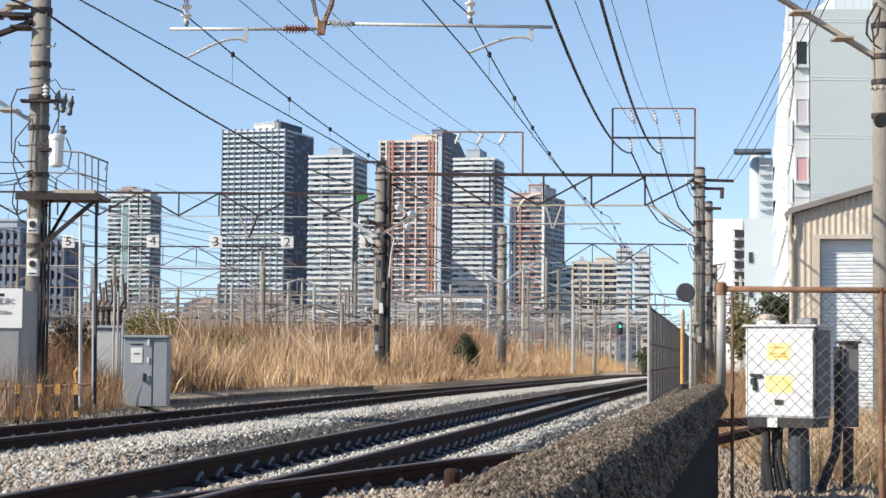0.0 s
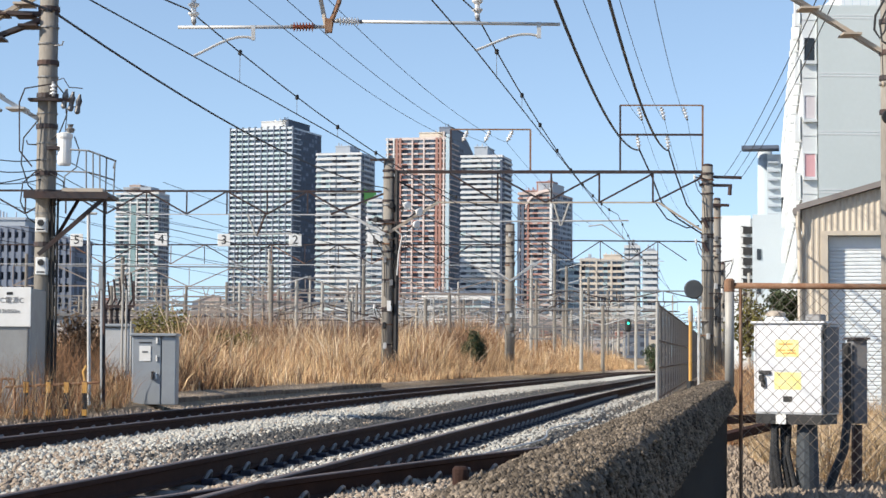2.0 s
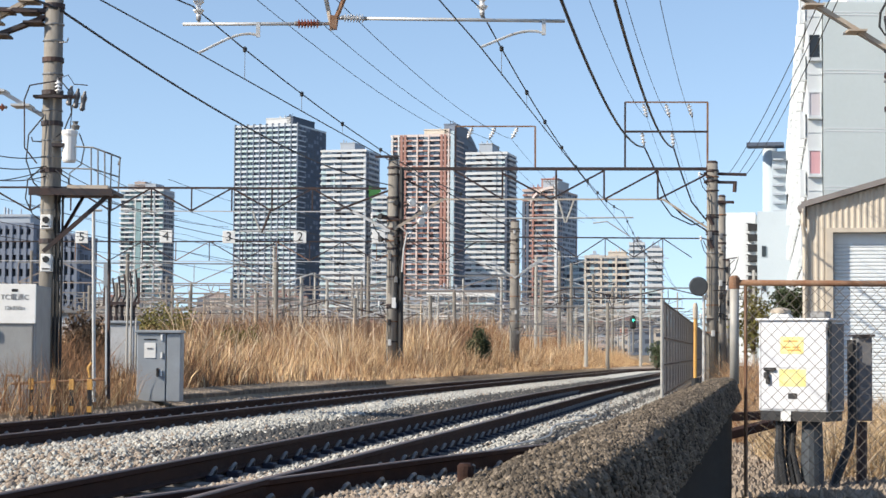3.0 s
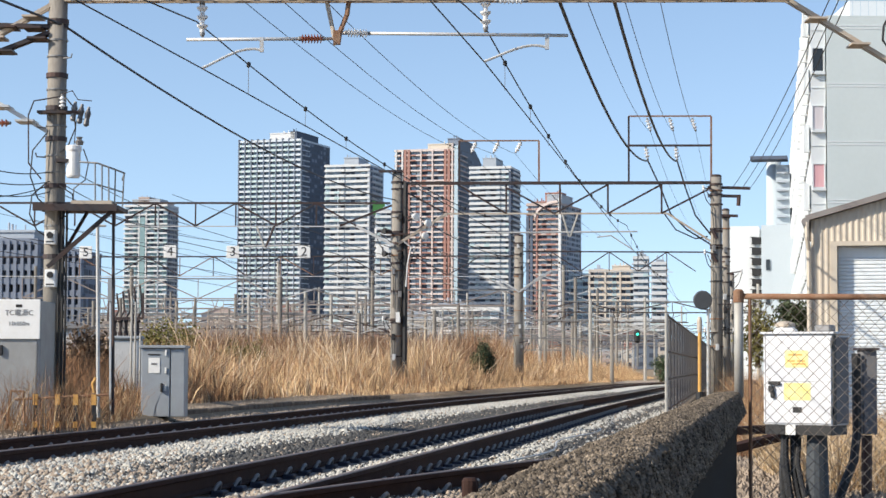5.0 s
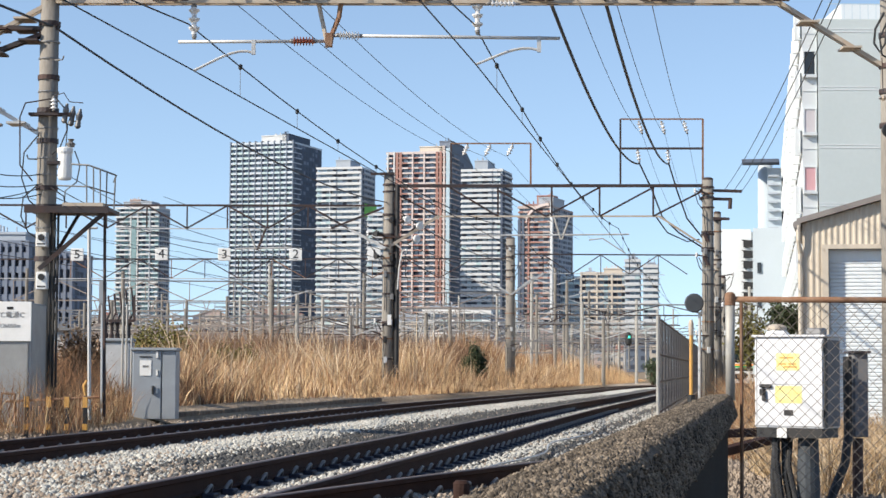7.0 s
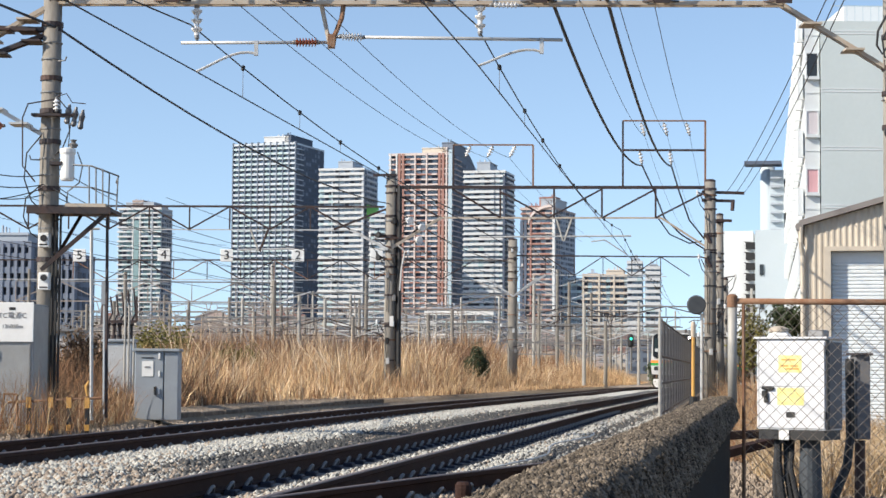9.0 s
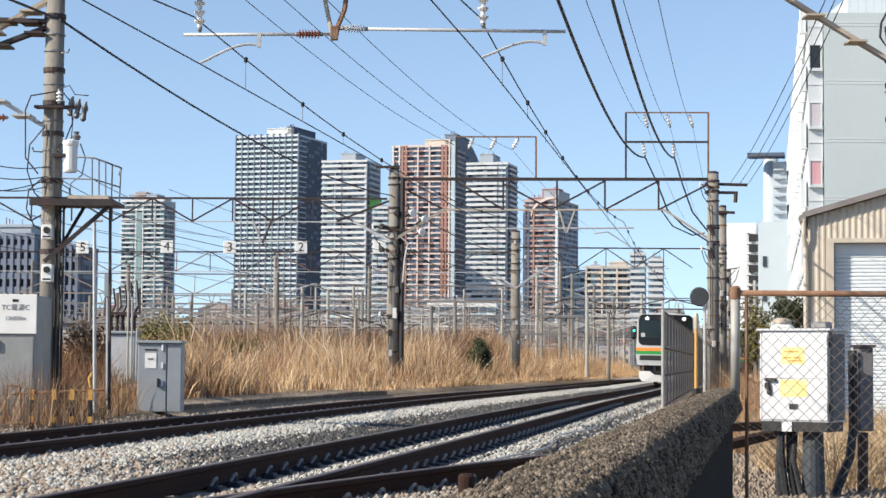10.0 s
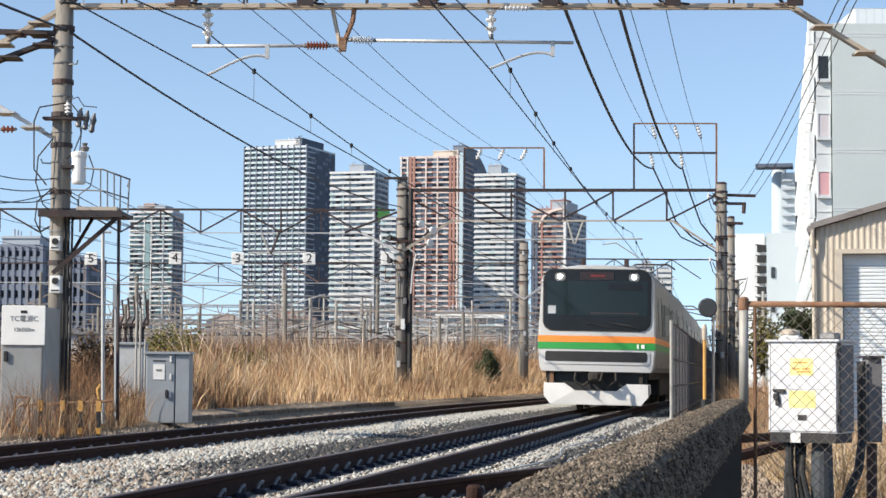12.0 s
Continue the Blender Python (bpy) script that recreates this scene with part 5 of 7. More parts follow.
rng = random.Random(11)
for k in range(150):
    y = rng.uniform(640, 980)
    x = y * rng.uniform(-0.24, 0.125)
    w = rng.choice((7, 8, 9, 10, 12, 16, 21))
    h = rng.choice((6, 8, 9, 11, 13, 16, 19)) * (1.1 if w > 14 else 1.0)
    if x > 0.04 * y:
        h *= 0.75
    house(x, y, w, 9, h, rng.choice((OFFICE, TAN, TAN2, BRICK_RED, CONC_WHITE if x < 0.04 * y else TAN, PIER_SLATE)), rng.choice((CONC_SLATE, BRICK_RED, CONC_GREY, TAN)))

crane = thing("tower_crane", "small red tower crane on the skyline", "crane", (-234.075, 1250.0, 0.0))
part("mast", Shape().tube((-234.075, 1250, 0), (-234.352, 1250.000, 73.845), 0.9, n=4), CRANE_RED, crane)
part("jib", Shape().tube((-238.400, 1250.000, 68.524), (-230.200, 1250.000, 73.874), 0.7, n=4), CRANE_RED, crane)
part("cab", Shape().box((-235.468, 1251.000, 63.306), (-232.888, 1249.000, 66.242)), CRANE_RED, crane)

# ---- buildings beside the line ----
APT_GREY = surface("grey_rendered_wall", (0.56, 0.62, 0.62), (0.50, 0.56, 0.56), 0.25, 0.85, 0, 0.05, fine=6)
APT_WHITE = surface("white_rendered_wall", (0.66, 0.69, 0.70), (0.58, 0.61, 0.62), 0.3, 0.8, 0, 0.05, fine=6)
CURTAIN = surface("pale_curtain", (0.62, 0.58, 0.60), (0.5, 0.46, 0.48), 1.5, 0.9, 0, 0, fine=9, stretch=(6, 1, 0.4))
CURTAIN_PINK = surface("pink_curtain", (0.68, 0.40, 0.42), (0.55, 0.3, 0.33), 1.5, 0.9, 0, 0, fine=9, stretch=(6, 1, 0.4))
DARK_ROOM = glass("dark_window", (0.03, 0.035, 0.04))
AX, AY = 18.40, 92.0
CX = 19.142
ATOP = 18.285
ASIDE, ALONG = 0.1785, 140.0   # the side that faces the line bears away beside it
apt = thing("apartment_building", "white and grey apartment building with balconies and curtained windows", "building", (AX, AY, -0.5))
part("wall", Shape().strip([[(CX, AY - 0.25, z), (CX + 16, AY - 0.25, z), (CX + 16 + ASIDE * ALONG, AY + ALONG, z), (CX + ASIDE * ALONG, AY + ALONG, z), (CX, AY - 0.25, z)] for z in (-0.5, ATOP)]).face([(CX, AY - 0.25, ATOP), (CX + 16, AY - 0.25, ATOP), (CX + 16 + ASIDE * ALONG, AY + ALONG, ATOP), (CX + ASIDE * ALONG, AY + ALONG, ATOP)]), APT_GREY, apt, "smooth grey end wall")
part("wall", Shape().strip([[(AX, AY, -0.5), (AX, AY, ATOP - 0.3)], [(CX, AY, -0.5), (CX, AY, ATOP - 0.3)]]).strip([[(AX, AY, -0.5), (AX, AY, ATOP - 0.3)], [(AX + ASIDE * ALONG, AY + ALONG, -0.5), (AX + ASIDE * ALONG, AY + ALONG, ATOP - 0.3)]]).strip([[(AX, AY, ATOP - 0.3), (CX, AY, ATOP - 0.3)], [(AX + ASIDE * ALONG, AY + ALONG, ATOP - 0.3), (CX + ASIDE * ALONG, AY + ALONG, ATOP - 0.3)]]), APT_WHITE, apt, "white rendered wall")
FLOOR = 2.885
for k in range(6):
    zb = 14.812 - k * FLOOR + FLOOR
    if zb < 0.5:
        break
    part("string_course", Shape().box((CX - 0.02, AY - 0.265, zb - 0.08), (CX + 16, AY - 0.252, zb - 0.02)).box((CX - 0.02, AY - 0.265, zb + 0.06), (CX + 16, AY - 0.252, zb + 0.11)), APT_WHITE, apt)
    part("string_course", Shape().box((AX, AY - 0.03, zb - 0.12), (CX - 0.02, AY - 0.002, zb - 0.05)), APT_WHITE, apt)
    # windows of the end bay
    z1 = 16.671 - (k) * FLOOR
    z0 = z1 - 1.165
    x0, x1 = 18.476, 19.086
    win = part("window", Shape().box((x0 - 0.05, AY - 0.04, z0 - 0.05), (x1, AY - 0.003, z1 + 0.06)), APT_WHITE, apt)
    part("pane", Shape().box((x0, AY - 0.055, z0 + 0.05), (x1 - 0.06, AY - 0.045, z1)), DARK_ROOM if k == 0 else (CURTAIN_PINK if k == 2 else CURTAIN), win)
    part("window_frame", Shape().box((x0 - 0.05, AY - 0.09, z0), (x0 + 0.02, AY - 0.04, z1 + 0.04)).box((x0, AY - 0.09, z1), (x1, AY - 0.04, z1 + 0.06)).box((x1 - 0.07, AY - 0.09, z0), (x1 - 0.01, AY - 0.04, z1)), APT_WHITE, win)
    part("window_sill", Shape().box((x0 - 0.07, AY - 0.22, z0 - 0.14), (x1 + 0.02, AY - 0.003, z0 - 0.02)), APT_WHITE, win)
    # balcony along the side that faces the line
    zf = zb - 0.3
    bs = Shape()
    n = 36
    L = ALONG
    q = [(AX - 0.10 + ASIDE * L * f, AY + L * f) for f in (0, 1)]
    bs.strip([[(q[0][0] - 0.0, q[0][1], zf), (q[1][0], q[1][1], zf)], [(q[0][0], q[0][1], zf + 1.1), (q[1][0], q[1][1], zf + 1.1)], [(q[0][0] + 0.08, q[0][1], zf + 1.1), (q[1][0] + 0.08, q[1][1], zf + 1.1)]])
    bs.strip([[(q[0][0], q[0][1], zf), (q[1][0], q[1][1], zf)], [(AX, AY, zf), (AX + ASIDE * L, AY + L, zf)]])
    part("balcony", bs, APT_WHITE, apt)
    for j in range(n):
        c = (AX - 0.1 + ASIDE * L * j / n, AY + 0.2 + L * j / n)
        part("partition", Shape().box((c[0] - 0.22, c[1], zf - 0.1), (c[0] + 0.12, c[1] + 0.25, zf + 1.25)), APT_WHITE, apt)
part("roof_railing", Shape().path([(CX + 0.8, AY + 1, ATOP + 1.0), (CX + 14, AY + 1, ATOP + 1.0)], 0.03, n=4), GLASS_PALE, apt)
for k in range(28):
    part("baluster", Shape().tube((CX + 0.8 + 0.4 * k, AY + 1, ATOP), (CX + 0.8 + 0.4 * k, AY + 1, ATOP + 1.0), 0.015, n=4), GLASS_PALE, apt)
part("penthouse", Shape().box((CX + 3, AY + 8, ATOP - 0.2), (CX + 9, AY + 14, ATOP + 2.4)), APT_WHITE, apt)

WB_BLUE = surface("pale_blue_render", (0.46, 0.52, 0.56), (0.41, 0.47, 0.51), 0.3, 0.85, 0, 0.05, fine=6)
wb = thing("white_building", "white building with a round stair tower and flat dark roof", "building", (28.762, 160.000, 1.100))
part("stair_tower", Shape().tube((28.631, 162.000, 0.516), (28.718, 162.000, 19.029), 0.627, n=20), WB_BLUE, wb, smooth=True)
part("stair_wall", Shape().box((28.944, 160, -0.5), (30.151, 170, 18.229)), WB_BLUE, wb)
part("roof_slab", Shape().box((26.844, 158.7, 18.597), (29.963, 161, 18.887)), CONC_SLATE, wb)
for k in range(7):
    z = 17.450 - k * 0.75
    part("louvre", Shape().box((29.041, 159.6, z), (29.910, 160, z + 0.18)), CONC_GREY, wb)
part("lower_block", Shape().box((27.772, 158, -0.5), (30.6, 172, 12.923)), WB_BLUE, wb)
for k in range(3):
    z = 9.092 - k * 2.9
    part("window", Shape().box((28.153, 157.9, z), (28.487, 157.97, z + 0.9)), DARK_ROOM, wb)
sb = thing("white_building", "plain white building with stepped black shapes as balcony shadows", "building", (24.482, 150.000, 1.070))
part("wall", Shape().box((23.015, 150, -0.5), (25.777, 168, 12.201)), APT_WHITE, sb)
part("side_wing", Shape().box((25.777, 151.5, -0.5), (26.094, 165, 12.075)), APT_WHITE, sb)
# black shapes stand in for the dark shadows between white balconies
for k in range(8):
    z = 11.028 - k * 0.837
    part("balcony", Shape().strip([[(25.777, 150.2, z), (25.777, 150.2, z + 0.28)], [(25.053, 149.6, z + 0.25), (25.053, 149.6, z + 0.30)], [(25.143, 149.6, z - 0.3), (25.143, 149.6, z - 0.28)], [(25.777, 150.2, z - 0.35), (25.777, 150.2, z - 0.3)]]).box((25.188, 149.7, z - 0.3), (26.003, 150.3, z + 0.25)), BLACK, sb)

# the corrugated shed
SHED = surface("corrugated_sheet", (0.56, 0.50, 0.41), (0.42, 0.36, 0.29), 0.8, 0.6, 0.15, 0.05, fine=8, stretch=(1, 1, 0.2))
SHUTTER = surface("white_shutter", (0.70, 0.74, 0.76), (0.6, 0.64, 0.67), 1.0, 0.5, 0.1, 0.02, fine=9)
SHED_ROOF = surface("shed_roof_edge", (0.25, 0.23, 0.22), (0.18, 0.16, 0.15), 1.0, 0.7, 0.2, 0.1)
SX, SY = 9.981, 50.0
DX0, DZ = 10.660, 4.142
EAVE, RISE = 4.817, 0.285
shed = thing("corrugated_shed", "pale corrugated metal shed with a roller shutter door", "shed", (SX, SY, -0.55))
SLAB_W = 6.4


def roof_z(x):
    return EAVE + (x - SX) * RISE


for lo, hi in (((SX, SY + 0.1, -0.55), (SX + 0.1, SY + 12, EAVE - 0.05)), ((SX + 2 * SLAB_W, SY + 0.1, -0.55), (SX + 2 * SLAB_W + 0.1, SY + 12, EAVE - 0.05)), ((SX, SY + 12, -0.55), (SX + 2 * SLAB_W, SY + 12.1, EAVE))):
    part("wall", Shape().box(lo, hi), SHED, shed)
px_ = SX
k = 0
while px_ < SX + 2 * SLAB_W - 0.01:
    x1 = px_ + 0.64
    mid = min(px_ + 0.32, SX + SLAB_W) - SX
    inside = DX0 - 0.05 < px_ + 0.3 < DX0 + 4.6
    s = Shape()
    zb = DZ + 0.12 if inside else -0.55
    rows = [[], []]
    for j in range(17):
        x = px_ + 0.64 * j / 16
        d = (0.0, 0.0, 0.022, 0.022)[j % 4]
        zt = roof_z(x) if x < SX + SLAB_W else roof_z(2 * (SX + SLAB_W) - x)
        rows[0].append((x, SY - d, zb))
        rows[1].append((x, SY - d, zt))
    s.strip(rows)
    part("cladding_sheet", s, SHED, shed)
    px_ = x1
    k += 1
part("door_frame", Shape().box((DX0 - 0.16, SY - 0.06, -0.55), (DX0, SY + 0.1, DZ + 0.12)).box((DX0, SY - 0.06, DZ), (DX0 + 4.7, SY + 0.1, DZ + 0.12)).box((DX0 + 4.7, SY - 0.06, -0.55), (DX0 + 4.86, SY + 0.1, DZ + 0.12)), SHED, shed, "pale door surround")
part("door_reveal", Shape().box((DX0, SY + 0.1, -0.55), (DX0 + 0.02, SY + 0.3, DZ)).box((DX0, SY + 0.1, DZ - 0.02), (DX0 + 4.7, SY + 0.3, DZ)), GREY_PAINT, shed)
shut = part("roller_shutter", Shape().box((DX0, SY + 0.3, -0.55), (DX0 + 4.7, SY + 0.36, DZ)), SHUTTER, shed, "white ribbed roller shutter")
sm = Shape().strip([[(0, -0.0, 0), (4.6, -0.0, 0)], [(0, -0.03, 0.02), (4.6, -0.03, 0.02)], [(0, -0.03, 0.07), (4.6, -0.03, 0.07)], [(0, 0, 0.095), (4.6, 0, 0.095)]]).mesh("shutter_slat", [SHUTTER])
for k in range(44):
    piece("shutter_slat", sm, shut, pose(DX0 + 0.05 - SX, 0.295, 0.1 * k))
r = Shape()
for a, b in ((SX - 0.14, SX + SLAB_W), (SX + SLAB_W, SX + 2 * SLAB_W + 0.14)):
    za, zc = (roof_z(a), roof_z(b)) if a < SX + 1 else (roof_z(a), roof_z(2 * (SX + SLAB_W) - b))
    r.strip([[(a, SY - 0.25, za + 0.02), (b, SY - 0.25, zc + 0.02)], [(a, SY - 0.25, za + 0.17), (b, SY - 0.25, zc + 0.17)], [(a, SY + 12.2, za + 0.17), (b, SY + 12.2, zc + 0.17)], [(a, SY + 12.2, za + 0.02), (b, SY + 12.2, zc + 0.02)], [(a, SY - 0.25, za + 0.02), (b, SY - 0.25, zc + 0.02)]])
    r.face([(a, SY - 0.25, za + 0.02), (a, SY - 0.25, za + 0.17), (a, SY + 12.2, za + 0.17), (a, SY + 12.2, za + 0.02)])
part("roof", r, SHED_ROOF, shed)
part("gutter", Shape().path([(SX - 0.14, SY - 0.25, EAVE - 0.04), (SX - 0.14, SY + 12, EAVE - 0.04)], 0.11, n=8), SHED_ROOF, shed)
part("downpipe", Shape().path([(SX - 0.10, SY - 0.20, EAVE - 0.05), (SX - 0.10, SY - 0.20, EAVE - 0.45), (SX - 0.06, SY - 0.08, EAVE - 0.8), (SX - 0.06, SY - 0.08, -0.5)], 0.06, n=8), SHED, shed)
shed.matrix_basis = pose(SX, SY, -0.55, 0, 0, -13)
wb.matrix_basis = Matrix.Translation(wb.location) @ pose(0, 0, 0, 0, 0, -12)
sb.matrix_basis = Matrix.Translation(Vector(EYE).lerp(sb.location, 1.25)) @ pose(0, 0, 0, 0, 0, -11) @ Matrix.Scale(1.25, 4)


# ---- fence along the line ----
FENCE_SLOPE = 0.160
FX, FY = 4.394, 36.0
FTOP, FLOW = 1.916, 0.02
FENCE = surface("grey_fence_steel", (0.105, 0.10, 0.10), (0.065, 0.06, 0.06), 3, 0.6, 0.2, 0.05)
fence = thing("mesh_fence", "grey steel mesh fence along the line", "fence", (FX, FY, FLOW))
pm = Shape().tube((0, 0, -0.3), (0, 0, FTOP - FLOW), 0.026, n=8).mesh("post", [FENCE])
first = Shape().tube((0, 0, -0.3), (0, 0, FTOP - FLOW + 0.02), 0.034, n=10).mesh("post", [POST_GREY])
pan = Shape()
H = FTOP - FLOW
for k in range(15):
    y = 0.13 * k + 0.06
    pan.tube((FENCE_SLOPE * y, y, 0.02), (FENCE_SLOPE * y, y, H - 0.03), 0.0022, n=4, caps=False)
for k in range(13):
    z = 0.1 + (H - 0.2) * k / 12
    pan.tube((0, 0, z), (FENCE_SLOPE * 2, 2, z), 0.003, n=4, caps=False)
pan_me = pan.mesh("mesh_panel", [FENCE])
rail_me = Shape().tube((0, 0, 0), (FENCE_SLOPE * 2, 2, 0), 0.02, n=6).mesh("rail", [STEEL_DARK])
N = 32
for k in range(N + 1):
    x, y = FENCE_SLOPE * 2 * k, 2.0 * k
    piece("post", first if k == 0 else pm, fence, pose(x, y, 0))
    if k < N:
        piece("mesh_panel", pan_me, fence, pose(x, y, 0))
        for z in (0.06, H * 0.34, H * 0.62, H - 0.02):
            piece("rail", rail_me, fence, pose(x, y, z))
part("base_kerb", Shape().strip([[(FX - 0.1, FY - 0.3, -0.6), (FX - 0.1, FY - 0.3, -0.02), (FX + 0.1, FY - 0.3, -0.02), (FX + 0.1, FY - 0.3, -0.6)], [(FX - 0.1 + FENCE_SLOPE * 64, FY + 64, -0.6), (FX - 0.1 + FENCE_SLOPE * 64, FY + 64, -0.02), (FX + 0.1 + FENCE_SLOPE * 64, FY + 64, -0.02), (FX + 0.1 + FENCE_SLOPE * 64, FY + 64, -0.6)]]), WALLC, fence)

yp = thing("marker_post", "slim yellow post with a pale cap", "post", (3.353, 24.000, 0.527))
part("shaft", Shape().tube((3.352, 24.000, -0.083), (3.355, 24.000, 1.356), 0.023, n=10), YELLOW, yp)
part("cap", Shape().lathe((3.355, 24.000, 1.342), [(0, 0.032), (0.15, 0.034), (0.2, 0.02)], 12), CREAM, yp)
part("base_sleeve", Shape().lathe((3.353, 24.000, 0.384), [(0, 0.05), (0.2, 0.05)], 10), BLACK, yp)
DISC = surface("faded_black_paint", (0.05, 0.06, 0.07), (0.035, 0.04, 0.05), 4, 0.7, 0, 0.05)
disc = thing("round_signal_back", "dark round signal disc on a slim post", "signal", (8.480, 60.000, 3.035))
part("disc", Shape().lathe((8.480, 60.000, 3.035), [(0, 0.30), (0.06, 0.31), (0.1, 0.27)], 22, axis=(0, -1, 0)), DISC, disc)
part("post", Shape().tube((8.675, 60.100, 2.768), (8.667, 60.100, -0.121), 0.05, n=8), STEEL_PALE, disc)
part("bracket", Shape().path([(8.494, 60.100, 2.912), (8.747, 60.100, 2.914), (8.747, 60.100, 2.660)], 0.04, n=6), STEEL_PALE, disc)
sig = thing("railway_signal", "dark signal head showing a green light", "signal", (17.548, 165.000, 1.022))
part("post", Shape().tube((17.630, 165.300, 0.923), (17.630, 165.300, 4.252), 0.09, n=8), STEEL_GREY, sig)
part("head", Shape().lathe((17.548, 165.000, 3.005), [(0, 0.18), (0.15, 0.28), (0.93, 0.28), (1.16, 0.13)], 14), BLACK, sig)
part("lens", Shape().lathe((17.555, 164.600, 3.743), [(0, 0.11), (0.05, 0.10)], 14, axis=(0, -1, 0)), surface("green_signal_light", (0.05, 0.9, 0.6), (0.05, 0.9, 0.6), 3, 0.3, 0, 0, glow=1.2), sig)

# ---- chain-link fence beside the wall ----
GY = 18.4
GX0, GX1 = 2.956, 4.534
GTOP = 1.624
gate = thing("chain_link_fence", "rusty chain-link fence with tubular posts", "fence", (GX0, GY, -0.55))
part("post", Shape().tube((GX0, GY, 0.60), (GX0, GY, GTOP + 0.01), 0.046, n=14), POST_GREY, gate, "pale galvanised post", smooth=True)
part("post_cap", Shape().lathe((GX0, GY, GTOP - 0.09), [(0, 0.052), (0.11, 0.052), (0.13, 0.03)], 14), RUST, gate)
part("post", Shape().tube((GX1, GY, -0.7), (GX1, GY, GTOP), 0.03, n=12), RUST, gate)
part("top_rail", Shape().tube((GX0, GY, GTOP - 0.03), (GX1 + 1.2, GY, GTOP - 0.03), 0.03, n=12), RUST, gate, smooth=True)
part("side_rail", Shape().tube((GX0 + 0.11, GY, -0.5), (GX0 + 0.11, GY, GTOP - 0.05), 0.018, n=8), RUST, gate)
net = Shape()
PITCH = 0.122
z0, z1 = -0.5, GTOP - 0.04
cols = int((GX1 + 1.0 - GX0 - 0.1) / PITCH)
rows_n = int((z1 - z0) / (PITCH / 2))
for c in range(cols):
    x = GX0 + 0.12 + PITCH * c
    for r in range(rows_n):
        a = (x + (PITCH / 2 if r % 2 else 0), GY + (0.004 if r % 2 else -0.004), z0 + r * PITCH / 2)
        b = (x + (0 if r % 2 else PITCH / 2), GY + (-0.004 if r % 2 else 0.004), z0 + (r + 1) * PITCH / 2)
        net.tube(a, b, 0.0034, n=4, caps=False)
        a2 = (x + (PITCH / 2 if r % 2 else PITCH), a[1], a[2])
        b2 = (x + (PITCH if r % 2 else PITCH / 2), b[1], b[2])
        net.tube(a2, b2, 0.0034, n=4, caps=False)
WIREMESH = surface("weathered_wire", (0.22, 0.19, 0.165), (0.10, 0.08, 0.065), 3, 0.7, 0.2, 0)
part("wire_netting", net, WIREMESH, gate)

# ---- the white box behind the chain-link ----
YELLOW_PALE = surface("faded_yellow_sticker", (0.80, 0.68, 0.22), (0.78, 0.72, 0.42), 12, 0.5, 0, 0)
# grey of the narrow box; on the control box it paints the side's shade
BOX_SIDE = surface("box_grey_and_side_shade", (0.19, 0.19, 0.195), (0.13, 0.13, 0.135), 4, 0.8, 0, 0.05)
BOX_WHITE = surface("white_box_enamel", (0.63, 0.64, 0.665), (0.55, 0.56, 0.58), 3, 0.6, 0, 0.05)
BX, BY, BZ = 3.887, 19.8, 0.298
BW, BH, BD = 0.385, 0.949, 0.44
ctl = thing("control_box", "white metal control box with faded yellow stickers on a post", "control box", (BX, BY, BZ))


def local(name, shape, mat, parent, label=""):
    ob = new(name, shape.mesh(name, stack(mat)))
    ob.parent = parent
    return tagged(ob, label)


body = local("body", Shape().box((-BW, -BD / 2, 0), (BW, BD / 2, BH), bevel=0.008), BOX_WHITE, ctl)
local("lid", Shape().box((-BW - 0.03, -BD / 2 - 0.03, BH), (BW + 0.03, BD / 2 + 0.03, BH + 0.025), bevel=0.006), BOX_WHITE, ctl)
door = local("door", Shape().box((-BW + 0.03, -BD / 2 - 0.012, 0.02), (BW - 0.01, -BD / 2 - 0.001, BH - 0.03), bevel=0.004), BOX_WHITE, ctl)
local("door_gap", Shape().box((-BW + 0.022, -BD / 2 - 0.004, 0.015), (-BW + 0.03, -BD / 2 - 0.001, BH - 0.02)), BLACK, door)
local("handle", Shape().box((-BW + 0.07, -BD / 2 - 0.05, 0.42), (-BW + 0.20, -BD / 2 - 0.012, 0.455), bevel=0.008).box((-BW + 0.075, -BD / 2 - 0.06, 0.34), (-BW + 0.13, -BD / 2 - 0.012, 0.41), bevel=0.01).box((-BW + 0.095, -BD / 2 - 0.05, 0.28), (-BW + 0.14, -BD / 2 - 0.02, 0.35), bevel=0.01), BLACK, door)
for z in (0.12, 0.8):
    local("hinge", Shape().tube((BW - 0.005, -BD / 2 - 0.015, z), (BW - 0.005, -BD / 2 - 0.015, z + 0.08), 0.012, n=8), STEEL_GREY, door)
st = local("sticker", Shape().box((-0.135, -BD / 2 - 0.0145, 0.60), (0.125, -BD / 2 - 0.0125, 0.78)), YELLOW_PALE, door)
for k, (a, b, z) in enumerate(((-0.10, 0.06, 0.725), (-0.11, -0.02, 0.66), (0.0, 0.09, 0.66), (-0.05, 0.1, 0.63))):
    local("lettering_bar", Shape().box((a, -BD / 2 - 0.0165, z), (b, -BD / 2 - 0.0146, z + 0.018)), YELLOW, st)
local("sticker", Shape().box((-0.15, -BD / 2 - 0.0145, 0.26), (0.15, -BD / 2 - 0.0125, 0.44)), YELLOW_PALE, door)
local("name_plate", Shape().box((-0.05, -BD / 2 - 0.015, 0.13), (0.05, -BD / 2 - 0.0125, 0.19)), BLACK, door)
local("seam", Shape().box((-BW + 0.05, -BD / 2 - 0.0135, 0.452), (BW - 0.02, -BD / 2 - 0.0125, 0.457)), STEEL_GREY, door)
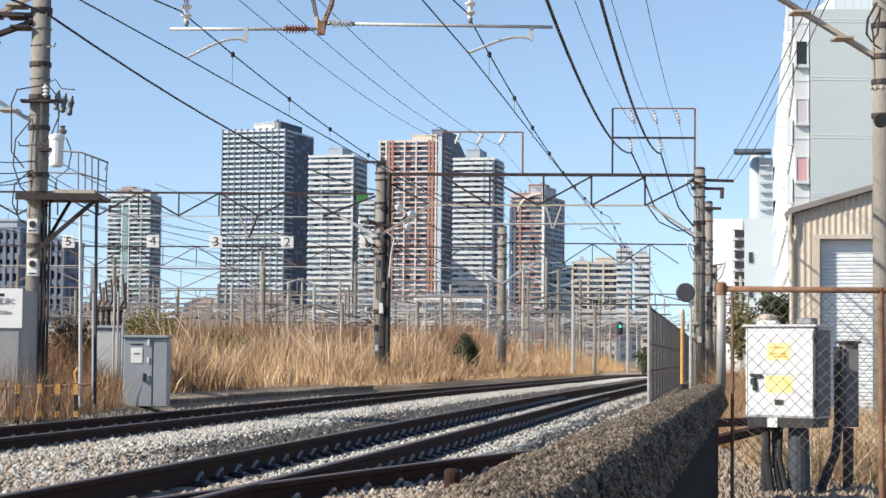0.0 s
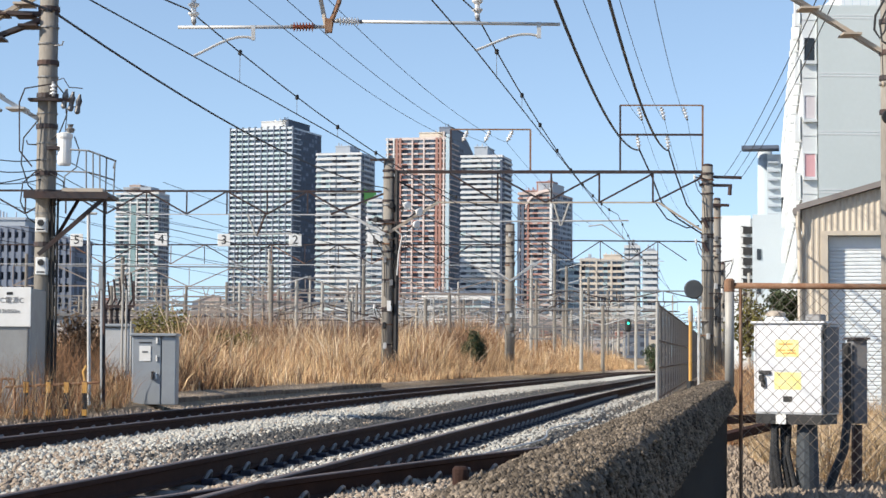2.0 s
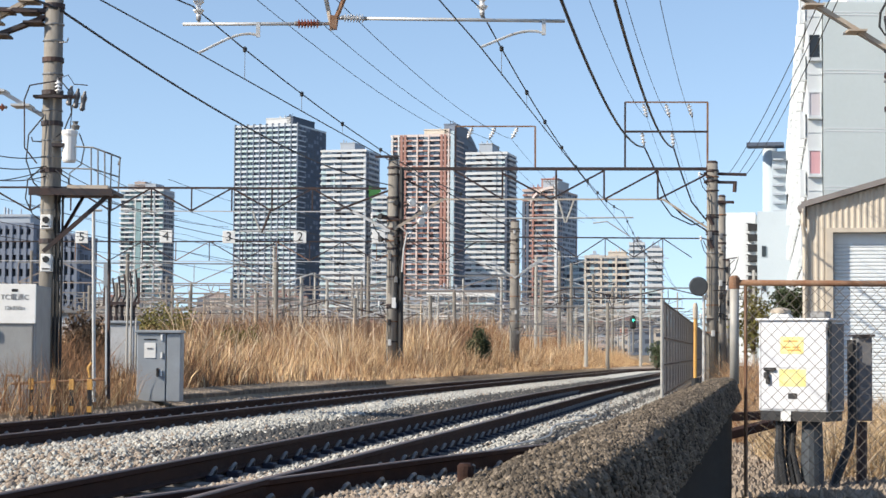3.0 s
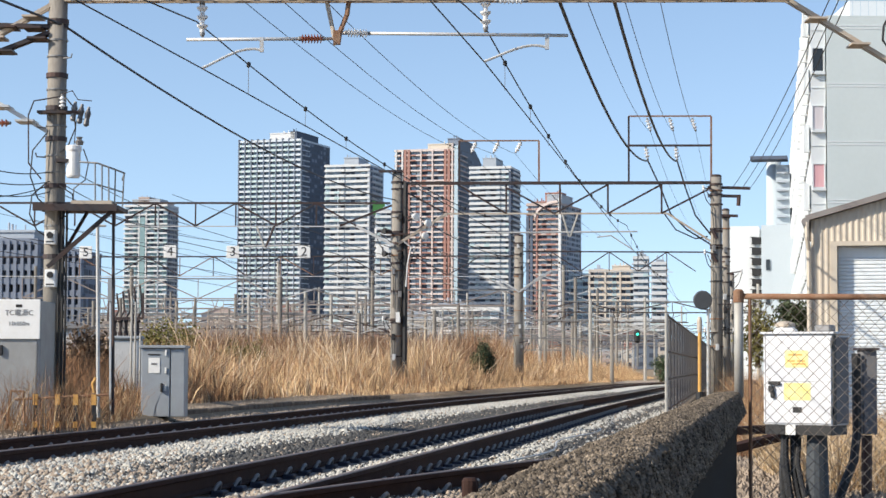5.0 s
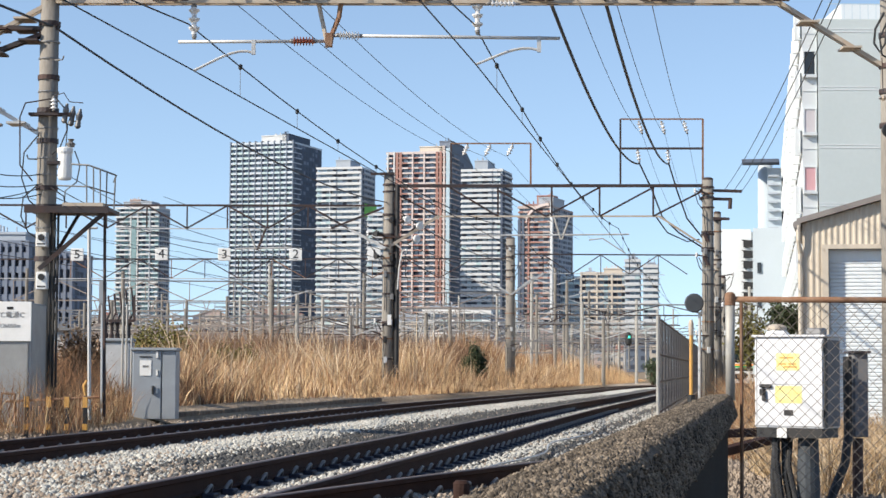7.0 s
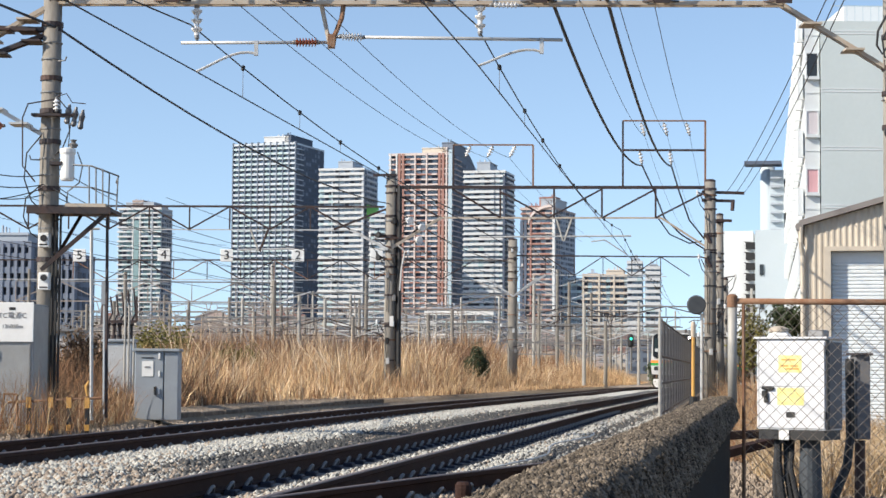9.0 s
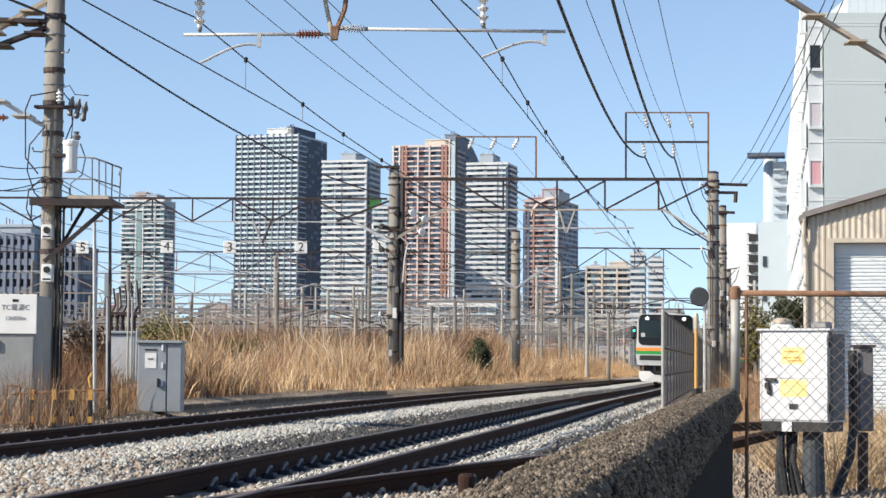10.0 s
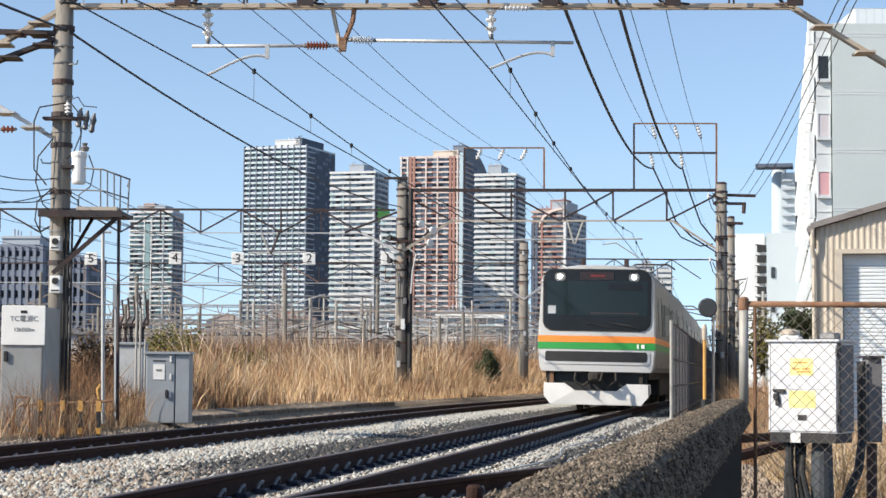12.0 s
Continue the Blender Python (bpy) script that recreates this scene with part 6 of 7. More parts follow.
# the side turned from the sun is darkened in colour over the white body
local("side_panel", Shape().box((BW + 0.001, -BD / 2 + 0.03, 0.02), (BW + 0.012, BD / 2 - 0.02, BH - 0.03), bevel=0.004), BOX_SIDE, ctl, "side panel in grey painted as shade")
# black strip laid on the side stands in for a shaded gap
local("gap_shade_strip", Shape().box((BW + 0.001, -BD / 2 + 0.0, 0.01), (BW + 0.016, -BD / 2 + 0.07, BH - 0.01)), BLACK, ctl, "black strip for the shade behind the door")
local("tray", Shape().box((-BW + 0.02, -BD / 2, -0.1), (BW - 0.02, BD / 2, -0.002)), BLACK, ctl)
local("tab", Shape().box((-0.13, -BD / 2 - 0.02, -0.1), (-0.02, -BD / 2 - 0.005, 0.0)), WHITE_PAINT, ctl)
local("post", Shape().lathe((0.12, 0.0, -BZ - 0.75), [(0, 0.13), (0.5, 0.12), (BZ + 0.65, 0.105)], 14), DISC, ctl, "dark round post")
local("top_cap", Shape().box((0.12, -0.06, BH + 0.025), (0.30, 0.10, BH + 0.10), bevel=0.015), STEEL_GREY, ctl)
for k, pts in enumerate(([(-0.2, -0.1, -0.1), (-0.18, -0.15, -0.35), (-0.12, -0.18, -0.7), (-0.02, -0.2, -1.1)], [(-0.15, 0, -0.1), (-0.1, -0.1, -0.5), (0.05, -0.15, -1.1)], [(-0.24, 0, -0.1), (-0.23, -0.1, -0.5), (-0.15, -0.2, -1.1)], [(-0.1, 0.05, -0.1), (-0.06, -0.1, -0.4), (0.1, -0.2, -0.9)])):
    local("cable", Shape().path(pts, (0.045, 0.036, 0.04, 0.03)[k], n=8), BLACK, ctl)
ctl.matrix_basis = pose(BX, BY, BZ, 0, 0, -34)
sb2 = thing("side_box", "narrow grey metal box on a post", "control box", (4.674, 20.400, 0.169))
part("body", Shape().box((4.602, 20.3, 0.181), (4.756, 20.6, 1.092), bevel=0.01), BOX_SIDE, sb2)
part("lid", Shape().box((4.571, 20.26, 1.092), (4.780, 20.64, 1.116)), STEEL_DARK, sb2)
part("cable", Shape().path([(4.530, 20.300, 1.053), (4.535, 20.300, 0.202), (4.474, 20.200, -0.096), (4.329, 20.100, -0.392), (4.185, 20.000, -0.743)], 0.05, n=8), BLACK, sb2)
part("post", Shape().tube((4.684, 20.500, 0.165), (4.678, 20.500, -0.659), 0.06, n=10), STEEL_DARK, sb2)
for a, b in (((3.173, 21.000, 0.186), (4.407, 23.000, 0.159)), ((3.115, 20.500, -0.011), (4.242, 22.000, 0.152))):
    solid("rusty_bar", Shape().tube(a, b, 0.065, n=4), RAIL, "dark rusty steel bar behind the fence", "steel bar", group="rusty bars")
rv = thing("white_equipment", "white housing standing behind the control box", "control box", (4.497, 24.000, 1.364))
part("housing", Shape().box((4.349, 24, 0.95), (4.624, 24.3, 1.422), bevel=0.05), WHITE_PAINT, rv)
part("post", Shape().tube((4.487, 24.15, -0.6), (4.487, 24.15, 0.96), 0.05, n=8), STEEL_DARK, rv)
part("lid", Shape().lathe((4.479, 24.15, 1.422), [(0, 0.13), (0.04, 0.13), (0.07, 0.06)], 14), CREAM, rv)
stub = solid("anchor_bolt", Shape().lathe((0.066, 3.750, 0.622), [(0, 0.017), (0.05, 0.017), (0.056, 0.012)], 12), RAIL, "rusty bolt stub in the wall's top", "bolt")

# ---- lineside equipment by the near pole ----
KY = 26.6
cb = thing("equipment_cabinet", "grey lineside cabinet with a white lettered board", "cabinet", (-5.936, KY, 0.0))
part("body", Shape().box((-6.257, KY, -0.05), (-5.625, KY + 1.0, 1.795), bevel=0.015), CABINET, cb)
part("board", Shape().box((-6.249, KY - 0.03, 1.250), (-5.631, KY - 0.002, 1.811), bevel=0.004), WHITE_PAINT, cb, "white lettered board")


def lettering(text, x, y, z, size, parent, mat=BLACK):
    c = bpy.data.curves.new("lettering", "FONT")
    c.body, c.size, c.align_x, c.align_y, c.extrude = text, size, "CENTER", "CENTER", 0.001
    c.materials.append(mat)
    o = new("lettering", c)
    o.parent = parent
    b = base_of(parent)
    o.matrix_basis = pose(x - b[0], y - b[1], z - b[2], 90, 0, 0)


lettering("TC\u96fb\u6e90C", -5.928, KY - 0.034, 1.619, 0.10, cb, STEEL_GREY)
lettering("12k050m", -5.928, KY - 0.034, 1.466, 0.08, cb, STEEL_GREY)
part("badge", Shape().box((-5.976, KY - 0.034, 1.699), (-5.888, KY - 0.031, 1.739)), BLACK, cb)
part("door_edge", Shape().box((-5.69, KY - 0.012, 0.05), (-5.67, KY - 0.001, 1.242)), STEEL_GREY, cb)
part("handle", Shape().box((-6.209, KY - 0.04, 1.019), (-6.153, KY - 0.002, 1.162), bevel=0.008), BLACK, cb)
c2 = thing("signal_cabinet", "grey-blue steel cabinet with a paper notice on its door", "cabinet", (-4.689, 32.0, 0.1))
CZ = 1.175
part("body", Shape().box((-5.046, 32, 0.01), (-4.554, 32.45, CZ), bevel=0.012), GREY_PAINT, c2)
part("side_body", Shape().box((-4.544, 32.01, 0.01), (-4.303, 32.45, CZ), bevel=0.012), GREY_PAINT, c2)
part("lid", Shape().box((-5.085, 31.96, CZ), (-4.283, 32.5, CZ + 0.05), bevel=0.01), GREY_PAINT, c2)
part("notice", Shape().box((-4.921, 31.99, 0.751), (-4.727, 31.997, 1.011)), WHITE_PAINT, c2, "white paper notice")
part("notice_bar", Shape().box((-4.872, 31.984, 0.895), (-4.776, 31.989, 0.924)), STEEL_GREY, c2)
part("slot", Shape().box((-4.930, 31.99, 1.059), (-4.718, 31.997, 1.078)), BLACK, c2)
part("handle", Shape().box((-4.708, 31.95, 0.436), (-4.670, 31.997, 0.580), bevel=0.006), BLACK, c2)
for zt in (1.05, 0.75, 0.45):
    part("hinge", Shape().box((-4.641, 31.98, zt), (-4.612, 31.997, zt + 0.1)), WHITE_PAINT, c2)
tb = thing("transformer_box", "pale grey transformer housing with bushings on top", "transformer", (-6.158, 37.0, 0.1))
part("housing", Shape().box((-6.449, 37, 0.08), (-5.890, 37.6, 1.391), bevel=0.03), STEEL_PALE, tb)
part("cover", Shape().box((-6.493, 36.95, 1.391), (-5.868, 37.65, 1.458), bevel=0.02), GREY_PAINT, tb)
for k in range(5):
    x = -6.404 + 0.115 * k
    part("bushing", Shape().lathe((x, 37.2, 1.458), [(0, 0.045), (0.08, 0.05), (0.1, 0.03), (0.25, 0.03), (0.3, 0.06), (0.36, 0.02)], 10), STEEL_DARK, tb)
    part("lead", Shape().path([(x, 37.2, 1.803), (x + 0.08, 37.2, 1.970), (x + 0.02, 37.3, 2.305 + 0.04 * k)], 0.02, n=5), STEEL_DARK, tb)
part("frame", Shape().path([(-6.500, 37.000, 1.800), (-5.809, 37.000, 1.805)], 0.04, n=4).tube((-5.809, 37.000, 1.805), (-5.818, 37.000, 2.307), 0.03, n=4).tube((-6.477, 37.000, 1.745), (-6.424, 37.000, 2.526), 0.06, n=6), STEEL_DARK, tb)
for x_, z1 in ((-5.829, 2.105), (-5.905, 2.213), (-5.731, 1.509)):
    solid("pipe_post", Shape().tube((x_, 36.2, 0.0), (x_, 36.2, z1), 0.024, 0.02, n=10), POST_GREY, "short pale post among the switchgear", "post", group="pipe posts")
solid("thin_pole", Shape().tube((-5.223, 29.000, 0.082), (-5.280, 29.000, 3.068), 0.028, n=8).tube((-5.279, 29.000, 3.041), (-5.148, 29.000, 3.042), 0.02, n=6), STEEL_PALE, "thin pale steel pole with a short arm", "pole")
solid("dark_mast", Shape().tube((-5.194, 30.000, -0.035), (-5.228, 30.000, 2.264), 0.034, 0.03, n=8).box((-5.270, 30.050, 1.903), (-5.172, 29.920, 2.259)), GREY_PAINT, "slim grey mast with a box on top", "pole")
hut = thing("relay_hut", "small blue-grey hut behind the pole", "hut", (-12.040, 62.0, 0.1))
part("wall", Shape().box((-12.826, 62, 0.05), (-11.704, 64, 2.082)), GREY_PAINT, hut)
part("roof", Shape().box((-12.882, 61.8, 2.082), (-11.648, 64.2, 2.157)), STEEL_GREY, hut)
part("door", Shape().box((-12.321, 61.95, 0.1), (-12.040, 61.99, 1.95)), STEEL_PALE, hut)
wh = thing("white_crate", "white-topped crate behind the brush", "crate", (-12.749, 70.0, 0.1))
part("body", Shape().box((-13.235, 70, 0.05), (-12.327, 71, 1.400), bevel=0.03), WHITE_PAINT, wh)
part("lid", Shape().box((-13.277, 69.9, 1.400), (-12.284, 71.1, 1.526), bevel=0.02), WHITE_PAINT, wh)
# striped barrier posts
br = thing("striped_barrier", "low rusty barrier with yellow and black posts", "barrier", (-5.125, 26.000, 0.047))
BZ0 = 0.0
for k, x_ in enumerate((-5.551, -5.245, -4.994, -4.743)):
    part("post", Shape().box((x_ - 0.028, 25.97, -0.1), (x_ + 0.028, 26.03, 0.490), bevel=0.006), BLACK, br)
    for z0, z1 in ((0.334, 0.482), (0.023, 0.108)):
        part("stripe_sleeve", Shape().box((x_ - 0.032, 25.965, z0), (x_ + 0.032, 26.035, z1)), YELLOW, br, "yellow band")
part("rail", Shape().tube((-5.836, 26.000, 0.407), (-4.548, 26.000, 0.478), 0.018, n=6), RUST, br)
part("rail", Shape().path([(-5.929, 26.000, 0.041), (-5.893, 26.000, 0.524), (-5.721, 26.000, 0.517), (-5.696, 26.000, 0.081)], 0.022, n=6), RUST, br)
part("yellow_tip", Shape().path([(-4.744, 26.000, 0.500), (-4.770, 26.000, 0.633), (-4.724, 26.000, 0.711)], 0.02, n=6), YELLOW, br)
# concrete kerb between the second track and the reeds
kb = Shape()
for i in range(12):
    y = 33.5 + 1.6 * i
    t_ = line_x(y, -6.15)
    kb.box((t_, y, -0.1), (t_ + 0.25, y + 1.57, 0.09 + 0.012 * math.sin(5 * i)), turn=Matrix.Rotation(-0.165, 3, "Z"), bevel=0.02)
solid("concrete_trough", kb, WALLC, "row of grey concrete cable trough lids", "cable trough", kind="stuff")

# a pale cable on the ballast beside the main line
solid("ground_cable", Shape().path([(line_x(y, 1.45 + 0.12 * math.sin(y * 0.9)), y, -0.12) for y in np.linspace(19, 31, 16)], 0.011, n=6), STEEL_PALE, "pale cable lying on the ballast", "cable")


def rubble(count, seed):
    """Broken stones behind the chain-link fence."""
    rng = np.random.default_rng(seed)
    y = 18.9 + 14 * rng.random(count) ** 1.3
    x = y * (0.157 + 0.085 * rng.random(count))
    s = (0.026 + 0.06 * rng.random((count, 1, 1)) ** 2)
    octa = np.array([(1, 0, 0), (0, 1, 0), (-1, 0, 0), (0, -1, 0), (0, 0, 1), (0, 0, -1)], float)
    v = octa[None] * s * (0.6 + 0.7 * rng.random((count, 6, 1))) + 0.5 * s * (rng.random((count, 6, 3)) - 0.5) + np.stack([x, y, np.full(count, -0.54)], 1)[:, None]
    v = v.reshape(-1, 3)
    tri = np.array([(0, 1, 4), (1, 2, 4), (2, 3, 4), (3, 0, 4), (1, 0, 5), (2, 1, 5), (3, 2, 5), (0, 3, 5)])
    me = bpy.data.meshes.new("rubble")
    me.from_pydata(v.tolist(), [], (tri[None] + 6 * np.arange(count)[:, None, None]).reshape(-1, 3).tolist())
    me.materials.append(BALLAST_RUST)
    tagged(new("rubble", me), "pale broken stones behind the fence", "rubble", kind="stuff")


rubble(14000, 31)

# ---- plants ----
REED = surface("dry_reed", (0.68, 0.50, 0.29), (0.31, 0.19, 0.10), 0.5, 0.9, 0, 0, fine=2.2, amount=0.85, vary=0.5)
PLUME = surface("pale_reed_plume", (0.78, 0.64, 0.46), (0.6, 0.46, 0.31), 0.25, 0.9, 0, 0, fine=3, vary=0.4)
REED_DARK = surface("brown_brush", (0.31, 0.168, 0.09), (0.2, 0.112, 0.06), 0.4, 0.9, 0, 0, fine=3, vary=0.4)
LEAF = surface("dark_leaves", (0.045, 0.065, 0.025), (0.03, 0.045, 0.02), 1.0, 0.7, 0, 0, fine=8, vary=0.4)
LEAF_OLIVE = surface("olive_leaves", (0.17, 0.15, 0.05), (0.10, 0.10, 0.035), 1.0, 0.8, 0, 0, fine=8, vary=0.4)
BARK = surface("brush_bark", (0.10, 0.07, 0.05), (0.06, 0.045, 0.03), 4, 0.9)


def blades(name, pts, heights, width, lean, mats, split, label, category, seed):
    """Many bent blades as one mesh; each point roots one."""
    rng = np.random.default_rng(seed)
    n = len(pts)
    a = rng.random(n) * 6.283
    side = np.stack([np.cos(a), np.sin(a), np.zeros(n)], 1) * (width * (0.6 + 0.8 * rng.random(n)))[:, None]
    b = rng.random(n) * 6.283
    bend = np.stack([np.cos(b), np.sin(b), np.zeros(n)], 1) * (lean * heights * rng.random(n))[:, None]
    up = np.zeros((n, 3))
    up[:, 2] = heights
    v = np.stack([pts - side, pts + side, pts + up * 0.55 + bend * 0.35 + side * 0.8, pts + up * 0.55 + bend * 0.35 - side * 0.8, pts + up + bend], 1)
    k = 5 * np.arange(n)[:, None]
    tri = np.concatenate([k + np.array([0, 1, 2]), k + np.array([0, 2, 3]), k + np.array([3, 2, 4])], 1)
    me = bpy.data.meshes.new(name)
    me.vertices.add(n * 5)
    me.vertices.foreach_set("co", v.reshape(-1))
    me.loops.add(n * 9)
    me.loops.foreach_set("vertex_index", tri.reshape(-1).astype(np.int32))
    me.polygons.add(n * 3)
    me.polygons.foreach_set("loop_start", np.arange(0, n * 9, 3, dtype=np.int32))
    for m_ in mats:
        me.materials.append(m_)
    me.polygons.foreach_set("material_index", np.repeat((rng.random(n) < split).astype(np.int32), 3))
    me.update(calc_edges=True)
    me.validate()
    return tagged(new(name, me), label, category, kind="stuff")


def field(n, seed, y0, y1, u0, u1, left, h0, h1, z=0.12, power=1.6, clump=0.5):
    """Roots over a strip beside the line, thicker at its edge, in uneven clumps."""
    rng = np.random.default_rng(seed)
    y = y0 + (y1 - y0) * rng.random(n)
    u = u0 + (u1 - u0) * rng.random(n) ** power
    x = -4.03 + SLOPE * y + u
    keep = x > left * y
    c = np.sin(x * 1.1 + 2 * np.sin(y * 0.23)) * np.sin(y * 0.31 + 0.7 * np.sin(x * 0.9)) + 0.6 * np.sin(x * 0.37 + y * 0.11)
    h = (h0 + (h1 - h0) * rng.random(n)) * (1 + clump * 0.35 * c)
    edge = np.clip(np.abs(u - u0) / 2.8, 0.15, 1.0)
    h = h * edge
    keep &= rng.random(n) < np.clip(0.75 + 0.5 * c, 0.15, 1.0)
    keep &= (y > 50) | (np.abs(u) > 6.9) | (u > 0)
    p = np.stack([x, y, z - 0.0036 * np.clip(y - 45, 0, 115)], 1)[keep]
    return p, h[keep]


p, h = field(215000, 1, 36, 195, -6.1, -30.0, -0.135, 0.35, 1.45, power=1.8, clump=1.7)
blades("reed_bed", p, h, 0.0065, 0.85, [REED, REED_DARK], 0.3, "tall dry straw-coloured reeds beside the tracks", "reeds", 3)
p, h = field(24000, 2, 25.6, 42, -6.0, -12.0, -0.26, 0.3, 1.2)
blades("dry_brush", p, h, 0.006, 0.9, [REED_DARK, BARK], 0.4, "tangled brown brush round the cabinets", "brush", 4)
p, h = field(26000, 5, 40, 75, -10.0, -26.0, -0.26, 0.6, 1.5)
blades("dry_brush", p, h, 0.01, 0.6, [REED_DARK, REED], 0.4, "brown brush behind the cabinets", "brush", 6)

p, h = field(30000, 21, 100, 175, -9.0, -34.0, -0.15, 1.4, 2.9, clump=1.0)
blades("dry_brush", p, h, 0.018, 0.6, [REED_DARK, REED], 0.22, "russet brush at the far side of the reeds", "brush", 22)


def patch(n, seed, x0, x1, y0, y1, h0, h1, z=-0.55):
    rng = np.random.default_rng(seed)
    x, y = x0 + (x1 - x0) * rng.random(n), y0 + (y1 - y0) * rng.random(n)
    c = np.sin(x * 2.1 + y) * np.sin(y * 1.3 - x)
    keep = rng.random(n) < np.clip(0.7 + 0.5 * c, 0.1, 1)
    h = (h0 + (h1 - h0) * rng.random(n)) * (1 + 0.3 * c)
    return np.stack([x, y, np.full(n, z)], 1)[keep], h[keep]


p, h = patch(18000, 7, 0.155, 0.182, 29, 50, 0.6, 1.25)
h *= np.clip(0.35 + (p[:, 0] - 0.152) / 0.02, 0.35, 1)
p[:, 0] *= p[:, 1]
blades("dry_brush", p, h, 0.005, 0.8, [REED_DARK, REED], 0.3, "russet brush behind the chain-link fence", "brush", 8)
p, h = patch(26000, 9, 5.0, 11.5, 21.5, 44, 0.1, 0.6)
blades("dry_grass", p, h, 0.004, 1.3, [REED, REED_DARK], 0.25, "dry grass in front of the shed", "grass", 10)
p, h = patch(9000, 61, 4.35, 5.9, 20.9, 25.5, 0.2, 0.95)
blades("straw_grass", p, h, 0.005, 1.5, [REED, PLUME], 0.4, "bent pale straw behind the chain-link fence", "grass", 62)
p, h = patch(900, 63, -5.7, -4.95, 29.0, 31.9, 0.15, 0.6, z=0.0)
blades("dry_brush", p, h, 0.004, 1.2, [REED_DARK, REED], 0.35, "russet twigs round the cabinet's foot", "brush", 64)
p, h = field(16000, 12, 50, 120, 4.3, 14.0, -1.0, 1.3, 2.6, z=-0.5)
blades("dry_brush", p, h, 0.016, 0.5, [REED_DARK, REED], 0.4, "brush beside the line beyond the fence", "brush", 13)

BRUSH = surface("russet_twigs", (0.20, 0.125, 0.085), (0.12, 0.08, 0.055), 0.4, 0.9, 0, 0, fine=3, vary=0.4)
p, h = field(9000, 31, 36, 150, -6.4, -22.0, -0.135, 0.7, 2.0, power=1.3, clump=2.2)
blades("pale_reeds", p, h, 0.011, 0.9, [PLUME, REED], 0.3, "pale bent reed stalks with plumes among the reeds", "reeds", 32)
p, h = field(26000, 33, 36, 150, -6.0, -15.0, -0.135, 0.35, 1.25, power=1.2, clump=2.8)
blades("russet_brush", p, h, 0.008, 1.0, [BRUSH, REED_DARK], 0.4, "dark tangled brush along the reeds' edge", "brush", 34)
p, h = patch(24000, 51, -0.14, 0.028, 90, 128, 1.7, 2.7, z=-0.2)
p[:, 0] *= p[:, 1]
blades("russet_brush", p, h, 0.02, 0.7, [BRUSH, REED_DARK], 0.3, "russet leafless brush behind the reeds", "brush", 52)

p, h = patch(14000, 71, -0.15, 0.085, 205, 250, 0.8, 2.6, z=-0.4)
p[:, 0] *= p[:, 1]
blades("russet_brush", p, h, 0.05, 0.8, [BRUSH, LEAF_OLIVE], 0.35, "low scrub along the yard's edge", "brush", 72)
p, h = patch(1000, 41, -6.3, -4.75, 24.9, 28.2, 0.25, 0.85, z=0.0)
blades("dry_brush", p, h, 0.0035, 1.2, [REED_DARK, REED], 0.25, "thin dead twigs round the striped barrier", "brush", 42)


def bush(name, label, at, size, count, leaf, mat, seed, trunk=True):
    """A bush or small tree: stem, limbs and a crown of many small leaves in clumps."""
    rng = np.random.default_rng(seed)
    t = thing(name, label, "bush" if not trunk else "tree", at)
    x, y, z = at
    s = Shape()
    s.tube((x, y, z - 0.1), (x, y, z + size[2] * 0.5), 0.05 * size[2], 0.03 * size[2], n=7)
    clumps = []
    for k in range(11):
        d = rng.normal(size=3)
        d /= np.linalg.norm(d)
        c = np.array([x, y, z + size[2] * 0.55]) + d * np.array(size) * [0.5, 0.5, 0.42] * (0.5 + 0.5 * rng.random())
        clumps.append(c)
        s.tube((x, y, z + size[2] * 0.3), tuple(c), 0.02 * size[2], 0.006 * size[2], n=5)
    part("trunk", s, BARK, t)
    c = np.array(clumps)[rng.integers(0, 11, count)] + rng.normal(size=(count, 3)) * np.array(size) * 0.13
    a, b = rng.normal(size=(count, 3)), rng.normal(size=(count, 3))
    a /= np.linalg.norm(a, axis=1)[:, None]
    b = np.cross(a, b)
    b /= np.linalg.norm(b, axis=1)[:, None]
    v = np.stack([c - a * leaf, c + b * leaf * 0.5, c + a * leaf, c - b * leaf * 0.5], 1).reshape(-1, 3) - np.array(at)
    me = bpy.data.meshes.new("crown")
    me.from_pydata(v.tolist(), [], (np.arange(count * 4).reshape(-1, 4)).tolist())
    me.materials.append(mat)
    o = new("crown", me)
    o.parent = t
    return t


bush("evergreen_bush", "small dark evergreen bush among the reeds", (2.038, 84.0, 0.4), (0.95, 0.9, 1.3), 4600, 0.055, LEAF, 1)
bush("evergreen_bush", "dark evergreen bush beyond the chain-link fence", (11.367, 60.000, 1.700), (1.1, 1.1, 1.3), 1800, 0.08, LEAF, 2)
bush("olive_bush", "brown half-bare bush beyond the chain-link fence", (10.927, 64.000, 0.976), (1.2, 1.2, 1.9), 1500, 0.07, LEAF_OLIVE, 3)
bush("vine_heap", "dark heap of tangled bare vines behind the cabinet", (-7.5, 40.0, 0.1), (1.3, 1.0, 1.5), 2600, 0.06, BARK, 9, trunk=False)
bush("olive_bush", "olive-brown bush above the reeds", (-12.147, 85.0, 0.1), (2.6, 2.0, 2.8), 2600, 0.09, LEAF_OLIVE, 4)
bush("olive_bush", "olive-brown bush above the reeds", (-9.195, 90.0, 0.1), (2.4, 2.0, 2.2), 2200, 0.09, LEAF_OLIVE, 5)
bush("evergreen_bush", "small dark bush at the reeds' far end", (14.283, 120.0, 0.0), (1.2, 1.2, 1.5), 1000, 0.08, LEAF, 6)


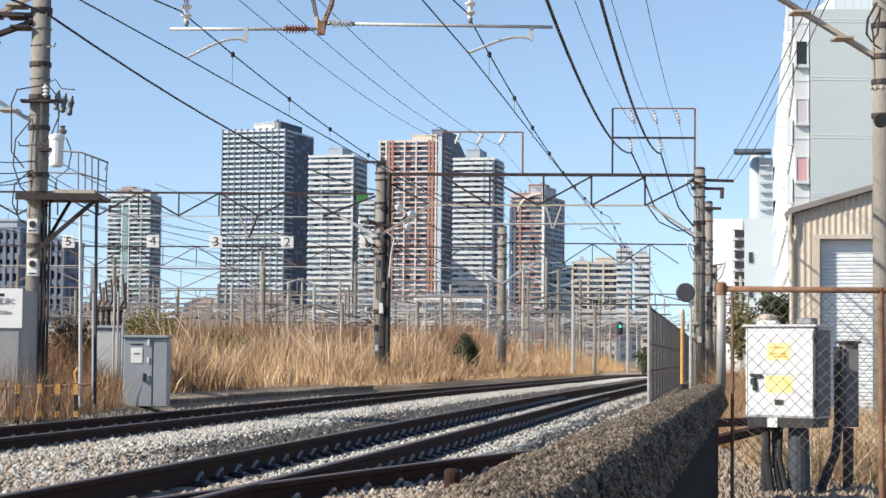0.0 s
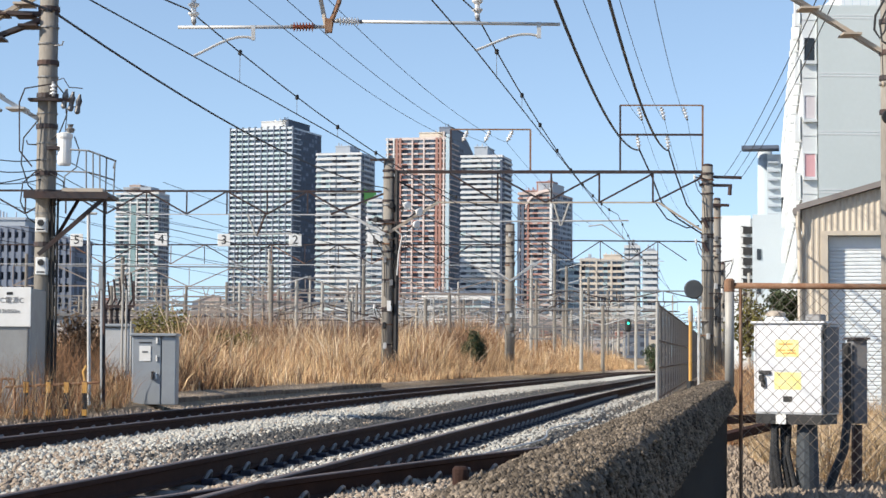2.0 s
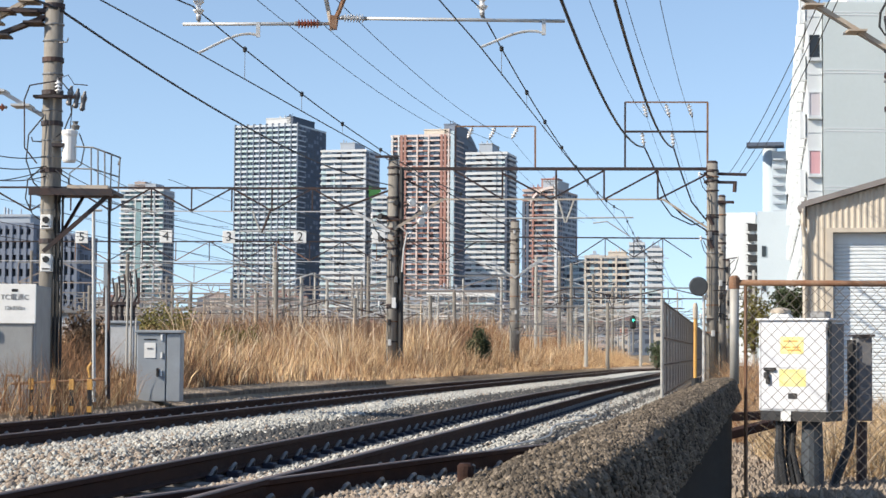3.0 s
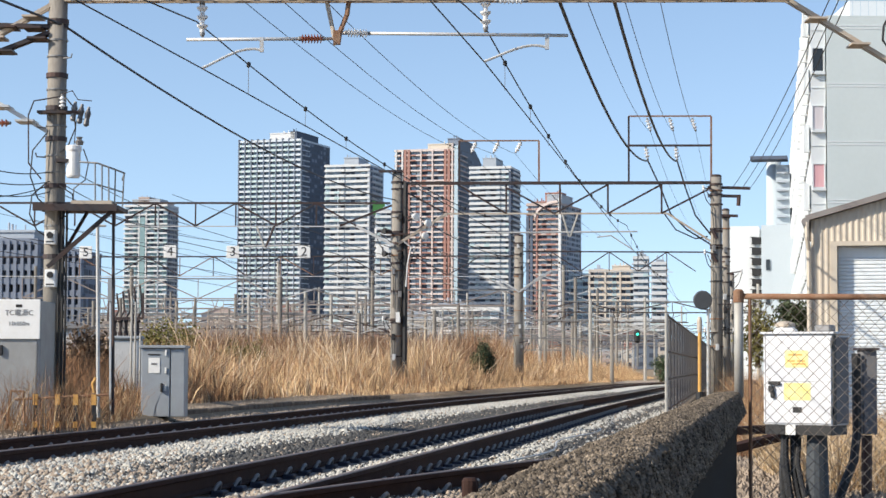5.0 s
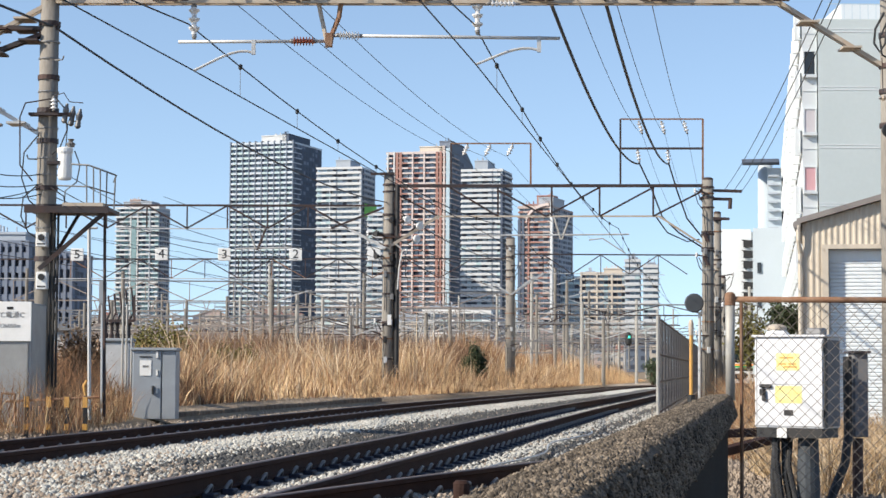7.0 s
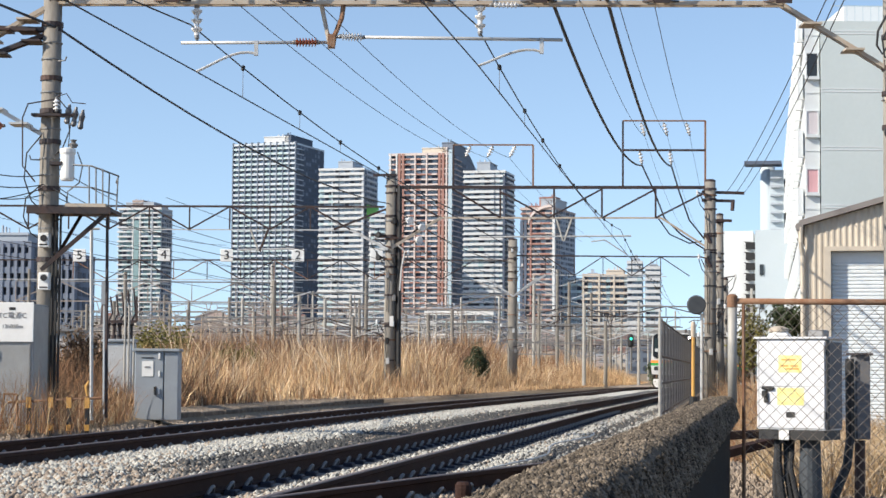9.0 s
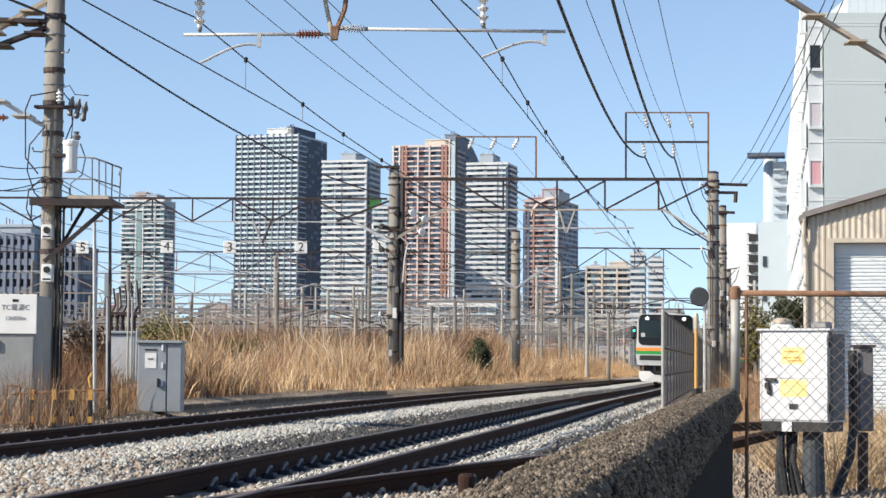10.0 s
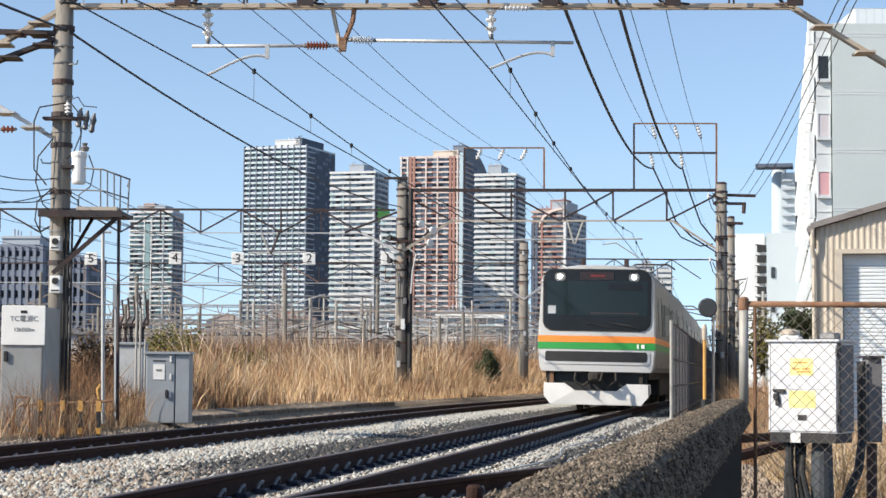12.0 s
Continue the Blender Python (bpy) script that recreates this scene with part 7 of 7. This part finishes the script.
# ---- the train ----
TRAIN_SPEED = 24.0            # metres a second along y
HEAD_AT_END = 47.0            # y of its front at the clip's end
STAINLESS = surface("brushed_stainless", (0.185, 0.178, 0.166), (0.135, 0.13, 0.12), 0.8, 0.5, 0.4, 0.02, fine=30, stretch=(1, 0.05, 4))
MASK = surface("white_front_mask", (0.52, 0.52, 0.51), (0.43, 0.43, 0.42), 1.5, 0.4, 0, 0.02)
ORANGE = surface("orange_stripe", (0.85, 0.27, 0.04), (0.75, 0.22, 0.035), 2, 0.45, 0, 0)
GREEN = surface("green_stripe", (0.03, 0.30, 0.06), (0.025, 0.24, 0.05), 2, 0.45, 0, 0)
SCREEN = glass("windscreen_glass", (0.012, 0.02, 0.022), 0.06)
SCREEN.node_tree.nodes["Principled BSDF"].inputs["Specular IOR Level"].default_value = 0.25
SIDE_GLASS = glass("side_window_glass", (0.010, 0.012, 0.014), 0.3)
SIDE_GLASS.node_tree.nodes["Principled BSDF"].inputs["Specular IOR Level"].default_value = 0.03
SURROUND = glass("black_gloss_panel", (0.008, 0.008, 0.009), 0.2)
SKIRT = surface("white_skirt", (0.74, 0.73, 0.71), (0.62, 0.61, 0.58), 2.5, 0.5, 0, 0.05)
UNDER = surface("underframe_grime", (0.035, 0.032, 0.03), (0.06, 0.05, 0.04), 3, 0.8, 0.1, 0.2)
LED_DIM = surface("dim_led_panel", (0.03, 0.016, 0.016), (0.02, 0.014, 0.014), 6, 0.3, 0, 0)
LED_RED = surface("red_lettering", (0.16, 0.025, 0.025), (0.10, 0.02, 0.02), 6, 0.3, 0, 0, glow=0.03)
HEADLIGHT = surface("lit_headlight", (1.0, 0.98, 0.92), (1.0, 0.98, 0.92), 6, 0.3, 0, 0, glow=14.0)
ROOF = surface("grey_train_roof", (0.22, 0.22, 0.22), (0.14, 0.14, 0.14), 1.0, 0.8, 0, 0.1)

BOW = 0.10                    # how far the front's ends sweep back
# half of the body's section, floor to roof
HALF = [(1.40, 0.98), (1.44, 1.10), (1.475, 1.45), (1.475, 1.95), (1.44, 2.8), (1.42, 3.25), (1.385, 3.38), (1.28, 3.495), (0.95, 3.585), (0.5, 3.65), (0.0, 3.67)]
RING = HALF + [(-x, z) for x, z in reversed(HALF[:-1])]


def ring_at(y, k=1.0, dz=0.0):
    return [(x * k, y, 0.98 + (z - 0.98) * (1 + dz)) for x, z in RING]


def plate(x0, x1, z0, z1, r, y0, y1, n=5, bow=0.0):
    """A rounded plate facing the front, whose ends sweep back by bow."""
    arc = [(r * (1 - math.cos(a)), r * (1 - math.sin(a))) for a in np.linspace(0, math.pi / 2, n + 1)]
    cols = [(x0 + d, z0 + e, z1 - e) for d, e in arc]
    cols += [(x0 + r + (x1 - x0 - 2 * r) * k / 10, z0, z1) for k in range(1, 10)]
    cols += [(x1 - d, z0 + e, z1 - e) for d, e in reversed(arc)]
    f = [((x, y0 + bow * (x / 1.4) ** 2, a), (x, y0 + bow * (x / 1.4) ** 2, b)) for x, a, b in cols]
    g = [((x, y1 + bow * (x / 1.4) ** 2, a), (x, y1 + bow * (x / 1.4) ** 2, b)) for x, a, b in cols]
    s = Shape().strip(f)
    s.strip([[p[0] for p in f], [p[0] for p in g]]).strip([[p[1] for p in f], [p[1] for p in g]])
    s.strip([f[0], g[0]]).strip([f[-1], g[-1]])
    return s


def side_strip(sign, y0, y1, z0, z1, out):
    """A flat piece on the body's side, following its slight taper."""
    def x_at(z):
        for (xa, za), (xb, zb) in zip(HALF, HALF[1:]):
            if za <= z <= zb:
                return xa + (xb - xa) * (z - za) / (zb - za)
        return 1.4
    s = Shape()
    cols = [z0, (z0 + z1) / 2, z1]
    o = [[(sign * (x_at(z) + out), y, z) for z in cols] for y in (y0, y1)]
    i = [[(sign * (x_at(z) - 0.02), y, z) for z in cols] for y in (y0, y1)]
    s.strip(o).strip([[p[0] for p in o], [p[0] for p in i]]).strip([[p[-1] for p in o], [p[-1] for p in i]]).strip([i[0], o[0]]).strip([i[1], o[1]])
    return s


def wheel_mesh():
    s = Shape()
    s.lathe((-0.07, 0, 0.43), [(0, 0.36), (0.0, 0.43), (0.10, 0.43), (0.105, 0.46), (0.14, 0.46), (0.14, 0.34)], 24, axis=(1, 0, 0))
    return s.mesh("wheel", [UNDER])


WHEEL = wheel_mesh()


def build_car(front, panto):
    c = thing("train_car", "stainless commuter train car with an orange and green stripe" if not front else "leading stainless commuter train car with lit headlights and a dark windscreen", "train", group="cars of the train")
    L = 19.5
    y0 = 0.35 if front else 0.0
    s = Shape()
    rows = [ring_at(y0), ring_at(L - 0.15), ring_at(L, 0.97, -0.01)]
    s.strip(rows, closed=True)
    s.face(ring_at(y0)[::-1])
    s.face(ring_at(L, 0.97, -0.01))
    part("body", s, STAINLESS, c)
    top = [p for p in RING if p[1] > 3.3]
    s = Shape().strip([[(x, y, z + 0.012) for x, z in top] for y in (y0 + 0.05, L - 0.05)])
    part("roof_panel", s, ROOF, c)
    for yy_ in (6.5, 13.0):
        part("air_conditioner", Shape().box((-0.75, yy_ - 1.2, 3.6), (0.75, yy_ + 1.2, 3.95), bevel=0.1), ROOF, c)
    for sg in (-1, 1):
        part("stripe", side_strip(sg, y0, L, 1.71, 1.86, 0.006), ORANGE, c, "orange stripe")
        part("stripe", side_strip(sg, y0, L, 1.54, 1.706, 0.006), GREEN, c, "green stripe")
        if front:
            part("cab_door", side_strip(sg, 1.5, 2.1, 1.1, 2.95, 0.008), STAINLESS, c)
            part("window", side_strip(sg, 1.58, 2.02, 2.05, 2.85, 0.014), SIDE_GLASS, c)
        for k in range(4):
            yd = 3.35 + 4.82 * k if front else 2.2 + 4.82 * k
            if yd + 1.3 > L:
                continue
            d = part("door", side_strip(sg, yd, yd + 1.3, 1.12, 2.98, 0.012), STAINLESS, c)
            for w_ in (0.1, 0.72):
                part("pane", side_strip(sg, yd + w_, yd + w_ + 0.48, 1.95, 2.8, 0.02), SIDE_GLASS, d)
            if yd + 4.5 < L:
                part("window", side_strip(sg, yd + 1.6, yd + 4.5, 1.98, 2.85, 0.012), SIDE_GLASS, c)
        part("underfloor_box", Shape().box((sg * 0.85 - 0.45, 6.0, 0.32), (sg * 0.85 + 0.45, 13.4, 0.96), bevel=0.04), UNDER, c)
    part("underframe", Shape().box((-1.30, y0 + 0.1, 0.80), (1.30, L - 0.1, 1.0)), UNDER, c)
    for yb in (3.0, 16.6):
        b = part("bogie", Shape().box((-1.02, yb - 1.4, 0.38), (-0.86, yb + 1.4, 0.68), bevel=0.04).box((0.86, yb - 1.4, 0.38), (1.02, yb + 1.4, 0.68), bevel=0.04).box((-0.86, yb - 0.3, 0.45), (0.86, yb + 0.3, 0.78)), UNDER, c)
        for dy in (-1.05, 1.05):
            for sg in (-1, 1):
                piece("wheel", WHEEL, b, pose(sg * 0.56, yb + dy, 0, 0, 0, 0 if sg < 0 else 180))
            part("axle", Shape().tube((-0.6, yb + dy, 0.43), (0.6, yb + dy, 0.43), 0.08, n=8), UNDER, b)
    if panto:
        p = part("pantograph", Shape().box((-0.9, 4.2, 3.66), (0.9, 5.6, 3.78)), UNDER, c)
        for sg in (-1, 1):
            part("lower_arm", Shape().tube((sg * 0.5, 5.5, 3.8), (sg * 0.3, 4.0, 4.5), 0.03, n=6), STEEL_GREY, p)
            part("upper_arm", Shape().tube((sg * 0.3, 4.0, 4.5), (sg * 0.2, 5.0, 5.15), 0.025, n=6), STEEL_GREY, p)
        part("contact_strip", Shape().path([(-0.9, 5.0, 5.0), (-0.6, 5.0, 5.18), (0.6, 5.0, 5.18), (0.9, 5.0, 5.0)], 0.035, n=6), STEEL_DARK, p)
    if front:
        # the pale front mask with its raised rim
        s = Shape()
        rim = [(x * 0.98, BOW * (x * 0.98 / 1.4) ** 2, 0.98 + (z - 0.98) * 0.99) for x, z in RING]
        s.strip([ring_at(0.40, 1.0), ring_at(BOW + 0.08, 0.995), rim], closed=True)
        s.strip([[(x * 0.98 * f, BOW * (x * 0.98 * f / 1.4) ** 2, 0.98 + (z - 0.98) * 0.99) for f in np.linspace(-1, 1, 11)] for x, z in HALF])
        part("front_mask", s, MASK, c, "white front mask", smooth=False)
        ws = part("windscreen_surround", plate(-1.335, 1.335, 2.02, 3.53, 0.24, -0.03, 0.02, bow=BOW), SURROUND, c, "glossy black windscreen surround")
        part("pane", plate(-1.27, 1.27, 2.38, 3.25, 0.05, -0.036, -0.031, bow=BOW), SCREEN, ws, "dark greenish windscreen")
        part("screen_pillar", Shape().box((-0.03, -0.03, 2.4), (0.03, -0.038, 3.2)), SCREEN, ws)
        part("gasket", plate(-1.36, 1.36, 1.995, 3.55, 0.25, -0.022, 0.02, bow=BOW), UNDER, c)
        part("inner_sill", plate(-1.24, 1.24, 2.07, 2.33, 0.1, -0.034, -0.031, bow=BOW), SURROUND, ws)
        part("notice", Shape().box((-1.22, 0.012, 2.42), (-1.03, 0.024, 2.62)), STEEL_PALE, ws)
        part("destination_panel", Shape().box((-0.42, -0.036, 3.28), (0.42, -0.02, 3.47)), LED_DIM, ws)
        part("destination_lettering", Shape().box((-0.16, -0.04, 3.35), (0.20, -0.036, 3.41)), LED_RED, ws)
        part("lamp_surround", plate(-1.06, -0.80, 3.25, 3.45, 0.08, -0.036, -0.032, bow=BOW), STEEL_GREY, ws)
        part("lamp_surround", plate(0.80, 1.06, 3.25, 3.45, 0.08, -0.036, -0.032, bow=BOW), STEEL_GREY, ws)
        part("console", plate(-0.15, 1.05, 2.43, 2.46, 0.01, -0.039, -0.037, 1, bow=BOW), STEEL_DARK, ws, "dull edge of the driver's desk")
        part("sun_visor", plate(0.30, 1.15, 3.02, 3.20, 0.03, -0.0385, -0.037, bow=BOW), SURROUND, ws)
        for sg in (-1, 1):
            part("headlight", Shape().lathe((sg * 0.93, 0.008, 3.35), [(0, 0.052), (0.025, 0.056)], 18, axis=(0, -1, 0)), HEADLIGHT, ws, "lit round headlight")
        for x0 in (-0.10, 0.55):
            part("wiper", Shape().path([(x0, -0.05, 2.16), (x0 + 0.35, -0.04, 2.11), (x0 + 0.52, -0.02, 2.07)], 0.016, n=5).tube((x0 - 0.15, -0.05, 2.19), (x0 + 0.30, -0.045, 2.13), 0.02, n=5), BLACK, c)
        part("stripe", plate(-1.475, 1.475, 1.71, 1.87, 0.01, -0.012, 0.1, 1, bow=BOW), ORANGE, c, "orange stripe")
        part("stripe", plate(-1.475, 1.475, 1.535, 1.706, 0.01, -0.012, 0.1, 1, bow=BOW), GREEN, c, "green stripe")
        part("maker_mark", Shape().box((1.02, 0.034, 1.57), (1.07, 0.06, 1.67)).box((1.13, 0.046, 1.57), (1.21, 0.07, 1.67)), WHITE_PAINT, c, "small pale bars")
        part("lower_panel", plate(-1.28, 1.28, 1.23, 1.48, 0.06, -0.03, 0.0, bow=BOW), BLACK, c, "black lower panel")
        part("panel_rim", plate(-1.34, 1.34, 1.16, 1.515, 0.08, -0.02, 0.02, bow=BOW), MASK, c)
        # black box added behind the skirt to darken the shaded gap
        part("gap_shade_backing", Shape().box((-1.26, 0.28, 0.45), (1.26, 0.5, 0.99)), BLACK, c, "black backing for the shaded gap above the skirt")
        part("front_ledge", Shape().box((-1.36, 0.14, 0.96), (1.36, 0.5, 1.08), bevel=0.03), STAINLESS, c)
        sk = Shape()
        outline = [(-1.31, 0.68), (-0.78, 0.68), (-0.52, 0.50), (0.52, 0.50), (0.78, 0.68), (1.31, 0.68), (1.31, 0.36), (1.14, 0.15), (-1.14, 0.15), (-1.31, 0.36)]
        f_ = [(x, 0.02 + 0.10 * (abs(x) / 1.3), z) for x, z in outline]
        b_ = [(x, y + 0.05, z) for x, y, z in f_]
        # front in two folded halves
        sk.face([f_[i] for i in (0, 9, 8, 2, 1)])
        sk.face([f_[2], f_[8], f_[7], f_[3]])
        sk.face([f_[i] for i in (3, 7, 6, 5, 4)])
        sk.strip([f_ + f_[:1], b_ + b_[:1]])
        for sg in (-1, 1):
            sk.strip([[(sg * 1.31, 0.35, 0.68), (sg * 1.33, 0.35, 0.45), (sg * 1.2, 0.35, 0.3)], [(sg * 1.31, 1.1, 0.68), (sg * 1.33, 1.1, 0.45), (sg * 1.2, 1.1, 0.3)]])
        part("skirt", sk, SKIRT, c, "white snow-plough skirt")
        cp = part("coupler", Shape().box((-0.17, -0.22, 0.72), (0.17, 0.9, 0.98), bevel=0.05).box((-0.10, -0.36, 0.76), (0.12, -0.2, 0.95), bevel=0.04), UNDER, c, "dark knuckle coupler")
        part("coupler_knuckle", Shape().path([(0.17, -0.2, 0.95), (0.21, -0.38, 0.95), (0.16, -0.42, 0.74)], 0.04, n=6), UNDER, cp)
        for sg, m_ in ((-1, UNDER), (1, UNDER)):
            part("air_hose", Shape().path([(sg * 0.5, 0.05, 0.95), (sg * 0.52, -0.1, 0.75), (sg * 0.32, -0.15, 0.6), (sg * 0.18, -0.1, 0.72)], 0.035, n=6), m_, c)
            part("step_bracket", Shape().box((sg * 1.12 - 0.05, 0.15, 0.66), (sg * 1.12 + 0.05, 0.22, 0.98)), RUST if sg < 0 else UNDER, c)
        for x_ in (-0.5, 0.62):
            part("roof_antenna", Shape().box((x_ - 0.06, 1.6, 3.62), (x_ + 0.06, 1.75, 3.92), bevel=0.02), STEEL_DARK, c)
    return c


cars = [build_car(True, False), build_car(False, True), build_car(False, False), build_car(False, True)]


def car_pose(k, t):
    """Where the car's front stands at t seconds, set square to the line."""
    y = HEAD_AT_END + TRAIN_SPEED * (12.0 - t) + 20.0 * k * 0.986
    a = line_turn(y + 8)
    return pose(line_x(y, -0.04), y, line_z(y + 5), 0, 0.8, -math.degrees(a))


def motions():
    for k, c in enumerate(cars):
        walk(c, [(t / 2, car_pose(k, t / 2)) for t in range(25)])


motions()
